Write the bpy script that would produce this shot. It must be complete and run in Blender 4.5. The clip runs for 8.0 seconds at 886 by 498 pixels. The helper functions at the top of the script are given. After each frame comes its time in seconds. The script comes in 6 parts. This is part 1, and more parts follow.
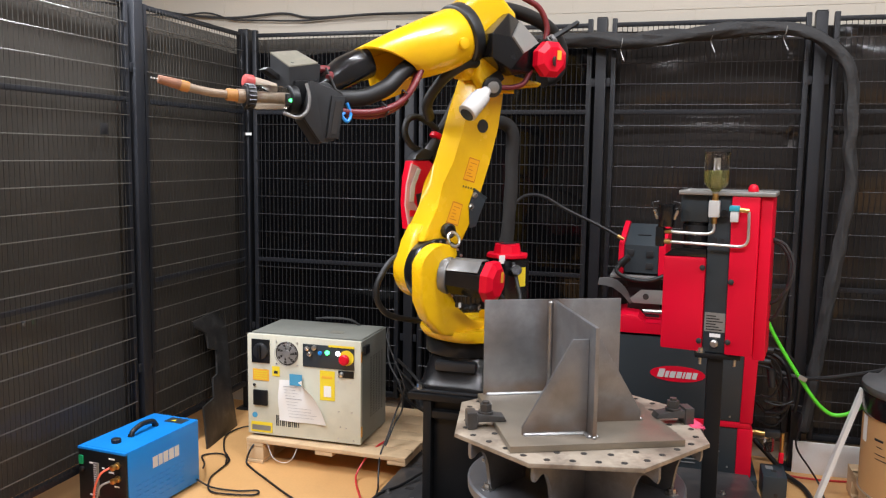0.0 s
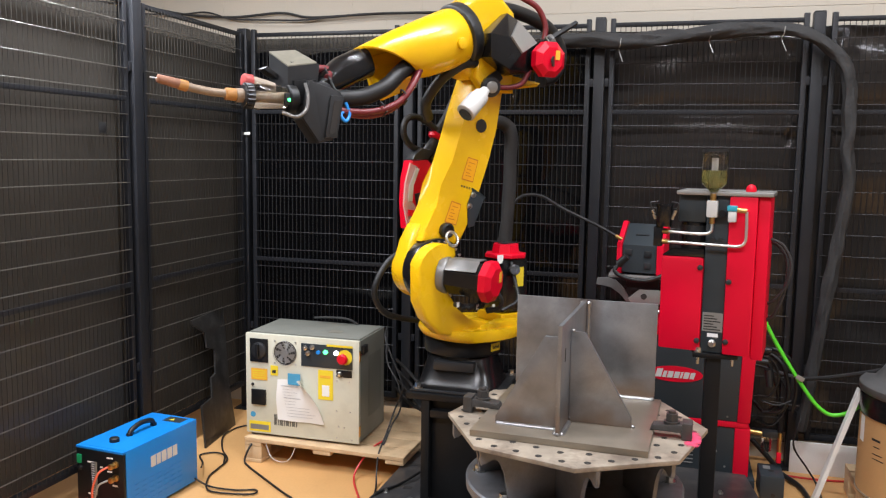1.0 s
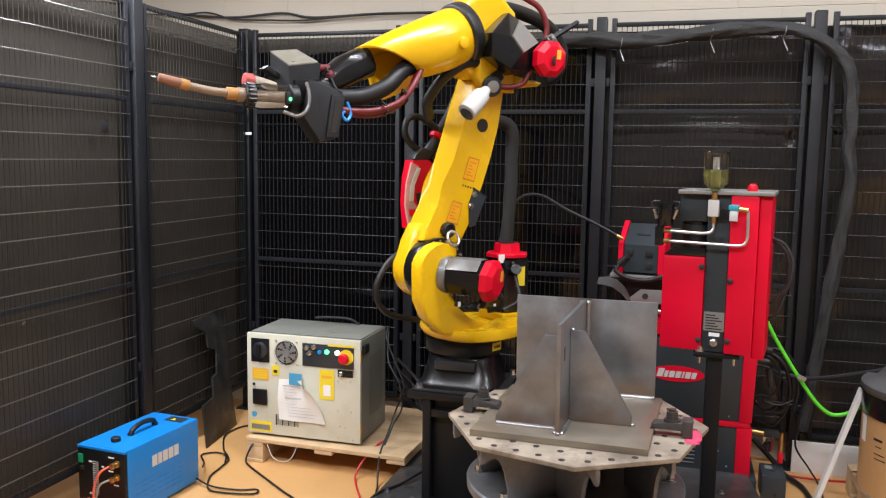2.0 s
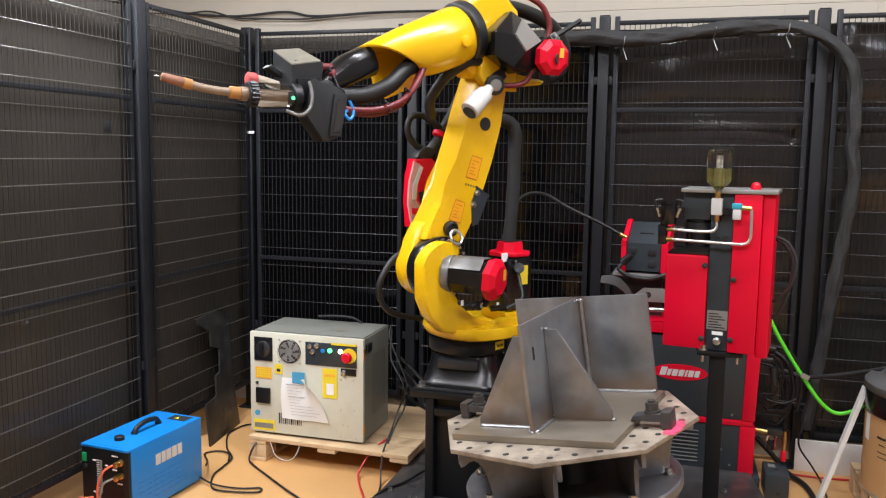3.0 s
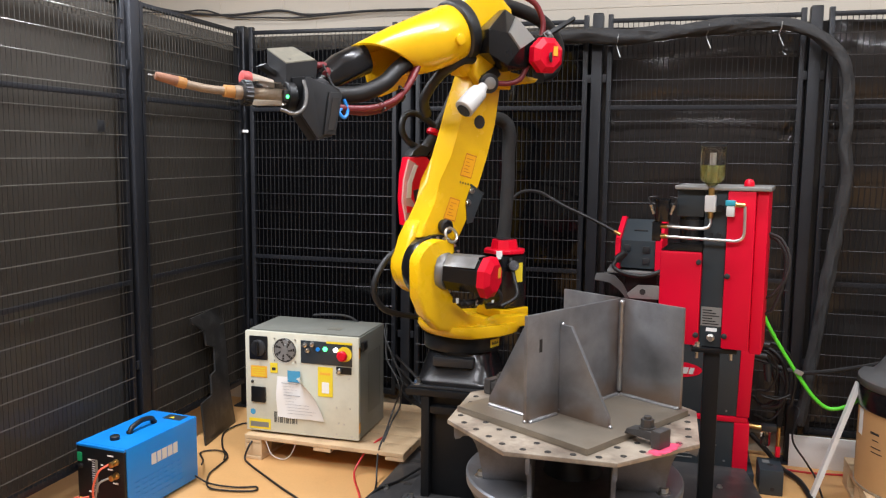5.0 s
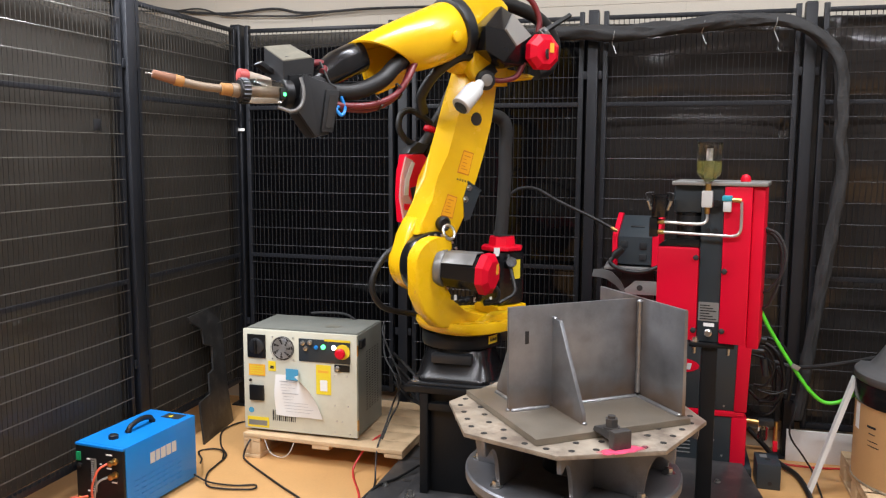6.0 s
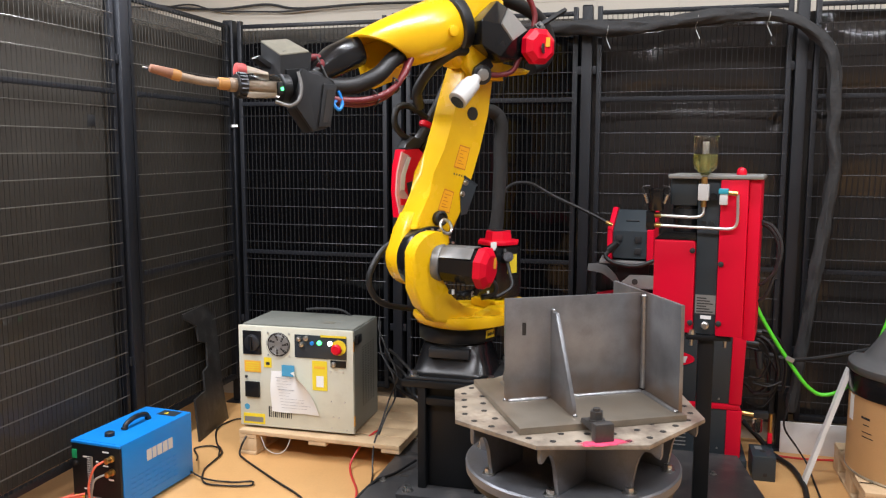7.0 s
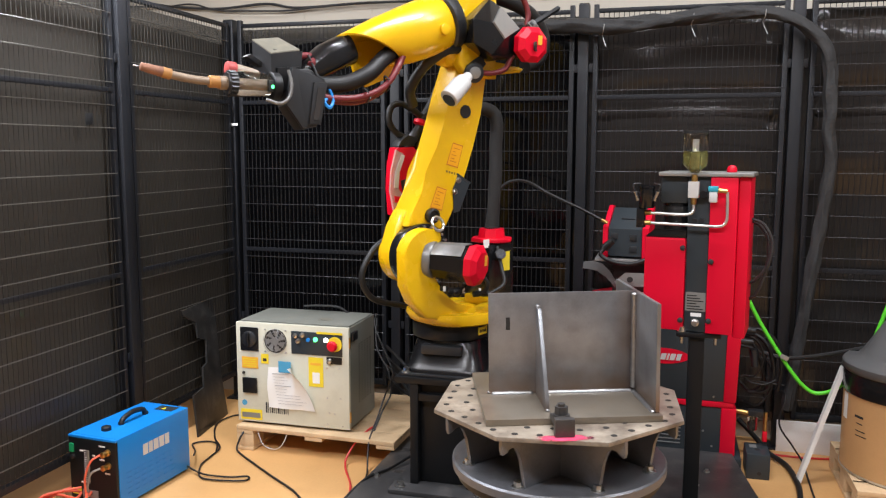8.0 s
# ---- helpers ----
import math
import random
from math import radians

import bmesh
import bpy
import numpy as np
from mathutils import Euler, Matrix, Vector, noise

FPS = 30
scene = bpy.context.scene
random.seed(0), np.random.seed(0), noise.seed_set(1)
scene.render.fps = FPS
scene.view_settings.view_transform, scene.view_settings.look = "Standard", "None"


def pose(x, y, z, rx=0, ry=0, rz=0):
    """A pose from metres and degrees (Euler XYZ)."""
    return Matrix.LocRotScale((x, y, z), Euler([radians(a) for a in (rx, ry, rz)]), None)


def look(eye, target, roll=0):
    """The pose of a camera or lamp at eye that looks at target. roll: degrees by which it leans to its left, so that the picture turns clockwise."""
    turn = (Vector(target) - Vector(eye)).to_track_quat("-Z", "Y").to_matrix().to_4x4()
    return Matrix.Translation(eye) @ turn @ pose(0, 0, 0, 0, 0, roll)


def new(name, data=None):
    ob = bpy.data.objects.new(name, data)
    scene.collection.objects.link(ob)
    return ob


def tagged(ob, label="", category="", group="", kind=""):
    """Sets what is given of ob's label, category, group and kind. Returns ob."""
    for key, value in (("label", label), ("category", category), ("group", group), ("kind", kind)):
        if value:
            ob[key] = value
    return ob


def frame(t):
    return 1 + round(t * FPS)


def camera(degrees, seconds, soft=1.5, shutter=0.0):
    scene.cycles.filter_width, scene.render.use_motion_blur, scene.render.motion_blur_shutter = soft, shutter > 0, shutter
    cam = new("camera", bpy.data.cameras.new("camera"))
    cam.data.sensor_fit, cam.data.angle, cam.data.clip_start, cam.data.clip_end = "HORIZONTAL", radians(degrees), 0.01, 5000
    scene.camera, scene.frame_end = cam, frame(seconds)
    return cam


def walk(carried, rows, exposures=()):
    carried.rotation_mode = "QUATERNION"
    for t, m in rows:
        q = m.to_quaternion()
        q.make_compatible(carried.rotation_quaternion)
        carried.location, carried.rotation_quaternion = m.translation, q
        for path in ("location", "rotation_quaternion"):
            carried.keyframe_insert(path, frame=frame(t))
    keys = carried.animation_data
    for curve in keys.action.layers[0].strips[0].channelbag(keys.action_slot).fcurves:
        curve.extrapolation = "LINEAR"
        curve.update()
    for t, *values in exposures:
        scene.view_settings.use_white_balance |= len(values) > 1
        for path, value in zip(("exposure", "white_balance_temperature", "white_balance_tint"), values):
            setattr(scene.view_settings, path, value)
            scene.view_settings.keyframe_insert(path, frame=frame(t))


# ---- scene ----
cam = camera(57.2, 8.0, soft=1.25)
PATH = [
    (0, (2.359, -4.15, 1.492), (1.81, -2.24, 1.263), 0.8),
    (0.5, (2.363, -4.151, 1.49), (1.814, -2.241, 1.262), 0.8),
    (1, (2.36, -4.154, 1.491), (1.815, -2.243, 1.262), 0.9),
    (1.5, (2.361, -4.154, 1.484), (1.815, -2.243, 1.259), 0.9),
    (3, (2.359, -4.154, 1.487), (1.805, -2.246, 1.256), 0.8),
    (3.5, (2.355, -4.153, 1.488), (1.802, -2.245, 1.256), 0.7),
    (4, (2.36, -4.154, 1.487), (1.81, -2.245, 1.253), 0.7),
    (4.5, (2.361, -4.156, 1.487), (1.815, -2.246, 1.253), 0.7),
    (6, (2.352, -4.167, 1.48), (1.822, -2.253, 1.242), 0.3),
    (6.5, (2.347, -4.171, 1.479), (1.826, -2.255, 1.238), 0.2),
    (7, (2.319, -4.179, 1.467), (1.817, -2.258, 1.224), 0.1),
    (7.5, (2.339, -4.178, 1.463), (1.834, -2.258, 1.219), 0.1),
    (8, (2.403, -4.177, 1.46), (1.871, -2.265, 1.216), 0.1),
]
walk(cam, [(t, look(e, a, r)) for t, e, a, r in PATH])

# ---- world and light ----
world = bpy.data.worlds.new("workshop_world")
scene.world = world
world.use_nodes = True
world.node_tree.nodes["Background"].inputs[0].default_value = (0.9, 0.95, 1.0, 1)
world.node_tree.nodes["Background"].inputs[1].default_value = 0.15
scene.view_settings.exposure = 0.0


def overhead_lamp(name, x, y, z, sx, sy, watts, color=(0.905, 0.930, 1.0)):
    lamp = bpy.data.lights.new(name, "AREA")
    lamp.shape, lamp.size, lamp.size_y, lamp.energy, lamp.color = "RECTANGLE", sx, sy, watts, color
    ob = new(name, lamp)
    ob.matrix_world = pose(x, y, z)
    return ob


# rows of unseen fluorescent battens under the ceiling
# the first is an added low fill lamp that brightens the left fence's top
for lx, ly, lz, sx, sy, lw in ((0.14, -1.75, 2.55, 0.10, 1.8, 78), (2.4, -1.6, 3.95, 1.5, 0.12, 88), (4.4, -1.6, 3.95, 1.5, 0.12, 55), (0.3, -4.4, 3.95, 1.5, 0.12, 74), (2.4, -4.4, 3.95, 1.5, 0.12, 101), (4.4, -4.4, 3.95, 1.5, 0.12, 60)):
    overhead_lamp("unseen_lamp", lx, ly, lz, sx, sy, lw)


# ---- materials ----
def mat(name, color, rough=0.5, metal=0.0, vary=0.15, scale=8.0, bump=0.0, bump_scale=60.0, fine=0.06, island=0.0,
        coat=0.0, stain=None, stain_amt=0.0, stain_scale=3.0, spec=0.5, rough_vary=0.12, stain_from=0.5):
    """A surface with broad stains and fine grain over one base colour."""
    m = bpy.data.materials.new(name)
    m.use_nodes = True
    nt = m.node_tree
    n, l = nt.nodes, nt.links
    p = n["Principled BSDF"]
    tex = n.new("ShaderNodeTexCoord")
    big = n.new("ShaderNodeTexNoise")
    big.inputs["Scale"].default_value = scale
    big.inputs["Detail"].default_value = 5
    l.new(tex.outputs["Object"], big.inputs["Vector"])
    small = n.new("ShaderNodeTexNoise")
    small.inputs["Scale"].default_value = bump_scale * 3
    small.inputs["Detail"].default_value = 3
    l.new(tex.outputs["Object"], small.inputs["Vector"])
    add = n.new("ShaderNodeMath")
    add.operation = "MULTIPLY_ADD"
    add.inputs[1].default_value = fine / max(vary, 1e-3)
    l.new(small.outputs["Fac"], add.inputs[0])
    l.new(big.outputs["Fac"], add.inputs[2])
    ramp = n.new("ShaderNodeMapRange")
    ramp.inputs["From Min"].default_value, ramp.inputs["From Max"].default_value = 0.25, 0.95
    ramp.inputs["To Min"].default_value, ramp.inputs["To Max"].default_value = 1 - vary, 1 + vary
    l.new(add.outputs[0], ramp.inputs["Value"])
    hsv = n.new("ShaderNodeHueSaturation")
    hsv.inputs["Color"].default_value = (*color, 1)
    l.new(ramp.outputs[0], hsv.inputs["Value"])
    out = hsv.outputs["Color"]
    if stain:
        st = n.new("ShaderNodeTexNoise")
        st.inputs["Scale"].default_value = stain_scale
        st.inputs["Detail"].default_value = 6
        st.inputs["Roughness"].default_value = 0.65
        l.new(tex.outputs["Object"], st.inputs["Vector"])
        sr = n.new("ShaderNodeMapRange")
        sr.inputs["From Min"].default_value, sr.inputs["From Max"].default_value = stain_from, stain_from + 0.22
        sr.inputs["To Min"].default_value, sr.inputs["To Max"].default_value = 0, stain_amt
        l.new(st.outputs["Fac"], sr.inputs["Value"])
        mx = n.new("ShaderNodeMix")
        mx.data_type = "RGBA"
        l.new(sr.outputs[0], mx.inputs["Factor"])
        l.new(out, mx.inputs["A"])
        mx.inputs["B"].default_value = (*stain, 1)
        out = mx.outputs["Result"]
    l.new(out, p.inputs["Base Color"])
    p.inputs["Metallic"].default_value = metal
    p.inputs["Specular IOR Level"].default_value = spec
    p.inputs["Coat Weight"].default_value = coat
    p.inputs["Coat Roughness"].default_value = 0.12
    rr = n.new("ShaderNodeMapRange")
    rr.inputs["To Min"].default_value, rr.inputs["To Max"].default_value = max(0.02, rough - rough_vary), min(1, rough + rough_vary)
    l.new(big.outputs["Fac"], rr.inputs["Value"])
    l.new(rr.outputs[0], p.inputs["Roughness"])
    if bump:
        b = n.new("ShaderNodeBump")
        b.inputs["Strength"].default_value = bump
        b.inputs["Distance"].default_value = 0.004
        bn = n.new("ShaderNodeTexNoise")
        bn.inputs["Scale"].default_value = bump_scale
        bn.inputs["Detail"].default_value = 4
        l.new(tex.outputs["Object"], bn.inputs["Vector"])
        l.new(bn.outputs["Fac"], b.inputs["Height"])
        l.new(b.outputs[0], p.inputs["Normal"])
    return m


def glow(name, color, strength):
    m = mat(name, color, 0.3)
    p = m.node_tree.nodes["Principled BSDF"]
    p.inputs["Emission Color"].default_value = (*color, 1)
    p.inputs["Emission Strength"].default_value = strength
    return m


def glassy(name, color, rough=0.05, ior=1.45):
    m = bpy.data.materials.new(name)
    m.use_nodes = True
    p = m.node_tree.nodes["Principled BSDF"]
    p.inputs["Base Color"].default_value = (*color, 1)
    p.inputs["Transmission Weight"].default_value = 1
    p.inputs["Roughness"].default_value = rough
    p.inputs["IOR"].default_value = ior
    return m


M_FLOOR = mat("tan_floor_board", (0.60, 0.335, 0.130), 0.5, vary=0.10, scale=1.6, fine=0.05, bump=0.05, bump_scale=30,
              stain=(0.45, 0.24, 0.09), stain_amt=0.4, stain_scale=2.2)
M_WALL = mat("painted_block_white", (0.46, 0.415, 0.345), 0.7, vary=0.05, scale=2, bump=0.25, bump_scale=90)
# for the added unseen walls, kept dark so the curtains reflect less
M_DARKWALL = mat("dark_unseen_wall", (0.25, 0.245, 0.235), 0.8, vary=0.08, scale=1)
M_CEIL = mat("ceiling_paint", (0.6, 0.6, 0.58), 0.9, vary=0.04, scale=1)
M_BLACK = mat("black_powder_coat", (0.006, 0.0065, 0.0075), 0.42, spec=0.35, vary=0.25, scale=12, bump=0.1, bump_scale=250)
M_POST = mat("charcoal_powder_coat", (0.012, 0.013, 0.016), 0.45, spec=0.35, vary=0.2, scale=6, bump=0.08, bump_scale=250)
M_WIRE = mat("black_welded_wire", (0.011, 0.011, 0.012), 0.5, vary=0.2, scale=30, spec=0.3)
# left fence cross wires: the light they catch is put into a brighter colour
M_CROSSLIT = mat("lit_cross_wire", (0.105, 0.10, 0.09), 0.36, vary=0.25, scale=30, metal=0.5)
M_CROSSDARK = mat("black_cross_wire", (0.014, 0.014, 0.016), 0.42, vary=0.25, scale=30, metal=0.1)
# left fence upright wires, lightened in colour to look lit
M_WIRELIT = mat("lit_welded_wire", (0.026, 0.024, 0.021), 0.5, vary=0.25, scale=30, spec=0.3)
M_RUBBER = mat("black_rubber", (0.0075, 0.0075, 0.008), 0.5, vary=0.25, scale=20, bump=0.2, bump_scale=120)
M_SLEEVE = mat("black_woven_sleeve", (0.024, 0.024, 0.0245), 0.75, vary=0.3, scale=14, bump=0.7, bump_scale=70)
M_YELLOW = mat("robot_yellow_paint", (0.80, 0.475, 0.006), 0.27, vary=0.05, scale=5, fine=0.02, coat=0.15,
               stain=(0.66, 0.36, 0.008), stain_amt=0.3, stain_scale=7, rough_vary=0.06)
M_RED = mat("red_motor_cover", (0.68, 0.002, 0.022), 0.38, vary=0.08, scale=12, fine=0.03, spec=0.35)
M_REDPAINT = mat("red_powder_coat", (0.68, 0.0015, 0.026), 0.40, vary=0.06, scale=4, fine=0.03, spec=0.3, bump=0.05, bump_scale=300)
M_MOTOR = mat("motor_black_enamel", (0.0075, 0.0075, 0.0085), 0.24, vary=0.3, scale=18, rough_vary=0.08)
M_MOTORTOP = mat("motor_grey_casting", (0.20, 0.198, 0.193), 0.36, vary=0.25, scale=20, metal=0.4, bump=0.1)
M_DKGREY = mat("dark_grey_casting", (0.017, 0.018, 0.020), 0.4, vary=0.2, scale=14, bump=0.08, bump_scale=120)
M_STEEL = mat("bright_steel", (0.55, 0.54, 0.52), 0.3, metal=1.0, vary=0.15, scale=40)
M_BRASS = mat("brass_fitting", (0.62, 0.40, 0.14), 0.32, metal=1.0, vary=0.15, scale=60)
M_COPPER = mat("copper_nozzle", (0.30, 0.145, 0.09), 0.6, metal=0.3, vary=0.25, scale=30, stain=(0.20, 0.12, 0.08), stain_amt=0.6, stain_scale=40)
M_NECK = mat("sooty_torch_neck", (0.27, 0.20, 0.14), 0.5, metal=0.25, vary=0.25, scale=30)
M_ORANGE = mat("orange_insulator", (0.42, 0.20, 0.055), 0.55, vary=0.15, scale=30)
M_PLATE = mat("mill_scale_steel", (0.275, 0.285, 0.302), 0.38, metal=0.7, vary=0.55, scale=7, fine=0.14, rough_vary=0.16, bump=0.05, bump_scale=140,
              stain=(0.165, 0.16, 0.158), stain_amt=0.6, stain_scale=5.5)
def heat_tint(m, z0, uprights=()):
    """Brown temper colours that fade out above a welded joint at height z0 and beside upright joints (x, y, reach)."""
    nt = m.node_tree
    n, l = nt.nodes, nt.links
    p = n["Principled BSDF"]
    src = p.inputs["Base Color"].links[0].from_socket
    tex = n.new("ShaderNodeTexCoord")
    sep = n.new("ShaderNodeSeparateXYZ")
    l.new(tex.outputs["Object"], sep.inputs[0])
    nz = n.new("ShaderNodeTexNoise")
    nz.inputs["Scale"].default_value = 9
    l.new(tex.outputs["Object"], nz.inputs["Vector"])

    def band(value, noise_amount, low, high, most):
        """Full at low, gone at high, its border made uneven."""
        k = n.new("ShaderNodeMath")
        k.operation = "MULTIPLY_ADD"
        k.inputs[1].default_value = noise_amount
        l.new(nz.outputs["Fac"], k.inputs[0])
        l.new(value, k.inputs[2])
        r = n.new("ShaderNodeMapRange")
        r.inputs["From Min"].default_value, r.inputs["From Max"].default_value = low, high
        r.inputs["To Min"].default_value, r.inputs["To Max"].default_value = most, 0.0
        l.new(k.outputs[0], r.inputs["Value"])
        return r.outputs[0]

    def tint(base, factor, color):
        mx = n.new("ShaderNodeMix")
        mx.data_type = "RGBA"
        l.new(factor, mx.inputs["Factor"])
        l.new(base, mx.inputs["A"])
        mx.inputs["B"].default_value = (*color, 1)
        return mx.outputs["Result"]
    out = tint(src, band(sep.outputs["Z"], -0.13, z0 - 0.055, z0 + 0.008, 0.8), (0.22, 0.145, 0.098))
    for x, y, reach in uprights:
        flat = n.new("ShaderNodeVectorMath")
        flat.operation = "MULTIPLY"
        flat.inputs[1].default_value = (1, 1, 0)
        l.new(tex.outputs["Object"], flat.inputs[0])
        far = n.new("ShaderNodeVectorMath")
        far.operation = "DISTANCE"
        far.inputs[1].default_value = (x, y, 0)
        l.new(flat.outputs[0], far.inputs[0])
        out = tint(out, band(far.outputs["Value"], -0.05, -0.015, reach, 0.7), (0.19, 0.125, 0.085))
        out = tint(out, band(far.outputs["Value"], -0.02, 0.0, reach * 0.35, 0.55), (0.05, 0.045, 0.06))
    l.new(out, p.inputs["Base Color"])


M_BASEPLATE = mat("olive_base_plate", (0.265, 0.228, 0.18), 0.36, metal=0.6, vary=0.4, scale=6, fine=0.12, bump=0.05, bump_scale=140, stain=(0.20, 0.145, 0.095), stain_amt=0.7)
heat_tint(M_PLATE, 0.314, ((-0.015, 0.245, 0.045),))
M_WELD = mat("weld_bead_metal", (0.38, 0.38, 0.385), 0.36, metal=0.9, vary=0.2, scale=60, bump=0.25, bump_scale=120)
M_TABLE = mat("worn_table_steel", (0.35, 0.298, 0.235), 0.45, metal=0.3, vary=0.5, scale=11, fine=0.12, bump=0.08, bump_scale=120,
              stain=(0.135, 0.10, 0.078), stain_amt=0.85, stain_scale=8, stain_from=0.43)
M_FLANGE = mat("grey_flange_casting", (0.215, 0.22, 0.238), 0.42, metal=0.6, vary=0.25, scale=6, fine=0.1, bump=0.1, bump_scale=90,
               stain=(0.12, 0.11, 0.105), stain_amt=0.6, stain_scale=7)
M_DARKPLATE = mat("dark_cut_plate", (0.030, 0.029, 0.028), 0.38, metal=0.3, vary=0.4, scale=9, fine=0.2, bump=0.1, bump_scale=90, stain=(0.11, 0.105, 0.10), stain_amt=0.6, stain_scale=14)
M_HOLE = mat("dark_bore", (0.02, 0.017, 0.015), 0.7, vary=0.2)
M_SKID = mat("scuffed_black_plate", (0.045, 0.044, 0.045), 0.42, vary=0.45, scale=7, fine=0.15, metal=0.2, bump=0.1, bump_scale=60,
             stain=(0.115, 0.105, 0.098), stain_amt=0.75, stain_scale=9)
M_PINK = mat("pink_marker_paint", (0.80, 0.07, 0.16), 0.6, vary=0.15, scale=30)


def spray_edge(m, x, y, rx, ry):
    """Sprayed paint that thins out unevenly round its middle."""
    n, l = m.node_tree.nodes, m.node_tree.links
    tex = n.new("ShaderNodeTexCoord")
    mp = n.new("ShaderNodeMapping")
    mp.inputs["Location"].default_value = (-x / rx, -y / ry, 0)
    mp.inputs["Scale"].default_value = (1 / rx, 1 / ry, 0)
    l.new(tex.outputs["Object"], mp.inputs["Vector"])
    far = n.new("ShaderNodeVectorMath")
    far.operation = "LENGTH"
    l.new(mp.outputs[0], far.inputs[0])
    nz = n.new("ShaderNodeTexNoise")
    nz.inputs["Scale"].default_value = 38
    nz.inputs["Detail"].default_value = 6
    l.new(tex.outputs["Object"], nz.inputs["Vector"])
    add = n.new("ShaderNodeMath")
    add.operation = "MULTIPLY_ADD"
    add.inputs[1].default_value = 1.1
    l.new(nz.outputs["Fac"], add.inputs[0])
    l.new(far.outputs["Value"], add.inputs[2])
    r = n.new("ShaderNodeMapRange")
    r.inputs["From Min"].default_value, r.inputs["From Max"].default_value = 1.15, 1.75
    r.inputs["To Min"].default_value, r.inputs["To Max"].default_value = 1.0, 0.0
    l.new(add.outputs[0], r.inputs["Value"])
    l.new(r.outputs[0], n["Principled BSDF"].inputs["Alpha"])


spray_edge(M_PINK, 0.358, -0.048, 0.026, 0.072)
M_CREAM = mat("cream_cabinet_paint", (0.62, 0.61, 0.50), 0.42, vary=0.05, scale=4, fine=0.02, stain=(0.42, 0.40, 0.32), stain_amt=0.3, stain_scale=8)
M_CABGREY = mat("olive_grey_cabinet_paint", (0.19, 0.195, 0.17), 0.42, vary=0.08, scale=5, bump=0.05, bump_scale=300, stain=(0.28, 0.28, 0.26), stain_amt=0.25, stain_scale=9)
M_YLABEL = mat("yellow_label", (0.78, 0.60, 0.03), 0.5, vary=0.05)
M_OLABEL = mat("orange_label", (0.80, 0.42, 0.04), 0.5, vary=0.05)
M_PAPER = mat("white_paper", (0.80, 0.80, 0.78), 0.8, vary=0.03)
M_ALABEL = mat("amber_label", (0.80, 0.37, 0.008), 0.45, vary=0.06)
M_ABAR = mat("red_brown_print", (0.50, 0.14, 0.012), 0.5, vary=0.1)
M_PRINT = mat("grey_print", (0.40, 0.40, 0.42), 0.8, vary=0.1)
M_INK = mat("black_ink", (0.02, 0.02, 0.02), 0.7, vary=0.1)
M_WHITE = mat("white_plastic", (0.58, 0.58, 0.57), 0.32, vary=0.04, scale=10)
M_BLUE = mat("blue_sheet_metal", (0.006, 0.20, 0.62), 0.36, vary=0.06, scale=4, fine=0.03, bump=0.04, bump_scale=300)
M_BLUETAPE = mat("blue_tape", (0.06, 0.30, 0.50), 0.6, vary=0.1)
M_BLUETIE = mat("blue_cable_tie", (0.01, 0.22, 0.65), 0.4, vary=0.1)
M_WOOD = mat("pallet_pine", (0.56, 0.40, 0.235), 0.7, vary=0.16, scale=5, fine=0.12, bump=0.25, bump_scale=70, stain=(0.34, 0.22, 0.12), stain_amt=0.5, stain_scale=6)
M_HOSERED = mat("dark_red_hose", (0.16, 0.018, 0.022), 0.42, vary=0.2, scale=20, bump=0.2)
M_REDWIRE = mat("red_wire", (0.55, 0.03, 0.03), 0.45, vary=0.1)
M_ORWIRE = mat("orange_red_tubing", (0.62, 0.10, 0.05), 0.45, vary=0.15)
M_GREEN = mat("green_gas_hose", (0.10, 0.62, 0.03), 0.4, vary=0.08, scale=20)
M_CARD = mat("brown_fibre_drum", (0.50, 0.29, 0.125), 0.6, vary=0.08, scale=4, fine=0.05, stain=(0.38, 0.21, 0.09), stain_amt=0.4, stain_scale=3)
M_HOOD = mat("smoky_grey_hood", (0.10, 0.10, 0.10), 0.38, vary=0.2, scale=5)
M_SLATE = mat("slate_grey_panel", (0.024, 0.032, 0.038), 0.42, vary=0.1, scale=5, bump=0.05, bump_scale=300)
M_LTGREY = mat("grey_bracket", (0.30, 0.30, 0.29), 0.4, metal=0.5, vary=0.12, scale=10)
M_ALU = mat("brushed_aluminium", (0.66, 0.66, 0.64), 0.35, metal=0.9, vary=0.1, scale=20)
M_BEIGE = mat("worn_beige_cover", (0.19, 0.18, 0.145), 0.35, vary=0.15, scale=20, stain=(0.3, 0.27, 0.2), stain_amt=0.5, stain_scale=20)
M_SMOKE = glassy("clear_torch_housing", (0.97, 0.95, 0.91), 0.10)
M_CLEAR = glassy("clear_plastic", (0.93, 0.93, 0.88), 0.04)
M_MILKY = mat("scuffed_clear_cover", (0.72, 0.62, 0.60), 0.25, vary=0.15, scale=20)
M_MILKY.node_tree.nodes["Principled BSDF"].inputs["Alpha"].default_value = 0.42
M_OIL = mat("pale_yellow_oil", (0.55, 0.55, 0.20), 0.15, vary=0.05)
M_OIL.node_tree.nodes["Principled BSDF"].inputs["Transmission Weight"].default_value = 0.7
M_LEDG = glow("green_indicator", (0.10, 1.0, 0.30), 2.5)
M_SWITCH = glow("green_rocker", (0.01, 0.22, 0.08), 0.08)
M_LEDW = glow("white_indicator", (0.95, 1.0, 1.0), 4.0)
M_CLAMP = mat("worn_forged_clamp", (0.062, 0.058, 0.056), 0.42, metal=0.4, vary=0.3, scale=25, fine=0.15, bump=0.1)
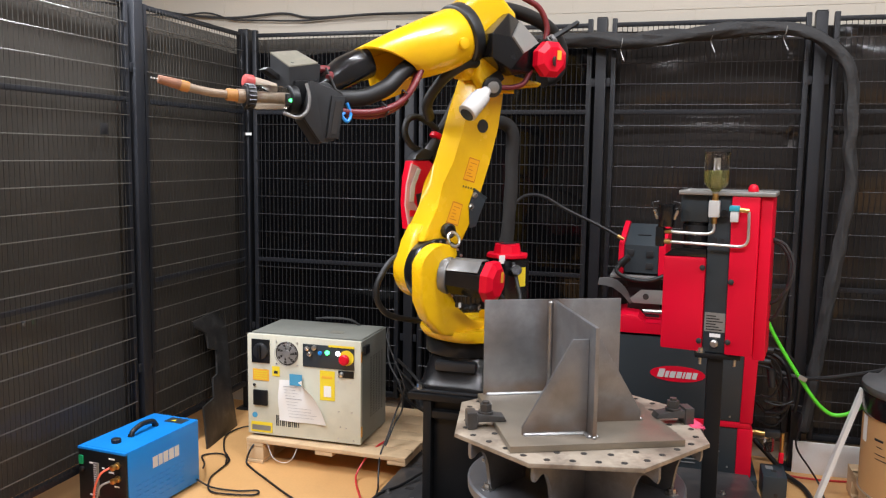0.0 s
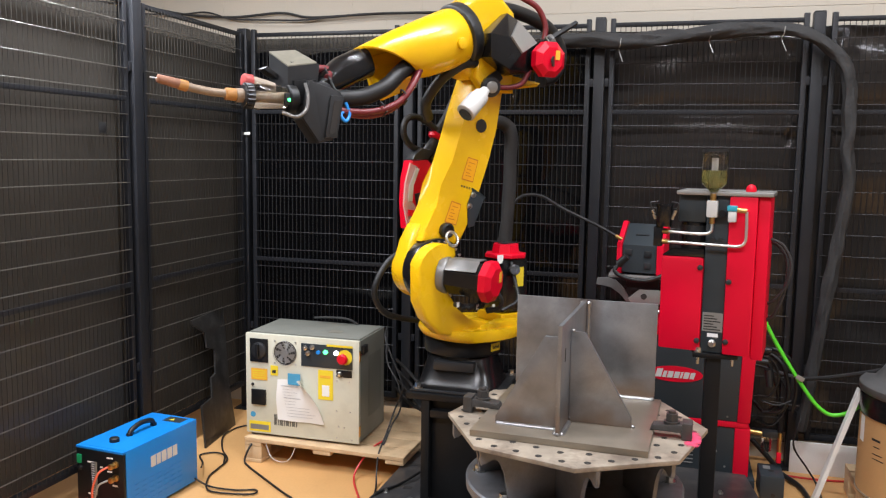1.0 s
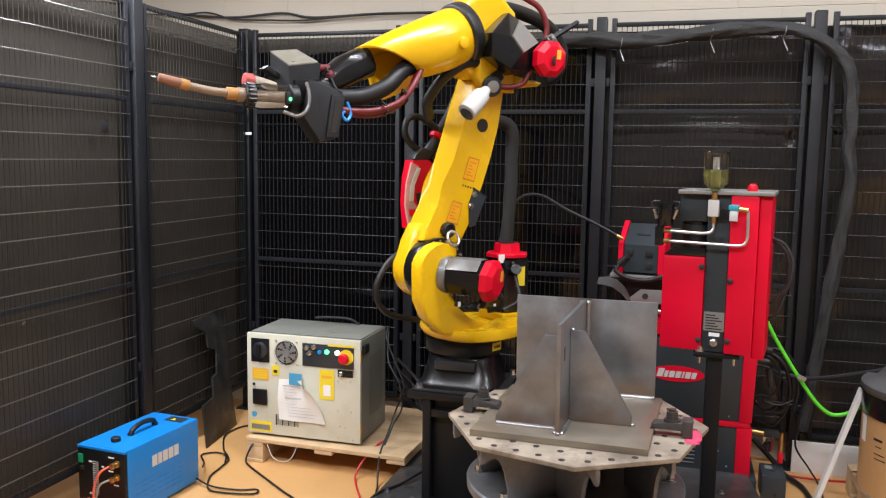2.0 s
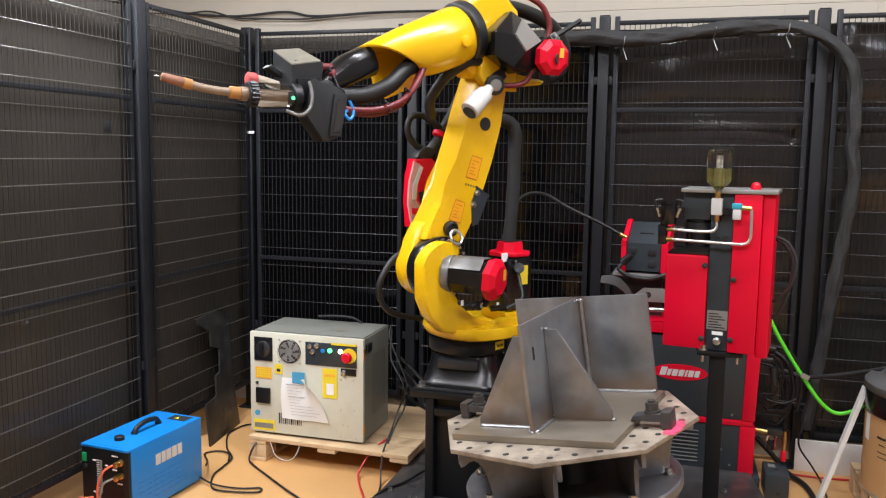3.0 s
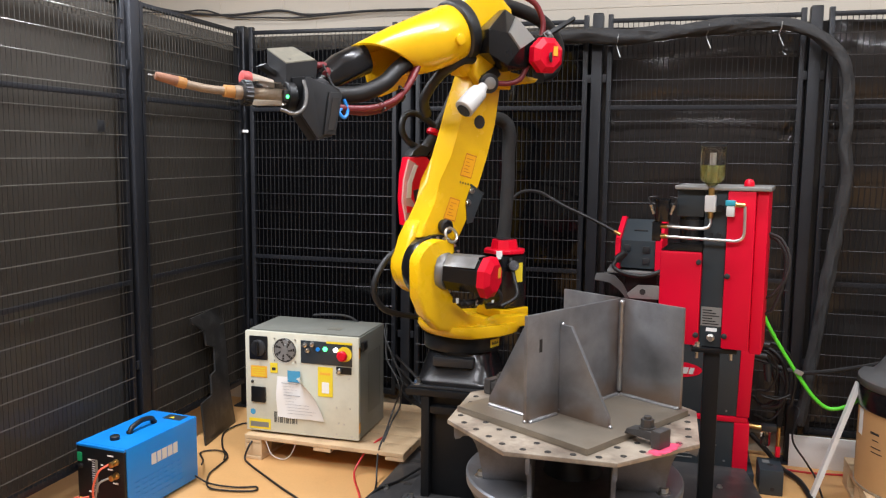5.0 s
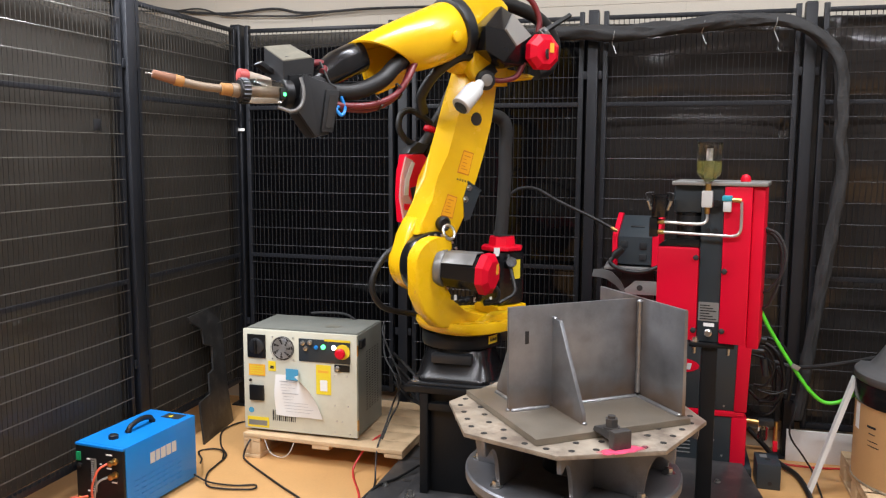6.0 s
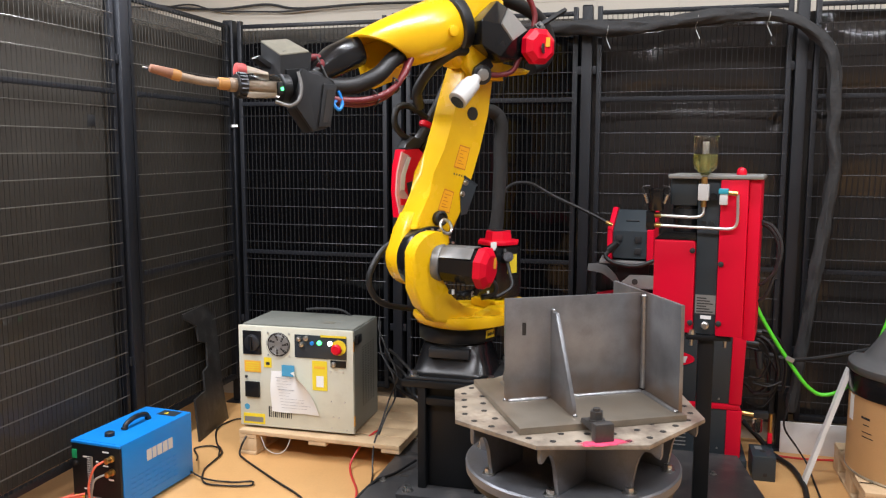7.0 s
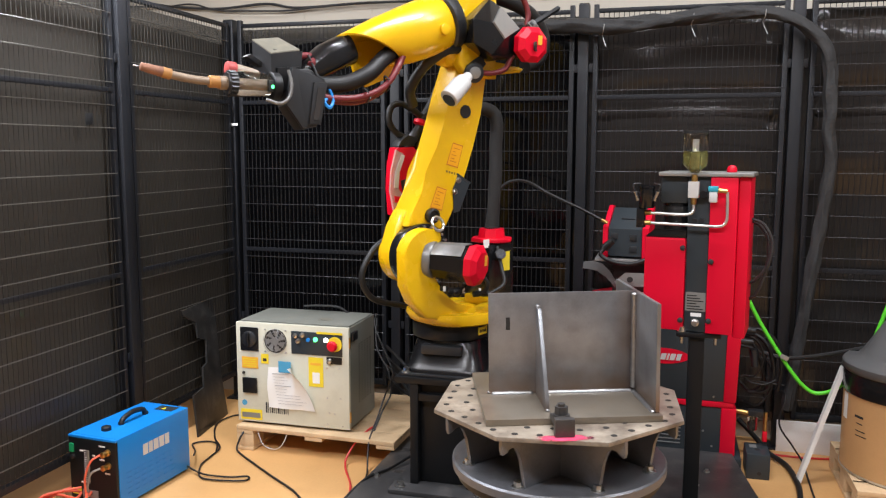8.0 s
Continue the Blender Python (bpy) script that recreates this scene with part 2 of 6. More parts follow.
M_MOUNT = mat("grey_black_anodised", (0.021, 0.022, 0.024), 0.36, vary=0.25, scale=18, fine=0.1, bump=0.06, bump_scale=200)
M_LINER = mat("pale_torch_liner", (0.34, 0.275, 0.21), 0.5, vary=0.2, scale=30)
M_DULLRED = mat("dull_red_plug", (0.48, 0.075, 0.07), 0.5, vary=0.15, scale=30)
M_TEAL = mat("teal_regulator", (0.03, 0.32, 0.42), 0.4, vary=0.1)


def sheet_material(name, color, rough=0.10, ripple=0.30, coat=0.0, spec=0.6):
    """Dark flexible strip plastic, glossy and slightly rippled."""
    m = mat(name, color, rough, vary=0.3, scale=1.5, rough_vary=0.04, spec=spec, coat=coat)
    m.node_tree.nodes["Principled BSDF"].inputs["Coat Roughness"].default_value = 0.03
    nt = m.node_tree
    p = nt.nodes["Principled BSDF"]
    tex = nt.nodes.new("ShaderNodeTexCoord")
    w = nt.nodes.new("ShaderNodeTexNoise")
    w.inputs["Scale"].default_value = 2.6
    w.inputs["Detail"].default_value = 1.5
    nt.links.new(tex.outputs["Object"], w.inputs["Vector"])
    b = nt.nodes.new("ShaderNodeBump")
    b.inputs["Strength"].default_value = ripple
    b.inputs["Distance"].default_value = 0.05
    nt.links.new(w.outputs["Fac"], b.inputs["Height"])
    nt.links.new(b.outputs[0], p.inputs["Normal"])
    return m


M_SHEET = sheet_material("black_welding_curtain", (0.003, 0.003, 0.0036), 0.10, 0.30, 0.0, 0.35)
# left sheets: bright haze on the plastic is put into a lighter brown base
M_SHEETHAZE = sheet_material("haze_lightened_curtain", (0.052, 0.047, 0.041), 0.42, 0.12, 0.20, 0.08)
# right back sheets: milky reflected haze is lifted into the base colour
M_SHEETWAVY = sheet_material("rippled_hazed_curtain", (0.023, 0.0205, 0.019), 0.15, 0.2, 0.15, 0.32)
M_SHEETHAZE.node_tree.nodes["Principled BSDF"].inputs["Coat IOR"].default_value = 1.5
M_TINT = mat("thin_tinted_plastic", (0.035, 0.032, 0.028), 0.15, vary=0.3, scale=8)
M_TINT.node_tree.nodes["Principled BSDF"].inputs["Alpha"].default_value = 0.62
M_WHITEPAINT = mat("white_painted_metal", (0.72, 0.72, 0.70), 0.5, vary=0.08, scale=12)


# ---- mesh helpers ----
def thing(name, label, category, m=Matrix(), group="", kind=""):
    ob = new(name)
    ob.empty_display_size = 0.05
    ob.matrix_world = m
    return tagged(ob, label, category, group, kind)


def part(name, bm, material, parent=None, label="", smooth=40):
    bmesh.ops.recalc_face_normals(bm, faces=bm.faces[:])
    me = bpy.data.meshes.new(name)
    if smooth:
        a = radians(smooth)
        for f in bm.faces:
            f.smooth = True
        for e in bm.edges:
            if len(e.link_faces) != 2 or e.calc_face_angle(0) > a:
                e.smooth = False
    bm.to_mesh(me)
    bm.free()
    me.materials.append(material)
    ob = new(name, me)
    ob.parent = parent
    if label:
        ob["label"] = label
    return ob


def solo(name, bm, material, label, category, m=Matrix(), group="", kind="", smooth=40):
    ob = part(name, bm, material, None, "", smooth)
    ob.matrix_world = m
    return tagged(ob, label, category, group, kind)


def box(x0, x1, y0, y1, z0, z1, bevel=0.0, bm=None, m=None):
    b = bmesh.new() if bm is None else bm
    r = bmesh.ops.create_cube(b, size=1.0)
    vs = r["verts"]
    for v in vs:
        v.co = Vector((x0 + (x1 - x0) * (v.co.x + 0.5), y0 + (y1 - y0) * (v.co.y + 0.5), z0 + (z1 - z0) * (v.co.z + 0.5)))
    if bevel:
        es = list({e for v in vs for e in v.link_edges})
        r = bmesh.ops.bevel(b, geom=es, offset=bevel, segments=2, affect="EDGES", profile=0.6)
        vs = list({v for f in r["faces"] for v in f.verts} | {v for v in vs if v.is_valid})
    if m is not None:
        bmesh.ops.transform(b, matrix=m, verts=vs)
    return b


def prism(pts, a0, a1, axes="xz", bevel=0.0, bm=None, seg=2):
    """A polygon drawn in two axes, drawn out along the third from a0 to a1."""
    b = bmesh.new() if bm is None else bm
    i, j = ["xyz".index(c) for c in axes]
    k = 3 - i - j
    rings = []
    for a in (a0, a1):
        ring = []
        for p in pts:
            co = [0, 0, 0]
            co[i], co[j], co[k] = p[0], p[1], a
            ring.append(b.verts.new(co))
        rings.append(ring)
    n = len(pts)
    fs = [b.faces.new(rings[0]), b.faces.new(rings[1][::-1])]
    for q in range(n):
        fs.append(b.faces.new((rings[0][q], rings[1][q], rings[1][(q + 1) % n], rings[0][(q + 1) % n])))
    if bevel:
        es = list({e for f in fs[:2] for e in f.edges})
        bmesh.ops.bevel(b, geom=es, offset=bevel, segments=seg, affect="EDGES", profile=0.6)
    return b


def frame_of(d):
    d = d.normalized()
    up = Vector((0, 0, 1)) if abs(d.z) < 0.95 else Vector((1, 0, 0))
    x = up.cross(d).normalized()
    return x, d.cross(x)


def cyl(p0, p1, r0, r1=None, seg=24, bevel=0.0, bm=None, turn=0.0):
    """A closed cylinder or cone from p0 to p1."""
    b = bmesh.new() if bm is None else bm
    p0, p1 = Vector(p0), Vector(p1)
    r1 = r0 if r1 is None else r1
    d = p1 - p0
    x, y = frame_of(d)
    stops = [(0, r0), (1, r1)]
    if bevel:
        t = bevel / d.length
        stops = [(0, r0 - bevel), (t * 0.3, r0 - bevel * 0.3), (t, r0), (1 - t, r1), (1 - t * 0.3, r1 - bevel * 0.3), (1, r1 - bevel)]
    rings = []
    for t, r in stops:
        c = p0 + d * t
        rings.append([b.verts.new(c + x * r * math.cos(turn + 2 * math.pi * s / seg) + y * r * math.sin(turn + 2 * math.pi * s / seg)) for s in range(seg)])
    for a, c in zip(rings, rings[1:]):
        for s in range(seg):
            b.faces.new((a[s], a[(s + 1) % seg], c[(s + 1) % seg], c[s]))
    b.faces.new(rings[0][::-1])
    b.faces.new(rings[-1])
    return b


def lathe(profile, seg=32, bm=None, base=(0, 0, 0), axis=(0, 0, 1)):
    """A turned solid: (radius, height) pairs about an axis."""
    b = bmesh.new() if bm is None else bm
    base, d = Vector(base), Vector(axis).normalized()
    x, y = frame_of(d)
    rings = [[b.verts.new(base + d * h + (x * math.cos(2 * math.pi * s / seg) + y * math.sin(2 * math.pi * s / seg)) * max(r, 1e-4)) for s in range(seg)] for r, h in profile]
    for a, c in zip(rings, rings[1:]):
        for s in range(seg):
            b.faces.new((a[s], a[(s + 1) % seg], c[(s + 1) % seg], c[s]))
    b.faces.new(rings[0][::-1])
    b.faces.new(rings[-1])
    return b


def spline(pts, steps=8):
    """A smooth line through the points."""
    P = [Vector(p) for p in pts]
    P = [P[0] * 2 - P[1]] + P + [P[-1] * 2 - P[-2]]
    out = []
    for i in range(1, len(P) - 2):
        for s in range(steps):
            t = s / steps
            a, b, c, d = P[i - 1], P[i], P[i + 1], P[i + 2]
            out.append(0.5 * (2 * b + (c - a) * t + (2 * a - 5 * b + 4 * c - d) * t * t + (3 * b - a - 3 * c + d) * t ** 3))
    return out + [P[-2]]


def tube(pts, r, seg=10, steps=8, bm=None, ribs=0.0, ruck=0.0, r_end=None):
    """A round cable or hose along a smooth line; ribs swell it, ruck makes it uneven."""
    b = bmesh.new() if bm is None else bm
    line = spline(pts, steps) if steps else [Vector(p) for p in pts]
    x = None
    rings = []
    for i, p in enumerate(line):
        d = (line[min(i + 1, len(line) - 1)] - line[max(i - 1, 0)]).normalized()
        x = frame_of(d)[0] if x is None else (x - d * x.dot(d)).normalized()
        y = d.cross(x)
        rr = (r + ((r if r_end is None else r_end) - r) * i / (len(line) - 1)) * (1 + ribs * (i % 2))
        ring = []
        for s in range(seg):
            a = 2 * math.pi * s / seg
            q = rr * (1 + ruck * noise.noise(Vector((p.x * 9 + math.cos(a) * 1.5, p.y * 9 + math.sin(a) * 1.5, p.z * 9))))
            ring.append(b.verts.new(p + (x * math.cos(a) + y * math.sin(a)) * q))
        rings.append(ring)
    for a, c in zip(rings, rings[1:]):
        for s in range(seg):
            b.faces.new((a[s], a[(s + 1) % seg], c[(s + 1) % seg], c[s]))
    b.faces.new(rings[0][::-1])
    b.faces.new(rings[-1])
    return b


def hexbolt(p, d, r, h, bm=None):
    """A washer, a hexagon head and the stub above it."""
    p, d = Vector(p), Vector(d).normalized()
    b = cyl(p, p + d * h * 0.22, r * 1.55, seg=16, bm=bm)
    cyl(p + d * h * 0.22, p + d * h, r, seg=6, bm=b)
    return b


def word_blocks(widths, height, gap, m, parent, name, slant=0.0, material=None, tall=()):
    """A word mark as a row of plain slanted blocks."""
    b = bmesh.new()
    x = -(sum(widths) + gap * (len(widths) - 1)) / 2
    for i, w in enumerate(widths):
        h = height * (1.3 if i in tall else 1.0)
        k = slant * h
        prism([(x, -height / 2), (x + w, -height / 2), (x + w + k, h - height / 2), (x + k, h - height / 2)], 0.0, 0.0012, "xy", bm=b)
        x += w + gap
    bmesh.ops.transform(b, matrix=m, verts=b.verts[:])
    return part(name, b, material or M_WHITE, parent)


# ---- the large structure ----
def structure():
    solo("floor", box(-3.2, 6.2, -8.0, 0.4, -0.1, 0.0), M_FLOOR, "tan board floor with scuffs and stains", "floor", kind="structure")
    wall = solo("wall_back", box(-3.2, 6.2, 0.125, 0.4, 0.0, 4.0), M_WALL, "cream-white painted concrete block wall", "wall", kind="structure")
    # unseen walls and ceiling, added to close the room for bounce and reflections
    solo("wall_left", box(-3.4, -3.2, -8.0, 0.4, 0.0, 4.0), M_DARKWALL, "plain unseen wall added to close the room", "wall", kind="structure")
    solo("wall_right", box(6.2, 6.4, -8.0, 0.4, 0.0, 4.0), M_DARKWALL, "plain unseen wall added to close the room", "wall", kind="structure")
    solo("wall_front", box(-3.4, 6.4, -8.2, -8.0, 0.0, 4.0), M_DARKWALL, "plain unseen wall added to close the room", "wall", kind="structure")
    solo("ceiling", box(-3.4, 6.4, -8.2, 0.4, 4.0, 4.1), M_CEIL, "plain unseen ceiling added to close the room", "ceiling", kind="structure")
    # block courses above the fence, each a little proud of its joints
    blk = bpy.data.meshes.new("block")
    b = box(-0.198, 0.198, -0.0022, 0.0, -0.098, 0.098, 0.001)
    b.to_mesh(blk)
    b.free()
    blk.materials.append(M_WALL)
    for row in range(3):
        for i in range(16):
            ob = new("block", blk)
            ob.parent = wall
            ob.location = (-1.8 + i * 0.4 + (row % 2) * 0.2, 0.125, 2.12 + row * 0.2)
    solo("baseboard", box(-0.1, 6.2, 0.108, 0.124, 0.0, 0.09, 0.003), M_WALL, "white painted wall base board", "baseboard", kind="structure")


TOP, LOW = 2.15, 0.15


def fence_panel(m, w, label, wire=M_CROSSDARK, f=0.024, rise=0.0):
    p = thing("wire_fence", label, "fence", m, "mesh fences")
    for n, b in (("side_bar", box(0, f, -0.017, 0.015, LOW, TOP + rise, 0.003)), ("side_bar", box(w - f, w, -0.017, 0.015, LOW, TOP + rise, 0.003)),
                 ("top_bar", box(f, w - f, -0.014, 0.014, TOP - 0.022, TOP - 0.002, 0.003)), ("bottom_bar", box(f, w - f, -0.014, 0.014, LOW + 0.002, LOW + 0.03, 0.003))):
        part(n, b, M_POST, p)
    first = part("cross_wire", cyl((f * 0.5, -0.0195, 0), (w - f * 0.5, -0.0195, 0), 0.0024 if wire is M_CROSSLIT else 0.0020, seg=6), wire, p)
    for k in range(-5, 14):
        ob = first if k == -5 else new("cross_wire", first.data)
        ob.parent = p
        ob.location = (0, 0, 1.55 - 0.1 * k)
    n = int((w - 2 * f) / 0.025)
    first = part("upright_wire", cyl((0, -0.0152, LOW + 0.02), (0, -0.0152, TOP - 0.012), 0.0019, seg=5), M_WIRELIT if wire is M_CROSSLIT else M_WIRE, p)
    for i in range(1, n + 1):
        ob = first if i == 1 else new("upright_wire", first.data)
        ob.parent = p
        ob.location = (f + i * (w - 2 * f) / (n + 1), 0, 0)
    for z in (1.716, 0.893):
        b = box(f, w - f, -0.028, -0.022, z - 0.011, z + 0.011, 0.002)
        for i in range(n + 1):
            x = f + (i + 0.5) * (w - 2 * f) / (n + 1)
            box(x - 0.005, x + 0.005, -0.0305, -0.028, z - 0.008, z + 0.008, bm=b)
        part("stiffener_rail", b, M_POST, p)
    return p


def curtain(m, w, seed, mt=M_SHEET, lap=0.075, wave=1.0):
    """A rippled dark plastic sheet behind a fence panel, its top edge uneven."""
    b = bmesh.new()
    nx, nz = (72, 110) if wave > 1 else (24, 40)
    g = []
    for j in range(nz + 1):
        row = []
        for i in range(nx + 1):
            x = -lap + i / nx * (w + 2 * lap)
            top = (2.115 if wave > 1 else 2.045) + (0.006 if wave > 1 else 0.022) * noise.noise(Vector((x * 4, seed, 0))) + (0.003 if wave > 1 else 0.012) * noise.noise(Vector((x * 11, seed, 3)))
            z = 0.16 + (top - 0.16) * j / nz
            y = 0.050 + wave * 0.005 * noise.noise(Vector((x * 3.1, z * 1.7, seed))) + wave * 0.002 * noise.noise(Vector((x * 9, z * 6, seed + 5)))
            if wave > 1:
                z0, z1 = (1.716, 2.10) if z > 1.716 else (1.26, 1.716)
                s, u = max(0, z - z0) / (z1 - z0), min(1, max(0, x / w))
                deep = (0.044 if z > 1.716 else 0.030) * (0.8 + 0.5 * noise.noise(Vector((seed, z0 * 3, 0))))
                y -= deep * math.sin(math.pi * s) * math.sin(math.pi * u) ** 0.6 * (1 + 0.35 * noise.noise(Vector((x * 3.5, z * 4, seed))))
                e = min(abs(x - 0.05), abs(x - w + 0.05))
                h = min(abs(z - 1.67), abs(z - 2.02), abs(z - 1.60))
                y += 0.020 * noise.noise(Vector((x * 21, z * 17, seed))) * math.exp(-(e / 0.06) ** 2 - (h / 0.05) ** 2)
            row.append(b.verts.new((x, y, z)))
        g.append(row)
    for j in range(nz):
        for i in range(nx):
            b.faces.new((g[j][i], g[j][i + 1], g[j + 1][i + 1], g[j + 1][i]))
    r = bmesh.ops.extrude_face_region(b, geom=b.faces[:])
    bmesh.ops.translate(b, vec=(0, 0.002, 0), verts=[v for v in r["geom"] if isinstance(v, bmesh.types.BMVert)])
    c = thing("welding_curtain", "dark tinted glossy plastic sheet behind the wire mesh", "welding curtain", m, "welding curtains")
    part("sheet", b, mt, c, smooth=60)
    if wave == 1:
        part("top_hem", box(-lap + 0.01, w + lap - 0.01, 0.060, 0.0615, 1.98, 2.125), M_TINT, c, "thin see-through plastic hem")
    return c


def fence_post(x, y, rz=0.0, w=0.066, label="charcoal square steel fence post bolted to the floor"):
    p = thing("steel_stanchion", label, "stanchion", pose(x, y, 0, 0, 0, rz), "fence stanchions")
    part("post_tube", box(-w / 2, w / 2, -0.03, 0.03, 0.0085, 2.170, 0.004), M_POST, p)
    part("cap", box(-w / 2 + 0.002, w / 2 - 0.002, -0.028, 0.028, 2.1705, 2.175, 0.002), M_BLACK, p)
    part("foot_plate", box(-0.06, 0.06, -0.06, 0.06, 0.0, 0.008, 0.002), M_POST, p)
    for z in (0.5, 1.86):
        for side in (-1, 1):
            x0, x1 = sorted((side * (w / 2 + 0.0005), side * (w / 2 + 0.020)))
            part("clamp", box(x0, x1, -0.020, -0.012, z - 0.020, z + 0.020, 0.002), M_POST, p)
    return p


def fence():
    for i, (x, w) in enumerate(((0.052, 0.868), (1.028, 0.894), (2.016, 0.899), (3.011, 0.899), (4.0, 0.899))):
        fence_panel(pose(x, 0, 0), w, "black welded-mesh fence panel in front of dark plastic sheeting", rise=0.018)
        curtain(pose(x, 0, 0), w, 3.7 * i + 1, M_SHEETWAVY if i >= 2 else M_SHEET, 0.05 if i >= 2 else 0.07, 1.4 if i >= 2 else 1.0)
    for x in (0.978, 1.9675, 2.957, 3.955):
        fence_post(x, 0.004, w=0.052)
    fence_post(-0.005, 0.01, 0, 0.06)
    for i, y in enumerate((-0.927, -1.905, -2.9)):
        fence_panel(pose(0, y, 0, 0, 0, 90), 0.882 if i == 0 else 0.868, "black welded-mesh fence panel with wires coloured as if lit", M_CROSSLIT)
        curtain(pose(0, y, 0, 0, 0, 90), 0.882 if i == 0 else 0.868, 2.9 * i + 21, M_SHEETHAZE)
    fence_post(0.0, -0.981, 90, 0.064)
    fence_post(0.0, -1.965, 90)


structure()
fence()


# ---- the robot ----
def robot_pedestal():
    p = thing("robot_pedestal", "black fabricated steel pedestal bolted to a base plate", "pedestal", pose(1.55, -0.94, 0.075))
    part("foot_plate", box(-0.205, 0.205, -0.265, 0.22, 0.0, 0.018, 0.003), M_SKID, p)
    for x in (-0.165, 0.165):
        for y in (-0.225, 0.18):
            part("bolt", hexbolt((x, y, 0.018), (0, 0, 1), 0.014, 0.022), M_STEEL, p, "bright hexagon bolt")
    b = box(-0.10, 0.10, -0.15, 0.17, 0.019, 0.44, 0.004)
    part("column", b, M_BLACK, p)
    for x0, x1 in ((-0.135, -0.101), (0.101, 0.135)):
        part("side_plate", box(x0, x1, -0.185, 0.185, 0.019, 0.44, 0.003), M_BLACK, p)
    part("crossbar", box(-0.10, 0.10, -0.182, -0.151, 0.37, 0.40, 0.003), M_BLACK, p)
    part("top_plate", box(-0.20, 0.20, -0.19, 0.21, 0.441, 0.468, 0.004), M_BLACK, p)
    part("riser_plate", box(-0.185, 0.185, -0.175, 0.195, 0.469, 0.478, 0.003), M_DKGREY, p)
    for x in (-0.16, 0.16):
        for y in (-0.15, 0.17):
            part("riser_bolt", hexbolt((x, y, 0.478), (0, 0, 1), 0.013, 0.02), M_STEEL, p, "bright hexagon bolt")
    return p


def loft(rings, bm=None):
    b = bmesh.new() if bm is None else bm
    R = [[b.verts.new(c) for c in r] for r in rings]
    n = len(R[0])
    for a, c in zip(R, R[1:]):
        for s in range(n):
            b.faces.new((a[s], a[(s + 1) % n], c[(s + 1) % n], c[s]))
    b.faces.new(R[0][::-1])
    b.faces.new(R[-1])
    return b


def squircle(cx, cy, z, hx, hy, k, n=48):
    out = []
    for i in range(n):
        a = 2 * math.pi * i / n
        c, s = math.cos(a), math.sin(a)
        r = (abs(c) ** k + abs(s) ** k) ** (-1 / k)
        out.append((cx + hx * r * c, cy + hy * r * s, z))
    return out


def ring_section(c, d, n, r_v, r_n, k=2.0, seg=40):
    """A rounded section square to d in the arm's plane: c is (u, v, w), n the in-plane normal (u, w)."""
    out = []
    for i in range(seg):
        a = 2 * math.pi * i / seg
        ca, sa = math.cos(a), math.sin(a)
        r = (abs(ca) ** k + abs(sa) ** k) ** (-1 / k)
        out.append((c[0] + n[0] * r_n * r * sa, c[1] + r_v * r * ca, c[2] + n[1] * r_n * r * sa))
    return out


def arc(cx, cy, r, a0, a1, n=14):
    return [(cx + r * math.cos(radians(a0 + (a1 - a0) * i / n)), cy + r * math.sin(radians(a0 + (a1 - a0) * i / n))) for i in range(n + 1)]


def servo(parent, p0, p1, r, cap_r, cap_len=0.035, cap_name="motor_cover"):
    """A servo motor: octagonal black body, cast end and a red octagonal cover with its plug."""
    p0, p1 = Vector(p0), Vector(p1)
    d = (p1 - p0).normalized()
    part("motor", cyl(p0, p1 - d * cap_len, r, seg=8, bevel=0.006, turn=math.pi / 8), M_MOTOR, parent, "black octagonal servo motor", smooth=20)
    b = cyl(p1 - d * cap_len, p1 - d * cap_len * 0.35, cap_r, seg=8, turn=math.pi / 8)
    cyl(p1 - d * cap_len * 0.35, p1, cap_r, cap_r * 0.68, seg=8, bm=b, turn=math.pi / 8)
    cover = part(cap_name, b, M_RED, parent, "red plastic motor cover", smooth=20)
    x, y = frame_of(d)
    c = p1 + d * 0.001
    bb = bmesh.new()
    q = [c + x * (-0.010 + 0.020 * i) + y * (-cap_r * 0.02 + cap_r * 0.5 * j) for i, j in ((0, 0), (1, 0), (1, 1), (0, 1))]
    vs = [bb.verts.new(v + x * cap_r * 0.3) for v in q] + [bb.verts.new(v + x * cap_r * 0.3 + d * 0.002) for v in q]
    for f in ((0, 1, 2, 3), (7, 6, 5, 4), (0, 4, 5, 1), (1, 5, 6, 2), (2, 6, 7, 3), (3, 7, 4, 0)):
        bb.faces.new([vs[i] for i in f])
    part("warning_label", bb, M_OLABEL, cover, "orange warning label")
    return cover


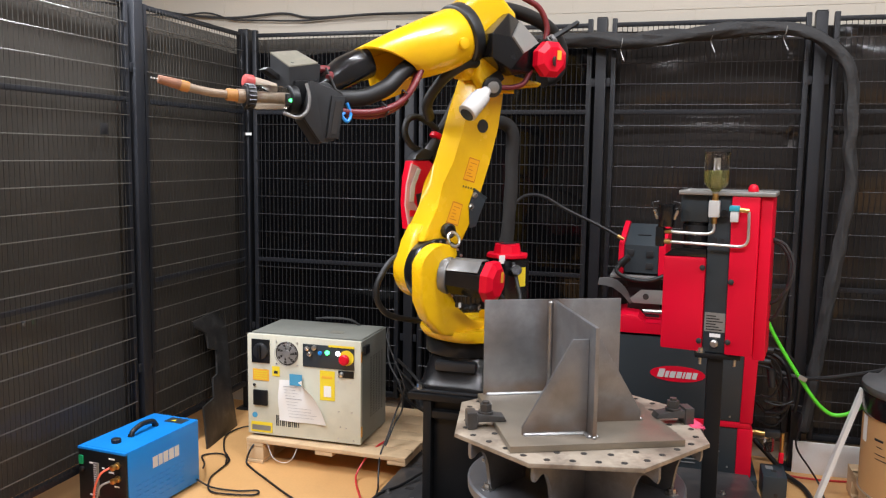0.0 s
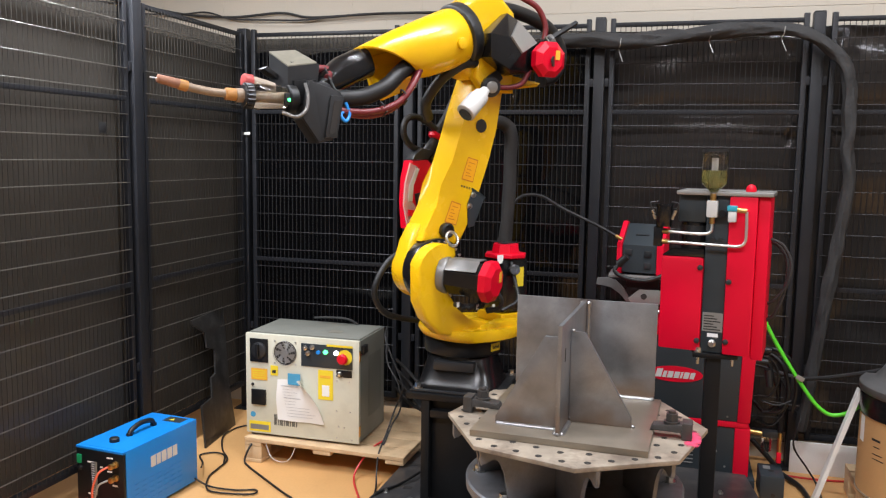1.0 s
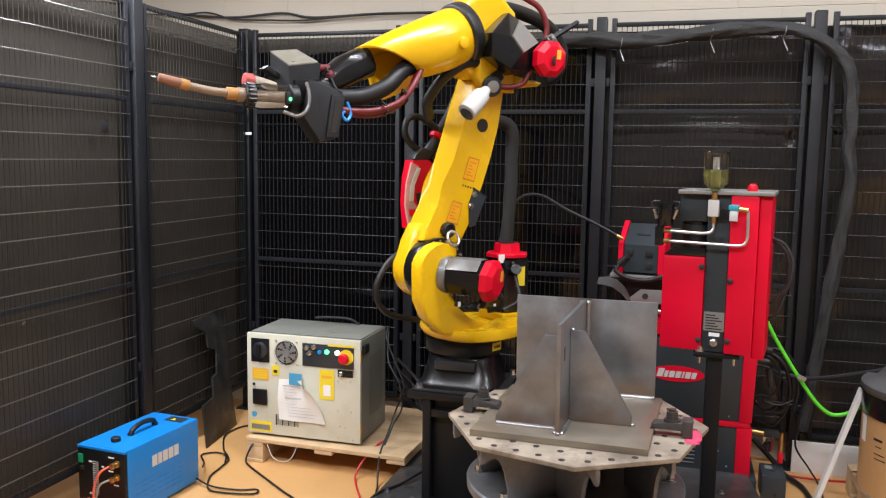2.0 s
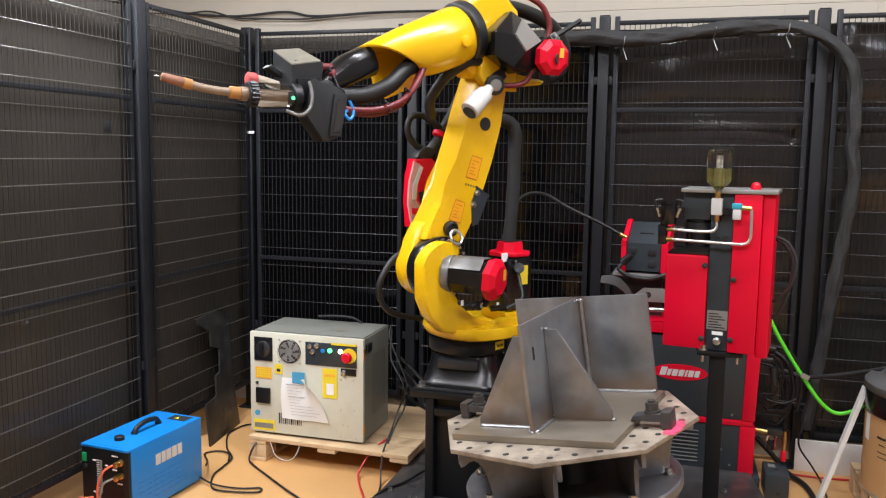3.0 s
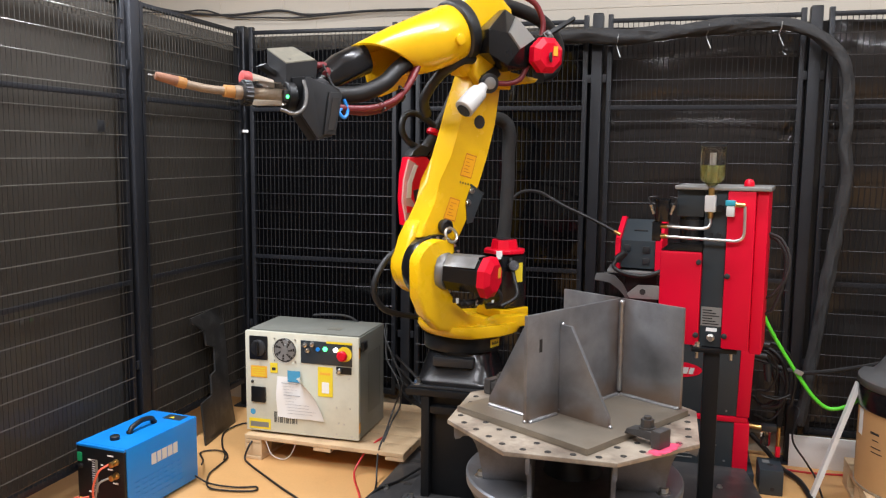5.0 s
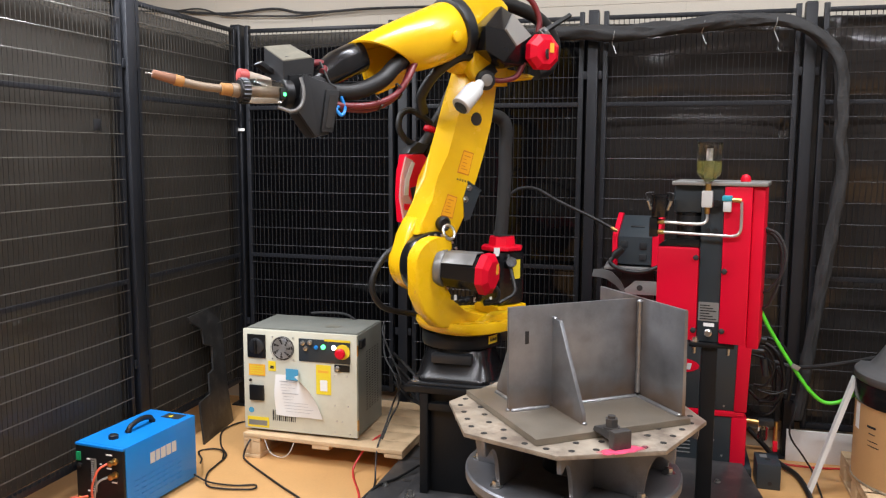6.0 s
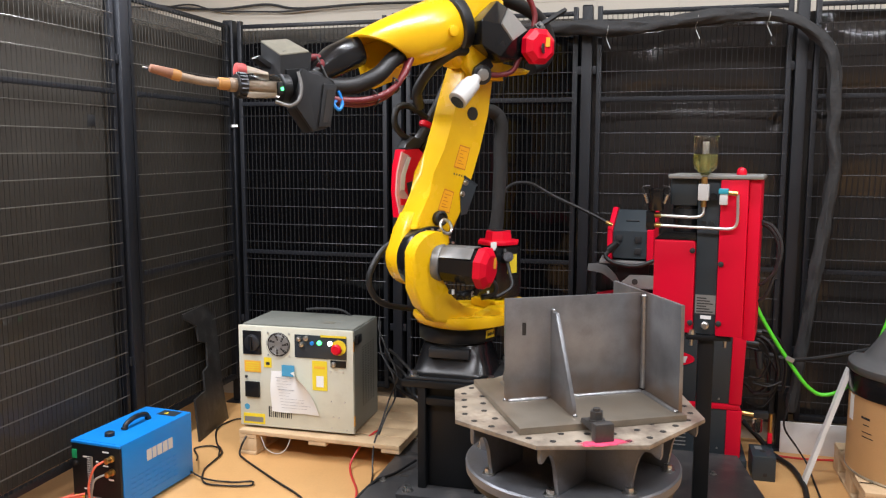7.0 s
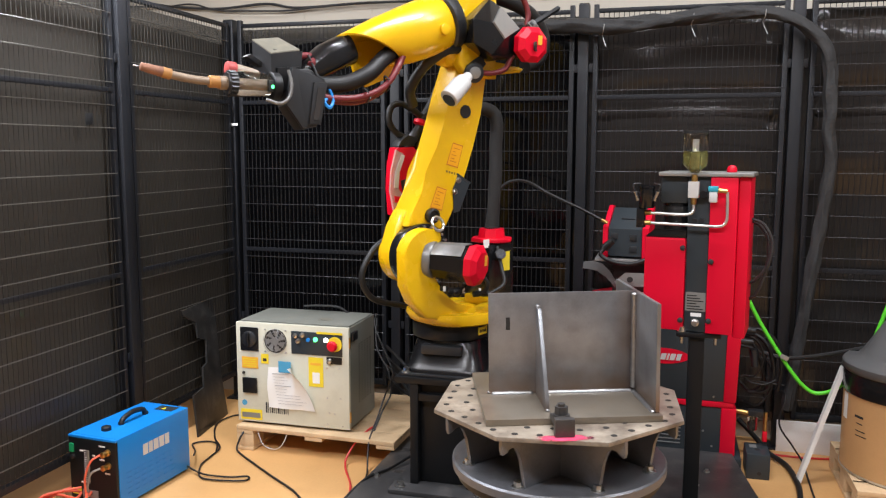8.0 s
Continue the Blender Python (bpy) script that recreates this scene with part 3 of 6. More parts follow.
def robot():
    r = thing("welding_robot", "yellow jointed welding robot arm with red motor covers", "robot",
              pose(1.536, -0.93, 0, 0, 0, -128.3))
    # base casting, set square to the pedestal
    b = loft([squircle(0, 0, z, h, h, k) for z, h, k in ((0.554, 0.165, 7), (0.570, 0.163, 7), (0.575, 0.158, 6), (0.645, 0.142, 4), (0.665, 0.139, 3), (0.69, 0.136, 2.2))])
    bmesh.ops.rotate(b, cent=(0, 0, 0), matrix=Matrix.Rotation(radians(128.3), 3, "Z"), verts=b.verts[:])
    part("base_casting", b, M_MOTOR, r, "glossy black cast base", smooth=50)
    b = box(-0.085, 0.085, -0.164, -0.10, 0.632, 0.672, 0.01)
    bmesh.ops.rotate(b, cent=(0, 0, 0), matrix=Matrix.Rotation(radians(128.3), 3, "Z"), verts=b.verts[:])
    part("base_step", b, M_DKGREY, r)
    part("swivel_ring", lathe([(0.150, 0.688), (0.160, 0.692), (0.163, 0.70), (0.163, 0.745), (0.158, 0.752)], 48), M_BLACK, r)
    # rotating turret: a round foot that rises into the shoulder lobe
    foot = [squircle(-0.02, 0.02, z, hx, hy, 2.4) for z, hx, hy in ((0.753, 0.165, 0.165), (0.762, 0.195, 0.185), (0.790, 0.215, 0.190), (0.806, 0.212, 0.186))]
    part("turret_foot", loft(foot), M_YELLOW, r, smooth=50)
    lobe = [(0.10, 0.775), (0.22, 0.80), (0.285, 0.865), (0.318, 0.935)] + arc(0.205, 1.035, 0.118, 0, 118, 12)[1:] + \
           [(0.145, 1.105), (0.178, 1.085), (0.205, 1.06), (0.212, 1.02), (0.195, 0.955), (0.150, 0.888), (0.09, 0.838), (0.02, 0.815), (-0.08, 0.806), (-0.21, 0.806), (-0.215, 0.775)]
    part("shoulder_lobe", prism(lobe, 0.068, 0.136, "xz", 0.014, seg=3), M_YELLOW, r, smooth=50)
    side = [(-0.20, 0.78), (0.04, 0.78), (0.02, 0.815), (-0.06, 0.835), (-0.20, 0.826)]
    part("turret_ledge", prism(side, 0.126, 0.185, "xz", 0.012), M_YELLOW, r, smooth=50)
    # shoulder bearing, bolted ring between the lobe and the arm
    part("bearing_ring", cyl((0.172, -0.012, 1.035), (0.172, 0.050, 1.035), 0.130, seg=48, bevel=0.004), M_MOTOR, r)
    for i in range(24):
        e = 2 * math.pi * i / 24
        c = (0.172 + 0.118 * math.cos(e), 1.035 + 0.118 * math.sin(e))
        part("ring_bolt", cyl((c[0], 0.050, c[1]), (c[0], 0.056, c[1]), 0.0055, seg=8), M_STEEL, r)
    part("gear_housing", cyl((0.188, 0.105, 1.032), (0.172, 0.132, 1.030), 0.078, 0.074, seg=28, bevel=0.004), M_MOTORTOP, r, "bare metal gear housing")
    servo(r, (0.172, 0.132, 1.030), (0.085, 0.312, 1.018), 0.070, 0.082, 0.045)
    for k in (-45, 0, 45):
        b = box(-0.0268, 0.0268, 0.0, 0.134, 0.0652, 0.069, 0.0015, m=Matrix.Translation((0.168, 0.138, 1.030)) @ Matrix.Rotation(math.atan2(0.087, 0.180), 4, "Z") @ Matrix.Rotation(radians(k), 4, "Y"))
        part("motor_top_casting", b, M_MOTORTOP, r, "grey cast motor top")
    # second motor stands upright behind the shoulder
    part("motor_mount", box(-0.255, -0.10, -0.04, 0.12, 0.807, 0.845, 0.006), M_YELLOW, r)
    part("motor", box(-0.245, -0.105, -0.02, 0.12, 0.846, 1.072, 0.022), M_MOTOR, r, "black square servo motor")
    b = cyl((-0.175, 0.05, 1.0725), (-0.175, 0.05, 1.090), 0.090, seg=8, bevel=0.004, turn=math.pi / 8)
    cyl((-0.175, 0.05, 1.090), (-0.175, 0.05, 1.128), 0.060, 0.054, seg=8, bm=b, turn=math.pi / 8)
    part("motor_cover", b, M_RED, r, "red plastic motor cover", smooth=20)
    part("cover_badge", box(-0.205, -0.145, 0.03, 0.07, 1.1285, 1.132, 0.003), M_DKGREY, r)
    part("white_flag", box(-0.115, -0.085, 0.105, 0.108, 1.055, 1.09), M_PAPER, r, "white paper tag")
    part("motor_label", box(-0.215, -0.165, 0.1205, 0.122, 0.955, 1.035), M_YLABEL, r, "yellow warning label")
    part("plug", cyl((-0.15, 0.125, 1.02), (-0.13, 0.165, 1.035), 0.022, seg=14), M_MOTOR, r)
    # connectors and leads round the motors
    for u, v, w, du, dw, q in ((0.190, 0.185, 0.925, -0.030, -0.004, 0.010), (0.165, 0.190, 0.908, -0.036, 0.006, 0.012), (0.140, 0.200, 0.905, -0.030, 0.012, 0.013),
                                (0.112, 0.195, 0.900, -0.034, 0.016, 0.014), (0.085, 0.205, 0.905, -0.016, 0.030, 0.013), (0.045, 0.205, 0.890, -0.034, 0.004, 0.012),
                                (0.005, 0.200, 0.888, -0.036, 0.002, 0.012)):
        c = part("connector", cyl((u, v, w), (u + du, v + 0.006, w + dw), q, q * 0.9, seg=12, bevel=0.002), M_RUBBER, r)
        part("locking_ring", cyl((u + du * 0.45, v + 0.003, w + dw * 0.45), (u + du * 0.7, v + 0.004, w + dw * 0.7), q * 1.14, seg=12), M_DKGREY, c)
        part("lead", tube([(u + du, v + 0.006, w + dw), (u + du * 1.6, v + 0.004, w + dw * 1.4 - 0.004), (u + du * 2.2, v - 0.03, w + dw - 0.02)], q * 0.55, 8, 5), M_RUBBER, r)
    for u, w in ((0.192, 0.922), (0.098, 0.905), (0.018, 0.898)):
        part("paper_flag", box(u - 0.006, u + 0.006, 0.212, 0.2135, w - 0.004, w + 0.016), M_PAPER, r, "small white paper tag")
    part("lead", tube([(0.06, 0.285, 0.975), (0.045, 0.295, 0.945), (0.05, 0.285, 0.915), (0.075, 0.25, 0.90)], 0.007, ribs=0.12), M_RUBBER, r)
    part("lead", tube([(-0.02, 0.22, 0.885), (-0.10, 0.22, 0.92), (-0.13, 0.17, 0.98), (-0.14, 0.13, 1.06)], 0.007, ribs=0.12), M_RUBBER, r)
    turn = Matrix.Rotation(radians(105.4), 4, "Z")
    lab = part("serial_label", box(0.1585, 0.1645, -0.028, 0.028, 0.708, 0.740, m=turn), M_YLABEL, r, "yellow label with black marks")
    for k in range(5):
        part("print_bar", box(0.1646, 0.1652, -0.021 + k * 0.009, -0.015 + k * 0.009, 0.718, 0.730 - (k % 2) * 0.003, m=turn), M_INK, lab)
    # upper arm
    foot = arc(0.17, 1.035, 0.122, 165, 375, 24) + [(0.262, 1.15), (0.225, 1.215), (0.10, 1.25), (0.045, 1.18)]
    part("arm_knuckle", prism(foot, -0.105, -0.013, "xz", 0.018, seg=3), M_YELLOW, r, smooth=50)
    arm = [(-0.165, 1.83), (-0.150, 1.748), (-0.127, 1.604), (-0.086, 1.465), (-0.052, 1.373), (0.003, 1.236), (0.040, 1.150), (0.085, 1.125), (0.15, 1.125), (0.236, 1.155),
           (0.218, 1.205), (0.170, 1.291), (0.128, 1.368), (0.096, 1.469), (0.061, 1.57), (0.030, 1.67), (-0.008, 1.80), (-0.05, 1.86)]
    part("upper_arm", prism(arm, -0.103, 0.030, "xz", 0.022, seg=3), M_YELLOW, r, smooth=50)
    part("arm_bore", cyl((-0.046, 0.0305, 1.612), (-0.046, 0.0325, 1.612), 0.027, seg=24), M_HOLE, r, "dark round bore")
    part("stop_bush", lathe([(0.0285, 0), (0.030, 0.004), (0.030, 0.024), (0.022, 0.028), (0.018, 0.020), (0.008, 0.020)], 24, base=(0.128, 0.0305, 1.195), axis=(0, 1, 0)), M_RUBBER, r, "black rubber stop")
    rr = [(0.162 + 0.026 * math.cos(a), 0.128 - 0.012 * math.sin(a), 1.170 + 0.026 * math.sin(a)) for a in [2 * math.pi * i / 20 for i in range(21)]]
    part("lifting_eye", tube(rr, 0.006, steps=0), M_STEEL, r, "bright steel lifting eye")
    for q in (((0.017, 1.487), (-0.035, 1.474), (-0.008, 1.383), (0.050, 1.397)), ((0.096, 1.312), (0.048, 1.297), (0.072, 1.211), (0.131, 1.227))):
        c = [sum(e[i] for e in q) / 4 for i in (0, 1)]

        def inset(k, q=q, c=c):
            return [tuple(c[i] + (e[i] - c[i]) * k for i in (0, 1)) for e in q]
        lab = part("safety_label", prism(inset(1), 0.0305, 0.0311, "xz"), M_ABAR, r, "amber safety label with a red-brown border")
        part("label_field", prism(inset(0.9), 0.0312, 0.0315, "xz"), M_ALABEL, lab)
        k = inset(0.6)
        for t, wide in ((0.05, 1.0), (0.30, 0.45), (0.55, 0.7), (0.80, 0.55), (1.0, 0.9)):
            c0 = [k[0][i] + (k[3][i] - k[0][i]) * t for i in (0, 1)]
            c1 = [k[1][i] + (k[2][i] - k[1][i]) * t for i in (0, 1)]
            c1 = [c0[i] + (c1[i] - c0[i]) * wide for i in (0, 1)]
            part("print_bar", prism([c0, c1, (c1[0], c1[1] + 0.003), (c0[0], c0[1] + 0.003)], 0.0317, 0.0319, "xz"), M_ABAR, lab)
    for k in range(5):
        part("print_bar", box(0.044 - 0.013 * k, 0.050 - 0.013 * k, 0.0305, 0.0311, 1.366 - 0.003 * k, 1.374 - 0.003 * k), M_INK, r)
    # sensor bracket on the rear of the arm
    part("rear_bracket", prism([(-0.005, 1.353), (-0.066, 1.318), (-0.016, 1.206), (0.014, 1.200), (0.019, 1.296)], 0.031, 0.036, "xz", 0.002), M_SLATE, r, "dark grey folded bracket")
    part("rear_bracket_lip", prism([(-0.005, 1.354), (-0.070, 1.317), (-0.074, 1.323), (-0.006, 1.362)], -0.02, 0.036, "xz", 0.002), M_SLATE, r)
    for u, w in ((-0.008, 1.334), (0.010, 1.288)):
        part("bracket_bolt", hexbolt((u, 0.036, w), (0, 1, 0), 0.008, 0.010), M_STEEL, r)
    # elbow casting and forearm
    D, N = (0.928, -0.372), (0.372, 0.928)
    el = [(-0.165, 1.80), (-0.05, 1.785), (0.035, 1.80), (0.10, 1.865), (0.135, 1.96), (0.105, 2.06), (0.02, 2.12), (-0.11, 2.135), (-0.19, 2.07), (-0.205, 1.93)]
    part("elbow_casting", prism(el, -0.075, 0.060, "xz", 0.028, seg=4), M_YELLOW, r, smooth=50)
    hinge = [(-0.165, 1.745), (-0.02, 1.745), (0.03, 1.80), (0.02, 1.87), (-0.06, 1.90), (-0.16, 1.88)]
    part("elbow_cheek", prism(hinge, 0.031, 0.090, "xz", 0.016, seg=3), M_YELLOW, r, smooth=50)
    rear = [(-0.12, 1.755), (-0.305, 1.780), (-0.325, 1.796), (-0.29, 1.804), (-0.20, 1.800), (-0.13, 1.835)]
    part("rear_stop_arm", prism(rear, 0.02, 0.075, "xz", 0.012, seg=3), M_YELLOW, r, smooth=50)

    def at(s, h=0.0, v=0.03):
        return (0.03 + D[0] * s + N[0] * h, v, 1.978 + D[1] * s + N[1] * h)
    part("elbow_collar", loft([ring_section(at(s), D, N, q, q) for s, q in ((0.02, 0.118), (0.025, 0.123), (0.065, 0.123), (0.07, 0.117))]), M_DKGREY, r, "dark grey ring joint", smooth=50)
    def slanted(s0, h, qv, qn, k, slant):
        out = []
        for i in range(44):
            a = 2 * math.pi * i / 44
            ca, sa = math.cos(a), math.sin(a)
            q = (abs(ca) ** k + abs(sa) ** k) ** (-1 / k)
            c = at(s0 + slant * q * (sa - 0.35 * ca), h + qn * q * sa)
            out.append((c[0], c[1] + qv * q * ca, c[2]))
        return out
    part("forearm_tube", loft([slanted(*row) for row in ((0.071, 0, 0.110, 0.110, 2, 0), (0.09, 0, 0.116, 0.113, 2, 0), (0.20, 0, 0.113, 0.109, 2.2, 0.01), (0.30, 0.0, 0.106, 0.103, 2.3, 0.04),
                                                         (0.385, 0.0, 0.094, 0.092, 2.3, 0.075), (0.412, 0.002, 0.088, 0.086, 2.3, 0.085), (0.414, 0.002, 0.080, 0.078, 2.3, 0.083),
                                                         (0.36, 0.0, 0.082, 0.080, 2.3, 0.065), (0.28, 0.0, 0.092, 0.090, 2.2, 0.02), (0.20, 0.0, 0.096, 0.093, 2.2, 0.0))]), M_YELLOW, r, "yellow forearm tube with an open mouth", smooth=50)
    # open mouth of the forearm: the tube runs on as a half shell beside the hose
    part("forearm_fork", prism([(0.455, 1.850), (0.418, 1.722), (0.373, 1.696), (0.225, 1.755), (0.215, 1.90), (0.33, 1.885)], -0.070, -0.040, "xz", 0.010, seg=3), M_YELLOW, r, smooth=50)
    part("cover_boss", cyl(at(0.13, -0.02, 0.135), at(0.13, -0.02, 0.155), 0.022, seg=20, bevel=0.004), M_YELLOW, r)
    # dark wrist body
    part("wrist_cover", loft([ring_section(at(s, h, v), D, N, qv, qn, k) for s, h, v, qv, qn, k in
                              ((0.47, 0.028, 0.0, 0.052, 0.050, 3), (0.48, 0.028, 0.0, 0.058, 0.058, 3), (0.58, 0.022, 0.0, 0.058, 0.056, 3), (0.66, 0.008, 0.0, 0.052, 0.046, 2.4), (0.70, 0.0, 0.0, 0.040, 0.036, 2.2))]), M_MOTOR, r, "glossy black wrist cover", smooth=50)
    part("wrist_hub", cyl(at(0.715, -0.02, -0.07), at(0.715, -0.02, 0.07), 0.046, seg=28, bevel=0.006), M_DKGREY, r)
    # elbow motor housing
    rim = ((-0.088, 2.05), (-0.138, 2.027), (-0.246, 1.945), (-0.225, 1.831), (-0.106, 1.81), (0.013, 1.873), (0.015, 1.964))
    face = ((0.041, 1.955), (-0.051, 1.949), (-0.113, 1.886), (-0.055, 1.826), (0.039, 1.865))
    b = bmesh.new()
    for u, w in rim:
        b.verts.new((u, 0.0905, w)), b.verts.new((u, 0.130, w))
    for u, w in face:
        b.verts.new((u, 0.190, w))
    bmesh.ops.convex_hull(b, input=b.verts[:])
    bmesh.ops.delete(b, geom=[v for v in b.verts if not v.link_faces], context="VERTS")
    bmesh.ops.dissolve_limit(b, angle_limit=radians(6), verts=b.verts[:], edges=b.edges[:])
    bmesh.ops.bevel(b, geom=b.edges[:], offset=0.004, segments=2, affect="EDGES", profile=0.6)
    part("elbow_motor_housing", b, M_MOTOR, r, "black bevelled motor housing", smooth=20)
    corners = [Vector(c) for c in ((-0.138, 0.130, 2.027), (-0.246, 0.130, 1.945), (-0.113, 0.190, 1.886), (-0.051, 0.190, 1.949))]
    mid = sum(corners, Vector()) / 4
    nrm = (corners[2] - corners[0]).cross(corners[3] - corners[1]).normalized()
    nrm = nrm if nrm.y > 0 else -nrm
    part("housing_plate", loft([[mid + (c - mid) * 0.93 + nrm * h for c in corners] for h in (-0.004, 0.007)]), M_LTGREY, r, "grey bare cover plate", smooth=20)
    servo(r, (-0.262, 0.108, 1.882), (-0.246, 0.226, 1.876), 0.056, 0.074, 0.05)
    part("cover_socket", cyl((-0.2462, 0.2264, 1.868), (-0.2482, 0.2304, 1.868), 0.020, seg=14), M_DKGREY, r, "dark recessed socket")
    part("motor_rear", cyl((-0.33, 0.02, 1.93), (-0.33, 0.10, 1.92), 0.055, seg=20, bevel=0.006), M_MOTOR, r)
    # dress pack: hose through the forearm, red hoses, loops behind
    part("dress_hose", tube([at(0.28, -0.02, 0.06), at(0.39, -0.045, 0.075), at(0.48, -0.072, 0.09), at(0.58, -0.075, 0.075), at(0.67, -0.045, 0.045), at(0.73, -0.02, 0.02)], 0.030, 14), M_RUBBER, r, "thick black cable hose")
    part("red_hose", tube([at(0.30, -0.05, 0.09), at(0.38, -0.10, 0.115), at(0.46, -0.135, 0.12), at(0.56, -0.135, 0.11), at(0.66, -0.10, 0.09), at(0.72, -0.06, 0.07)], 0.012, 10), M_HOSERED, r, "dark red hose")
    part("red_hose", tube([at(0.31, -0.06, 0.07), at(0.39, -0.115, 0.095), at(0.47, -0.150, 0.10), at(0.57, -0.148, 0.09), at(0.66, -0.11, 0.07)], 0.011, 10), M_HOSERED, r, "dark red hose")
    for s in (0.43, 0.53):
        part("hose_tie", tube([at(s, -0.115 - (s - 0.43) * 0.12, 0.135), at(s + 0.004, -0.10 - (s - 0.43) * 0.12, 0.115), at(s, -0.155 - (s - 0.43) * 0.1, 0.09), at(s, -0.135 - (s - 0.43) * 0.12, 0.135)], 0.0035, 6), M_RUBBER, r)
    part("rear_hose_loop", tube([(-0.10, -0.05, 2.10), (-0.30, -0.06, 2.10), (-0.47, -0.06, 2.055), (-0.555, -0.06, 1.96), (-0.52, -0.05, 1.86), (-0.42, -0.03, 1.82)], 0.030, 14), M_RUBBER, r, "thick black cable hose")
    part("rear_red_hose", tube([(-0.22, 0.05, 2.14), (-0.30, 0.07, 2.10), (-0.335, 0.08, 2.03), (-0.33, 0.08, 1.97)], 0.012, 10), M_HOSERED, r, "dark red hose")
    part("arm_red_hose", tube([(-0.05, 0.10, 1.765), (-0.12, 0.11, 1.765), (-0.18, 0.12, 1.785), (-0.21, 0.13, 1.84)], 0.011, 10), M_HOSERED, r, "dark red hose")
    part("under_hose", tube([(-0.06, 0.02, 1.825), (0.0, 0.06, 1.85), (0.06, 0.07, 1.852), (0.10, 0.05, 1.83), (0.13, -0.02, 1.78), (0.15, -0.08, 1.70), (0.11, -0.12, 1.64)], 0.021, 12), M_RUBBER, r, "thick black cable hose")
    part("rear_lever", cyl((-0.30, 0.14, 1.965), (-0.455, 0.14, 2.05), 0.012, 0.010, seg=4), M_DKGREY, r)
    part("rear_clip", lathe([(0.020, 0), (0.026, 0.004), (0.026, 0.03), (0.018, 0.034)], 18, base=(-0.31, 0.12, 1.955), axis=(-0.4, 0.3, 0.3)), M_MOTORTOP, r)
    part("base_cable_loop", tube([(0.235, -0.11, 1.105), (0.301, -0.12, 1.058), (0.352, -0.12, 0.985), (0.360, -0.12, 0.925), (0.326, -0.12, 0.866), (0.272, -0.12, 0.835), (0.175, -0.12, 0.810), (0.10, -0.11, 0.793), (0.02, -0.10, 0.782)], 0.0125, 12), M_RUBBER, r, "thick black cable hose")
    return r


def torch_and_bracket():
    """The welding torch in its collision mount on the robot's flange."""
    t = thing("welding_torch", "copper-nosed robotic welding torch in a clear housing", "welding torch", pose(1.536, -0.93, 0, 0, 0, -128.3))
    br = [(0.785, 1.605), (0.725, 1.525), (0.668, 1.538), (0.625, 1.690), (0.660, 1.712), (0.745, 1.735)]
    part("mount_block", prism(br, 0.035, 0.105, "xz", 0.006), M_MOUNT, t, "black folded mounting block")
    part("mount_slot", prism([(0.688, 1.560), (0.664, 1.560), (0.642, 1.672), (0.668, 1.672)], 0.1145, 0.1165, "xz"), M_HOLE, t)
    part("slot_frame", prism([(0.702, 1.545), (0.656, 1.545), (0.628, 1.690), (0.680, 1.690)], 0.1052, 0.114, "xz", 0.003), M_MOUNT, t)
    part("mount_rib", prism([(0.790, 1.610), (0.730, 1.530), (0.716, 1.536), (0.752, 1.735), (0.768, 1.735)], 0.1052, 0.122, "xz", 0.003), M_MOUNT, t)
    part("mount_cheek", prism([(0.700, 1.70), (0.80, 1.70), (0.80, 1.80), (0.69, 1.80)], -0.02, 0.05, "xz", 0.004), M_MOUNT, t)
    lid = [(0.848, -0.02, 1.832), (0.750, -0.02, 1.846), (0.708, 0.062, 1.800), (0.816, 0.062, 1.781)]
    part("sensor_box", loft([[(x, y, z - 0.095) for x, y, z in lid], [(x, y, z - 0.001) for x, y, z in lid]]), M_MOUNT, t, "black sensor box", smooth=20)
    part("sensor_lid", loft([[(x, y, z) for x, y, z in lid], [(x + 0.0, y, z + 0.004) for x, y, z in lid]]), M_BEIGE, t, "worn beige sensor lid", smooth=20)
    part("neck_block", prism([(0.800, 1.735), (0.715, 1.745), (0.720, 1.655), (0.795, 1.660)], 0.020, 0.075, "xz", 0.004), M_BLACK, t)
    part("lower_jaw", prism([(0.885, 1.772), (0.790, 1.712), (0.775, 1.722), (0.870, 1.782)], -0.03, 0.02, "xz", 0.002), M_BLACK, t)
    part("housing_ring", lathe([(0.042, 0), (0.048, 0.004), (0.048, 0.03), (0.042, 0.034)], 28, base=(0.79, 0.06, 1.672), axis=(1, 0, 0)), M_BLACK, t)
    part("swivel", lathe([(0.050, 0), (0.056, 0.006), (0.056, 0.022), (0.05, 0.028)], 28, base=(0.735, 0.045, 1.675), axis=(0.6, 0.8, 0)), M_DKGREY, t)
    part("coil_guard", tube([(0.855, 0.10, 1.625), (0.815, 0.125, 1.612), (0.782, 0.128, 1.635), (0.772, 0.125, 1.68), (0.778, 0.115, 1.725)], 0.006, 8), M_MOTORTOP, t, "bent grey guard wire")
    part("clear_housing", loft([ring_section((u, 0.055, 1.676), None, (0, 1), q, q * 1.05, 2.6) for u, q in ((0.826, 0.034), (0.83, 0.037), (0.90, 0.040), (0.93, 0.041), (0.945, 0.038))]), M_SMOKE, t, "clear amber-tinted torch housing", smooth=50)
    part("inner_body", cyl((0.80, 0.055, 1.676), (0.945, 0.055, 1.676), 0.015, seg=20), M_LINER, t)
    part("status_light", cyl((0.828, 0.096, 1.668), (0.828, 0.100, 1.668), 0.006, seg=12), M_LEDG, t, "lit green indicator")
    part("light_block", box(0.812, 0.842, 0.070, 0.0955, 1.652, 1.690, 0.003), M_DKGREY, t)
    b = cyl((0.945, 0.055, 1.676), (0.975, 0.055, 1.676), 0.042, 0.036, seg=24)
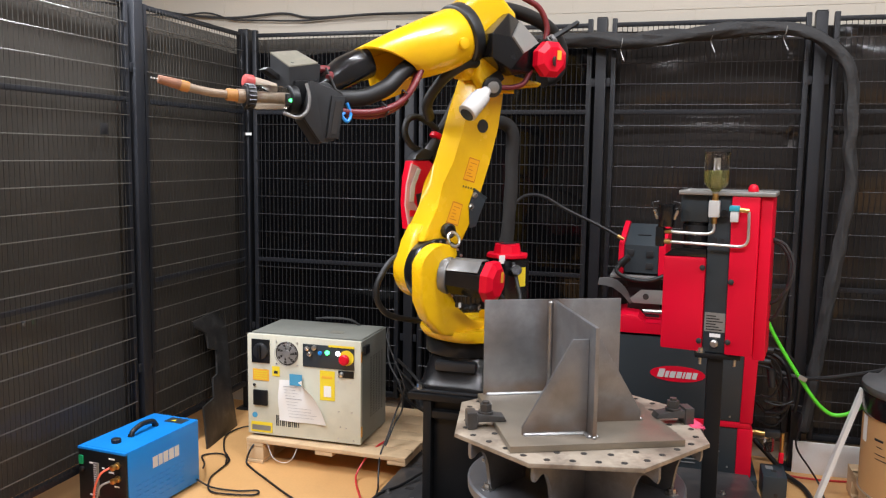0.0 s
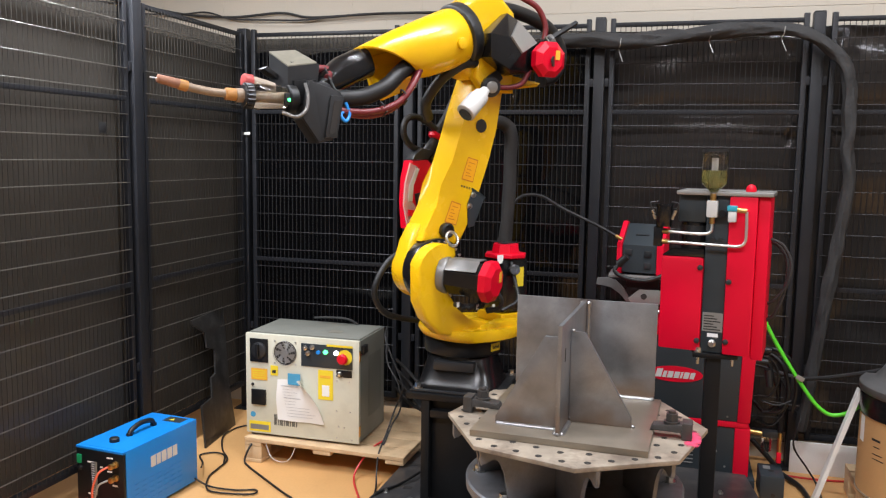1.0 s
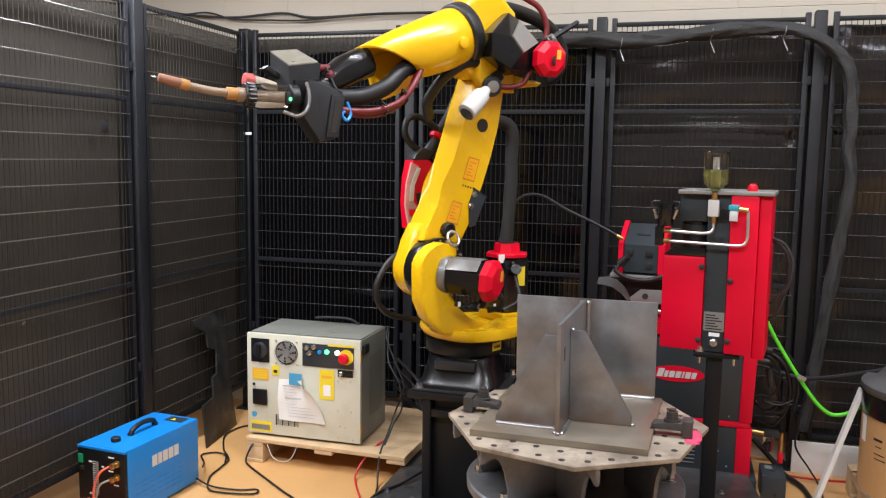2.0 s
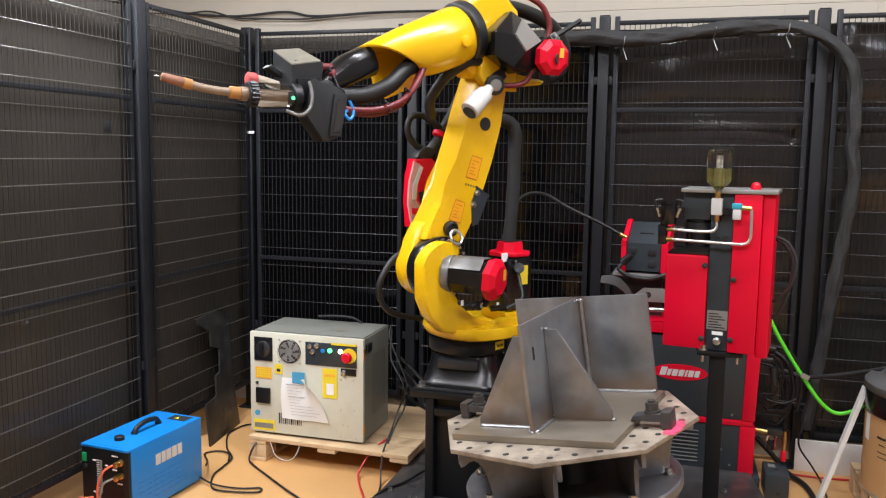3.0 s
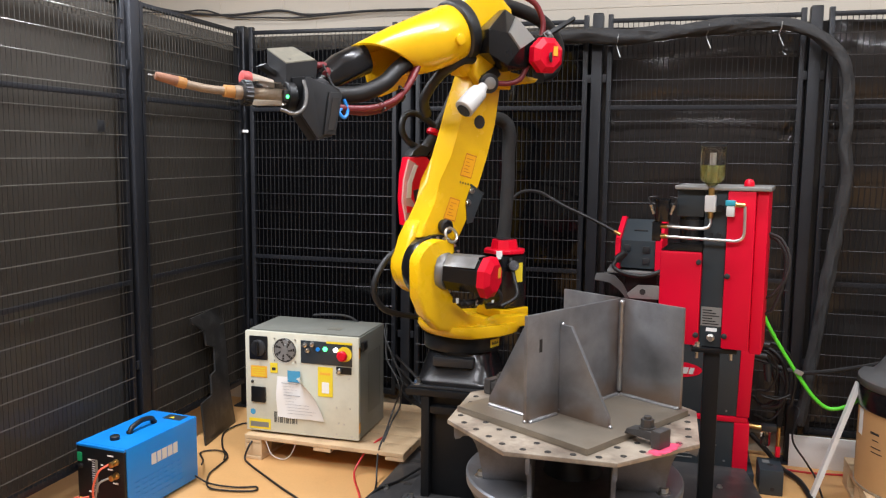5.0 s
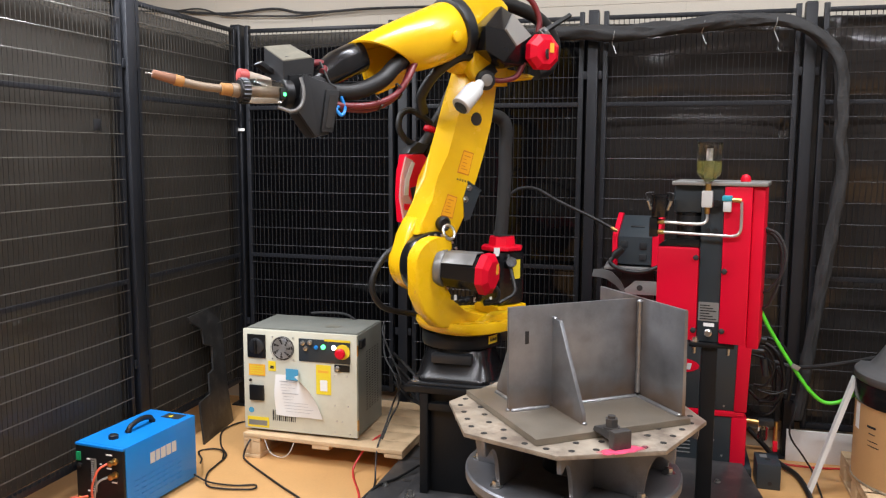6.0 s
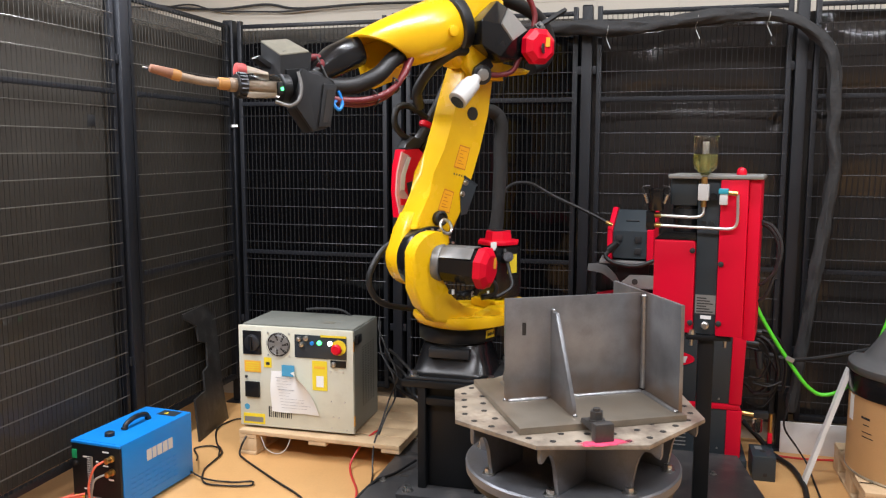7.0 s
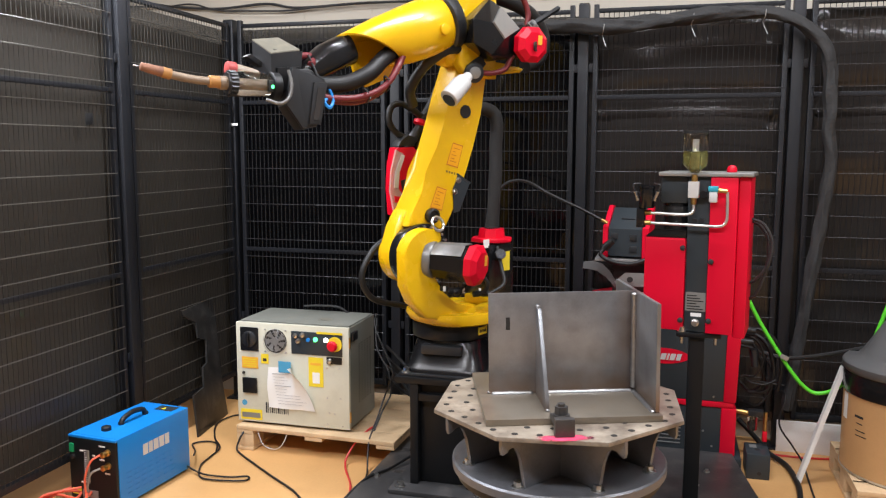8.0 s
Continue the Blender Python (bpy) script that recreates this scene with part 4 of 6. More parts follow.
    for i in range(18):
        a = 2 * math.pi * i / 18
        c = Vector((0.958, 0.055 + 0.040 * math.cos(a), 1.676 + 0.040 * math.sin(a)))
        cyl(c - Vector((0.012, 0, 0)), c + Vector((0.012, 0, 0)), 0.004, seg=6, bm=b)
    part("clamp_nut", b, M_DKGREY, t, "dark ribbed clamp nut")
    part("red_plug", cyl((0.93, 0.03, 1.725), (0.965, 0.03, 1.727), 0.024, seg=16, bevel=0.006), M_DULLRED, t, "dull red end plug")
    part("rear_hose", tube([(0.94, 0.03, 1.725), (0.90, 0.035, 1.716), (0.86, 0.04, 1.705)], 0.021, 12), M_LINER, t)
    part("collar", cyl((0.975, 0.055, 1.676), (1.00, 0.055, 1.676), 0.023, seg=20), M_NECK, t)
    part("insulator", cyl((0.985, 0.055, 1.6765), (1.035, 0.055, 1.679), 0.020, seg=20, bevel=0.004), M_ORANGE, t, "orange insulating sleeve")
    part("torch_neck", tube([(1.03, 0.055, 1.679), (1.08, 0.054, 1.682), (1.13, 0.052, 1.689), (1.17, 0.051, 1.697)], 0.0135, 14), M_NECK, t, "heat-stained curved neck")
    part("nozzle_sleeve", cyl((1.155, 0.051, 1.694), (1.185, 0.051, 1.701), 0.0175, seg=20, bevel=0.004), M_ORANGE, t)
    part("gas_nozzle", cyl((1.18, 0.051, 1.700), (1.250, 0.050, 1.715), 0.0165, 0.013, seg=20, bevel=0.003), M_COPPER, t, "copper gas nozzle")
    part("welding_wire", cyl((1.25, 0.05, 1.714), (1.272, 0.05, 1.717), 0.0025, seg=8), M_STEEL, t)
    part("red_cable", tube([(0.69, 0.0, 1.785), (0.65, 0.01, 1.79), (0.64, 0.03, 1.775), (0.66, 0.05, 1.755)], 0.013, 10), M_HOSERED, t, "dark red hose")
    part("thin_lead", tube([(0.665, 0.04, 1.79), (0.655, 0.06, 1.75), (0.65, 0.085, 1.715), (0.63, 0.095, 1.70)], 0.004, 8), M_RUBBER, t)
    part("blue_tie", tube([(0.61, 0.09, 1.67), (0.60, 0.10, 1.63), (0.62, 0.11, 1.605), (0.635, 0.10, 1.625), (0.615, 0.09, 1.64)], 0.006, 8), M_BLUETIE, t, "blue cable tie")
    return t


def wire_feeder_on_arm():
    f = thing("arm_wire_feeder", "red wire feeder with a clear cover hung behind the arm", "wire feeder", pose(1.545, -0.915, 0, 0, 0, -128.3))
    body = [(0.117, 1.467), (0.029, 1.471), (-0.032, 1.418), (-0.035, 1.36), (0.00, 1.25), (0.06, 1.175), (0.130, 1.175), (0.140, 1.29), (0.130, 1.40)]
    part("feeder_body", prism(body, -0.32, -0.258, "xz", 0.008), M_RED, f)
    part("feeder_plate", prism([(0.100, 1.325), (0.005, 1.347), (0.015, 1.29), (0.085, 1.247)], -0.2575, -0.248, "xz", 0.003), M_DKGREY, f, "dark grey drive plate")
    part("clear_cover", prism([(0.130, 1.458), (0.090, 1.440), (0.112, 1.36), (0.122, 1.29), (0.100, 1.268), (0.081, 1.245), (0.136, 1.165), (0.161, 1.28), (0.154, 1.37)], -0.256, -0.243, "xz", 0.004), M_MILKY, f, "clear curved plastic cover")
    part("white_strip", prism([(0.104, 1.437), (0.085, 1.432), (0.116, 1.36), (0.120, 1.296), (0.142, 1.294), (0.138, 1.36)], -0.2425, -0.2395, "xz", 0.001), M_WHITE, f, "white strip on the cover")
    part("cover_latch", prism([(0.142, 1.260), (0.098, 1.255), (0.106, 1.230), (0.140, 1.232)], -0.2425, -0.236, "xz", 0.002), M_RED, f)
    part("feeder_head", prism([(0.109, 1.473), (0.026, 1.474), (0.005, 1.509), (0.058, 1.521), (0.100, 1.492)], -0.315, -0.255, "xz", 0.005), M_DKGREY, f)
    part("neck_block", prism([(0.018, 1.473), (-0.030, 1.445), (-0.060, 1.49), (-0.025, 1.535)], -0.318, -0.262, "xz", 0.005), M_MOTOR, f)
    part("feeder_neck", cyl((0.020, -0.285, 1.500), (-0.028, -0.285, 1.560), 0.027, 0.022, seg=20, bevel=0.004), M_DKGREY, f)
    part("red_coupling", lathe([(0.020, 0), (0.030, 0.006), (0.030, 0.022), (0.022, 0.028)], 18, base=(-0.018, -0.285, 1.562), axis=(-0.42, 0, 0.9)), M_RED, f, "red coupling ring")
    part("conduit", tube([(-0.030, -0.285, 1.58), (-0.085, -0.285, 1.66), (-0.13, -0.28, 1.75), (-0.16, -0.25, 1.83), (-0.15, -0.2, 1.92)], 0.020, 12), M_RUBBER, f, "thick black conduit")
    part("loop_hose", tube([(-0.03, -0.285, 1.60), (0.02, -0.29, 1.635), (0.075, -0.30, 1.655), (0.120, -0.30, 1.635), (0.128, -0.30, 1.575), (0.085, -0.30, 1.525), (0.03, -0.29, 1.505)], 0.014, 12), M_RUBBER, f, "black looped hose")
    part("hanger", box(-0.06, 0.06, -0.255, -0.106, 1.33, 1.36, 0.004), M_DKGREY, f)
    return f


def arm_camera():
    c = thing("security_camera", "white bullet camera bracketed to the elbow of the robot", "camera", pose(1.536, -0.93, 0, 0, 0, -128.3))
    a, d = Vector((0.034, 0.132, 1.728)), Vector((0.72, 0.08, -0.66)).normalized()
    part("camera_body", cyl(a, a + d * 0.108, 0.034, 0.0365, seg=32, bevel=0.009), M_WHITE, c, "white plastic camera body")
    part("sun_hood", cyl(a + d * 0.030 + Vector((0, 0, 0.003)), a + d * 0.116 + Vector((0, 0, 0.003)), 0.0372, 0.0385, seg=32, bevel=0.002), M_WHITE, c)
    part("lens_face", cyl(a + d * 0.1165 - Vector((0, 0, 0.003)), a + d * 0.118 - Vector((0, 0, 0.003)), 0.028, seg=28), M_MOTOR, c, "black glossy lens face")
    part("ball_joint", cyl(a - d * 0.028, a + d * 0.004, 0.018, 0.024, seg=16), M_WHITE, c)
    part("mount_disc", cyl((-0.030, 0.098, 1.762), (-0.022, 0.122, 1.760), 0.040, seg=28, bevel=0.006), M_DKGREY, c)
    part("mount_cap", cyl((-0.022, 0.1225, 1.760), (-0.019, 0.130, 1.759), 0.024, seg=20, bevel=0.003), M_LTGREY, c)
    part("mount_bracket", prism([(-0.03, 1.735), (-0.10, 1.80), (-0.075, 1.835), (0.0, 1.79)], 0.0905, 0.098, "xz", 0.003), M_DKGREY, c)
    return c


robot_pedestal()
robot()
torch_and_bracket()
wire_feeder_on_arm()
arm_camera()


# ---- base skid, positioner and workpiece ----
def skid():
    s = thing("steel_skid", "scuffed black steel skid plate with slots under robot and positioner", "base plate", pose(0, 0, 0))
    ol = [(1.175, -3.3), (2.92, -3.3), (2.92, -1.6), (2.775, -0.75), (2.72, -0.36), (2.15, -0.36), (1.95, -0.25), (1.21, -0.25)]
    part("deck", prism(ol, 0.052, 0.074, "xy", 0.003), M_SKID, s)
    for x0, x1, y0, y1 in ((1.2, 2.7, -0.44, -0.38), (1.2, 2.85, -1.5, -1.42), (1.2, 2.9, -2.6, -2.5), (1.2, 1.28, -3.2, -0.45), (2.6, 2.68, -3.2, -0.45)):
        part("runner", box(x0, x1, y0, y1, 0.0, 0.0515, 0.003), M_SKID, s)
    for x, y in ((1.328, -0.978), (1.33, -1.30), (1.31, -1.52), (1.27, -0.72), (1.36, -1.107)):
        b = prism([(x + px, y + py) for px, py in ((-0.032, -0.012), (0.032, -0.012), (0.032, 0.012), (-0.032, 0.012))], 0.0742, 0.0755, "xy")
        part("slot", b, M_HOLE, s, "dark slot cut through the deck")
    for x, y in ((1.24, -0.55), (1.24, -1.05), (2.60, -0.62), (2.55, -0.78)):
        part("deck_bolt", hexbolt((x, y, 0.0745), (0, 0, 1), 0.009, 0.012), M_STEEL, s)
    return s


CX, CY = 2.086, -1.640
PIVOT = 0.37


def positioner_base():
    p = thing("positioner_pedestal", "black cast base of the welding positioner", "positioner", pose(CX, CY, 0.075))
    part("foot", lathe([(0.25, 0), (0.26, 0.006), (0.26, 0.03), (0.22, 0.05), (0.20, 0.12), (0.20, 0.28), (0.21, 0.30)], 48), M_BLACK, p)
    part("head_casting", lathe([(0.215, 0.302), (0.245, 0.312), (0.25, 0.325), (0.25, 0.345), (0.24, 0.352)], 48), M_DKGREY, p)
    part("yellow_side_label", box(0.20, 0.28, -0.20, -0.19, 0.02, 0.10, 0.002), M_YELLOW, p)
    return p


def octagon(R, turn):
    return [(R * math.cos(radians(turn + 45 * i)), R * math.sin(radians(turn + 45 * i))) for i in range(8)]


OCT = -13 + 22.5


def turntable():
    """The faceplate with its tapped holes, the legs under it and the bolted flange."""
    t = thing("positioner_table", "worn octagonal steel turntable with tapped holes on a bolted flange", "turntable", pose(CX, CY, PIVOT))
    z = 0.664 - PIVOT
    part("faceplate", prism(octagon(0.406, OCT), z - 0.014, z, "xy", 0.003), M_TABLE, t)
    hole = bpy.data.meshes.new("tapped_hole")
    b = lathe([(0.0095, 0), (0.0095, 0.0008), (0.0085, 0.001), (0.002, 0.0009)], 14)
    b.to_mesh(hole)
    b.free()
    hole.materials.append(M_HOLE)
    for i in range(8):
        a = radians(OCT + 45 * i + 22.5)
        for rad, offs in ((0.345, (-0.105, -0.035, 0.035, 0.105)), (0.285, (-0.075, 0.0, 0.075))):
            for o in offs:
                h = new("tapped_hole", hole)
                h.parent = t
                h.location = (rad * math.cos(a) - o * math.sin(a), rad * math.sin(a) + o * math.cos(a), z + 0.0002)
    # four angle-shaped legs round the middle, each of two plates whose outer edges sweep out into lugs
    zb, zt = 0.482 - PIVOT, z - 0.0145
    hgt, near = zt - zb, 0.112
    edge = [(0.274, 0.0), (0.280, 0.25), (0.288, 0.5), (0.296, 0.66), (0.306, 0.76), (0.320, 0.82), (0.336, 0.81), (0.348, 0.74), (0.362, 0.72), (0.366, 0.80), (0.366, 1.0)]
    web = [(near, zb)] + [(x, zb + f * hgt) for x, f in edge] + [(near, zt)]
    for i in range(4):
        m = Matrix.Rotation(radians(-53 + 90 * i), 4, "Z")
        leg = prism(web, near, near + 0.013, "xz", 0.002)
        prism([(x, q) for x, q in web[1:-1]] + [(near + 0.0131, zt), (near + 0.0131, zb)], near, near + 0.013, "yz", 0.002, bm=leg)
        bmesh.ops.transform(leg, matrix=m, verts=leg.verts[:])
        part("leg", leg, M_FLANGE, t, "grey angle-shaped leg with flared lugs")
    part("hub", lathe([(0.095, zb), (0.09, zb + 0.02), (0.09, zt - 0.02), (0.10, zt)], 32), M_DKGREY, t)
    part("flange", lathe([(0.330, zb - 0.034), (0.341, zb - 0.030), (0.342, zb - 0.006), (0.336, zb - 0.0008), (0.30, zb - 0.0006), (0.12, zb - 0.0006)], 72), M_FLANGE, t)
    part("flange_rim", lathe([(0.318, zb - 0.062), (0.326, zb - 0.058), (0.326, zb - 0.0345)], 72), M_DKGREY, t)
    for i in range(8):
        a = radians(12 + 45 * i)
        part("flange_bolt", hexbolt((0.300 * math.cos(a), 0.300 * math.sin(a), zb - 0.0005), (0, 0, 1), 0.013, 0.018), M_STEEL, t, "bright hexagon bolt")
    # splash of marker paint on the rim beside one clamp
    b = bmesh.new()
    c = b.verts.new((0.362, -0.048, z + 0.0018))
    ring = []
    for k in range(26):
        a = 2 * math.pi * k / 26
        q = 1.45
        ring.append(b.verts.new((0.358 + 0.018 * q * math.cos(a), -0.048 + 0.062 * q * math.sin(a), z + 0.0012)))
    for k in range(26):
        b.faces.new((c, ring[k], ring[(k + 1) % 26]))
    part("paint_mark", b, M_PINK, t, "bright pink marker paint splash")
    return t


def bead(p0, p1, r, bm=None):
    """A rippled fillet of weld metal between two points."""
    b = bmesh.new() if bm is None else bm
    p0, p1 = Vector(p0), Vector(p1)
    n = max(6, int((p1 - p0).length / 0.004))
    pts = [p0 + (p1 - p0) * i / n for i in range(n + 1)]
    d = (p1 - p0).normalized()
    x, y = frame_of(d)
    rings = []
    for i, p in enumerate(pts):
        q = r * (0.96 + 0.05 * (i % 2) + 0.14 * noise.noise(p * 40))
        if i in (0, n):
            q *= 0.45
        rings.append([b.verts.new(p + (x * math.cos(a) + y * math.sin(a)) * q) for a in [2 * math.pi * k / 8 for k in range(8)]])
    for a, c in zip(rings, rings[1:]):
        for s in range(8):
            b.faces.new((a[s], a[(s + 1) % 8], c[(s + 1) % 8], c[s]))
    b.faces.new(rings[0][::-1])
    b.faces.new(rings[-1])
    return b


def workpiece():
    """Steel weldment: base plate, web, end plate and two gussets, all fillet-welded."""
    w = thing("steel_weldment", "bare steel weldment of upright plates and gussets on a base plate", "weldment", pose(CX, CY, PIVOT))
    z0 = 0.6646 - PIVOT
    z1, zt = 0.684 - PIVOT, 1.010 - PIVOT
    part("base_plate", box(-0.271, 0.246, -0.255, 0.264, z0, z1, 0.0015), M_BASEPLATE, w)
    web = [(-0.221, z1), (0.2475, z1), (0.2475, zt), (-0.221, zt)]
    part("web_plate", prism(web, -0.021, -0.009, "yz", 0.0012), M_PLATE, w)
    part("end_plate", prism([(-0.253, z1), (0.224, z1), (0.224, zt), (-0.253, zt)], 0.248, 0.260, "xz", 0.0012), M_PLATE, w)
    gz = 0.965 - PIVOT
    part("gusset", prism([(-0.022, z1), (-0.216, z1), (-0.216, z1 + 0.022), (-0.069, gz), (-0.022, gz)], -0.167, -0.155, "xz", 0.0012), M_PLATE, w)
    part("gusset", prism([(-0.008, z1), (0.181, z1), (0.181, z1 + 0.030), (0.034, gz), (-0.008, gz)], -0.071, -0.059, "xz", 0.0012), M_PLATE, w)
    # a small slot cut in the web
    b = box(-0.0088, -0.0082, -0.166, -0.153, 0.892 - PIVOT, 0.932 - PIVOT)
    part("slot", b, M_HOLE, w, "small dark slot")
    g = 0.0085
    for n, p0, p1 in ((0, (-0.214, -0.170, z1), (-0.026, -0.170, z1)), (1, (-0.005, -0.213, z1), (-0.005, -0.080, z1)), (2, (-0.005, -0.055, z1), (-0.005, 0.242, z1)),
                      (3, (-0.002, 0.243, z1), (0.218, 0.243, z1)), (4, (-0.0055, 0.2445, z1 + 0.01), (-0.0055, 0.2445, zt - 0.004)), (5, (-0.025, -0.213, z1), (-0.025, -0.172, z1)),
                      (6, (-0.246, 0.243, z1), (-0.028, 0.243, z1)), (7, (-0.025, 0.2445, z1 + 0.01), (-0.025, 0.2445, zt - 0.004))):
        part("weld_bead", bead(p0, p1, g if n not in (4, 7) else 0.0105), M_WELD, w, "bright rippled weld bead", smooth=60)
    for p in ((-0.002, -0.065, gz + 0.002), (0.184, -0.065, z1 + 0.003), (-0.006, -0.065, z1 + 0.012), (-0.015, -0.220, z1 + 0.004), (0.218, 0.242, z1 + 0.004)):
        part("tack_weld", lathe([(0.003, -0.005), (0.007, -0.002), (0.007, 0.002), (0.003, 0.005)], 10, base=p), M_WELD, w, "bright tack weld", smooth=60)
    return w


def clamp(sign):
    c = thing("hold_down_clamp", "dark forged hold-down clamp and bolt gripping the base plate", "clamp", pose(CX, CY, PIVOT), "hold-down clamps")
    z = 0.6646 - PIVOT
    m = Matrix.Translation((sign * 0.315, -0.045 if sign > 0 else -0.02, z)) @ Matrix.Rotation(0 if sign > 0 else math.pi, 4, "Z")
    strap = prism([(-0.080, 0.0205), (-0.072, 0.036), (-0.01, 0.044), (0.035, 0.044), (0.035, 0.0), (0.012, 0.0), (0.010, 0.024), (-0.03, 0.0215)], -0.024, 0.024, "xz", 0.003)
    bmesh.ops.transform(strap, matrix=m, verts=strap.verts[:])
    part("strap", strap, M_CLAMP, c)
    b = box(0.012, 0.042, -0.028, 0.028, 0.0005, 0.052, 0.004, m=m)
    part("heel_block", b, M_CLAMP, c)
    b = cyl((-0.018, 0, 0.043), (-0.018, 0, 0.049), 0.024, seg=20)
    cyl((-0.018, 0, 0.049), (-0.018, 0, 0.072), 0.019, seg=6, bm=b)
    cyl((-0.018, 0, 0.072), (-0.018, 0, 0.080), 0.011, seg=14, bm=b)
    bmesh.ops.transform(b, matrix=m, verts=b.verts[:])
    part("bolt", b, M_CLAMP, c, "dull grey hexagon bolt and washer")
    return c


skid()
positioner_base()
TABLE, WELDMENT = turntable(), workpiece()
CLAMPS = [clamp(1), clamp(-1)]


# ---- the control cabinet and the things on the left ----
def pallet(x, y, rz, lx, ly, label, name="wooden_pallet"):
    p = thing(name, label, "pallet", pose(x, y, 0, 0, 0, rz), "wooden pallets")
    for i in range(6):
        y0 = i * (ly - 0.112) / 5
        part("deck_board", box(0, lx, y0, y0 + 0.112, 0.102, 0.122, 0.003), M_WOOD, p)
    for x0 in (0, lx / 2 - 0.045, lx - 0.09):
        part("stringer_board", box(x0, x0 + 0.09, 0.002, ly - 0.002, 0.082, 0.1015, 0.003), M_WOOD, p)
        for y0 in ((0.004, ly / 2 - 0.05, ly - 0.104) if x0 == 0 else (ly / 2 - 0.05, ly - 0.104)):
            part("block", box(x0, x0 + 0.09, y0, y0 + 0.10, 0.018, 0.0815, 0.003), M_WOOD, p)
        part("bottom_board", box(x0, x0 + 0.09, 0.0 if x0 == 0 else ly / 2 - 0.06, ly, 0.0, 0.0175, 0.003), M_WOOD, p)
    return p


def controller():
    X0, X1, Y0, Y1, Z0, Z1 = 0.395, 0.980, -0.715, -0.36, 0.1225, 0.628
    c = thing("robot_controller", "cream and grey robot control cabinet standing on a pallet", "control cabinet", pose(0.688, -0.54, Z0, 0, 0, 0.6))
    ox, oy, oz = 0.688, -0.54, Z0

    def L(x0, x1, y0, y1, z0, z1, bev=0.0):
        return box(x0 - ox, x1 - ox, y0 - oy, y1 - oy, z0 - oz, z1 - oz, bev)
    for x in (X0 + 0.04, X1 - 0.04):
        for y in (Y0 + 0.06, Y1 - 0.04):
            part("foot", cyl((x - ox, y - oy, 0), (x - ox, y - oy, 0.0125), 0.018, seg=16), M_RUBBER, c)
    part("cabinet_body", L(X0 + 0.004, X1 - 0.002, Y0 + 0.022, Y1, Z0 + 0.013, Z1 - 0.002, 0.004), M_CABGREY, c, "olive grey cabinet shell")
    part("top_lid", L(X0 + 0.010, X1 - 0.008, Y0 + 0.03, Y1 - 0.01, Z1 - 0.0015, Z1 + 0.004, 0.002), M_CABGREY, c)
    door = part("door", L(X0, X1, Y0, Y0 + 0.0215, Z0 + 0.012, Z1, 0.004), M_CREAM, c, "cream painted front door")
    yf = Y0 - 0.0005

    def plate(name, x0, x1, z0, z1, mt, th=0.002, bev=0.0, lab="", base=0.0):
        return part(name, L(x0, x1, yf - base - th, yf - base, z0, z1, bev), mt, door, lab)
    plate("breaker_plate", 0.420, 0.515, 0.490, 0.605, M_BLACK, 0.006, 0.002)
    q = (0.470 - ox, yf - 0.0065 - oy, 0.548 - oz)
    part("breaker_knob", lathe([(0.040, 0), (0.038, 0.010), (0.030, 0.014)], 28, base=q, axis=(0, -1, 0)), M_DKGREY, door)
    part("breaker_lever", box(q[0] - 0.008, q[0] + 0.008, q[1] - 0.026, q[1] - 0.0145, q[2] - 0.034, q[2] + 0.034, 0.003), M_BLACK, door, "black switch lever")
    # fan with guard
    q = (0.605 - ox, yf - oy, 0.545 - oz)
    part("fan_well", cyl((q[0], q[1], q[2]), (q[0], q[1] - 0.003, q[2]), 0.058, seg=32), M_HOLE, door)
    b = bmesh.new()
    for i in range(7):
        a = 2 * math.pi * i / 7
        pr = prism([(q[0] + math.cos(a + k) * rr, q[2] + math.sin(a + k) * rr) for k, rr in ((0, 0.016), (0.25, 0.052), (0.85, 0.052), (0.5, 0.016))], q[1] - 0.0065, q[1] - 0.0045, "xz", bm=b)
    cyl((q[0], q[1] - 0.0035, q[2]), (q[0], q[1] - 0.009, q[2]), 0.019, seg=20, bm=b)
    part("fan_rotor", b, M_LTGREY, door, "grey fan rotor")
    for rr in (0.020, 0.033, 0.046, 0.058):
        pts = [(q[0] + rr * math.cos(2 * math.pi * i / 28), q[1] - 0.013, q[2] + rr * math.sin(2 * math.pi * i / 28)) for i in range(29)]
        part("fan_guard_ring", tube(pts, 0.0011, 6, 0), M_LTGREY, door, "bright wire guard ring")
    for a in (45, 135, 225, 315):
        e = radians(a)
        part("fan_screw", cyl((q[0] + 0.076 * math.cos(e), q[1], q[2] + 0.076 * math.sin(e)), (q[0] + 0.076 * math.cos(e), q[1] - 0.003, q[2] + 0.076 * math.sin(e)), 0.004, seg=10), M_STEEL, door)
    plate("operator_panel", 0.688, 0.948, 0.490, 0.600, M_SLATE, 0.004, 0.002, "dark blue-grey operator panel")
    plate("panel_strip", 0.820, 0.950, 0.594, 0.604, M_YLABEL, 0.0015, 0, "yellow warning strip", 0.0045)
    for x, mt, z in ((0.815, M_LEDG, 0.566), (0.868, M_LEDW, 0.566)):
        part("lit_button", lathe([(0.011, 0), (0.011, 0.006), (0.008, 0.008)], 18, base=(x - ox, yf - 0.0045 - oy, z - oz), axis=(0, -1, 0)), mt, door, "lit round push button")
    for x, z in ((0.725, 0.555), (0.748, 0.585), (0.712, 0.58)):
        part("key_switch", lathe([(0.012, 0), (0.012, 0.010), (0.006, 0.012), (0.005, 0.02)], 14, base=(x - ox, yf - 0.0045 - oy, z - oz), axis=(0, -1, 0)), M_STEEL, door)
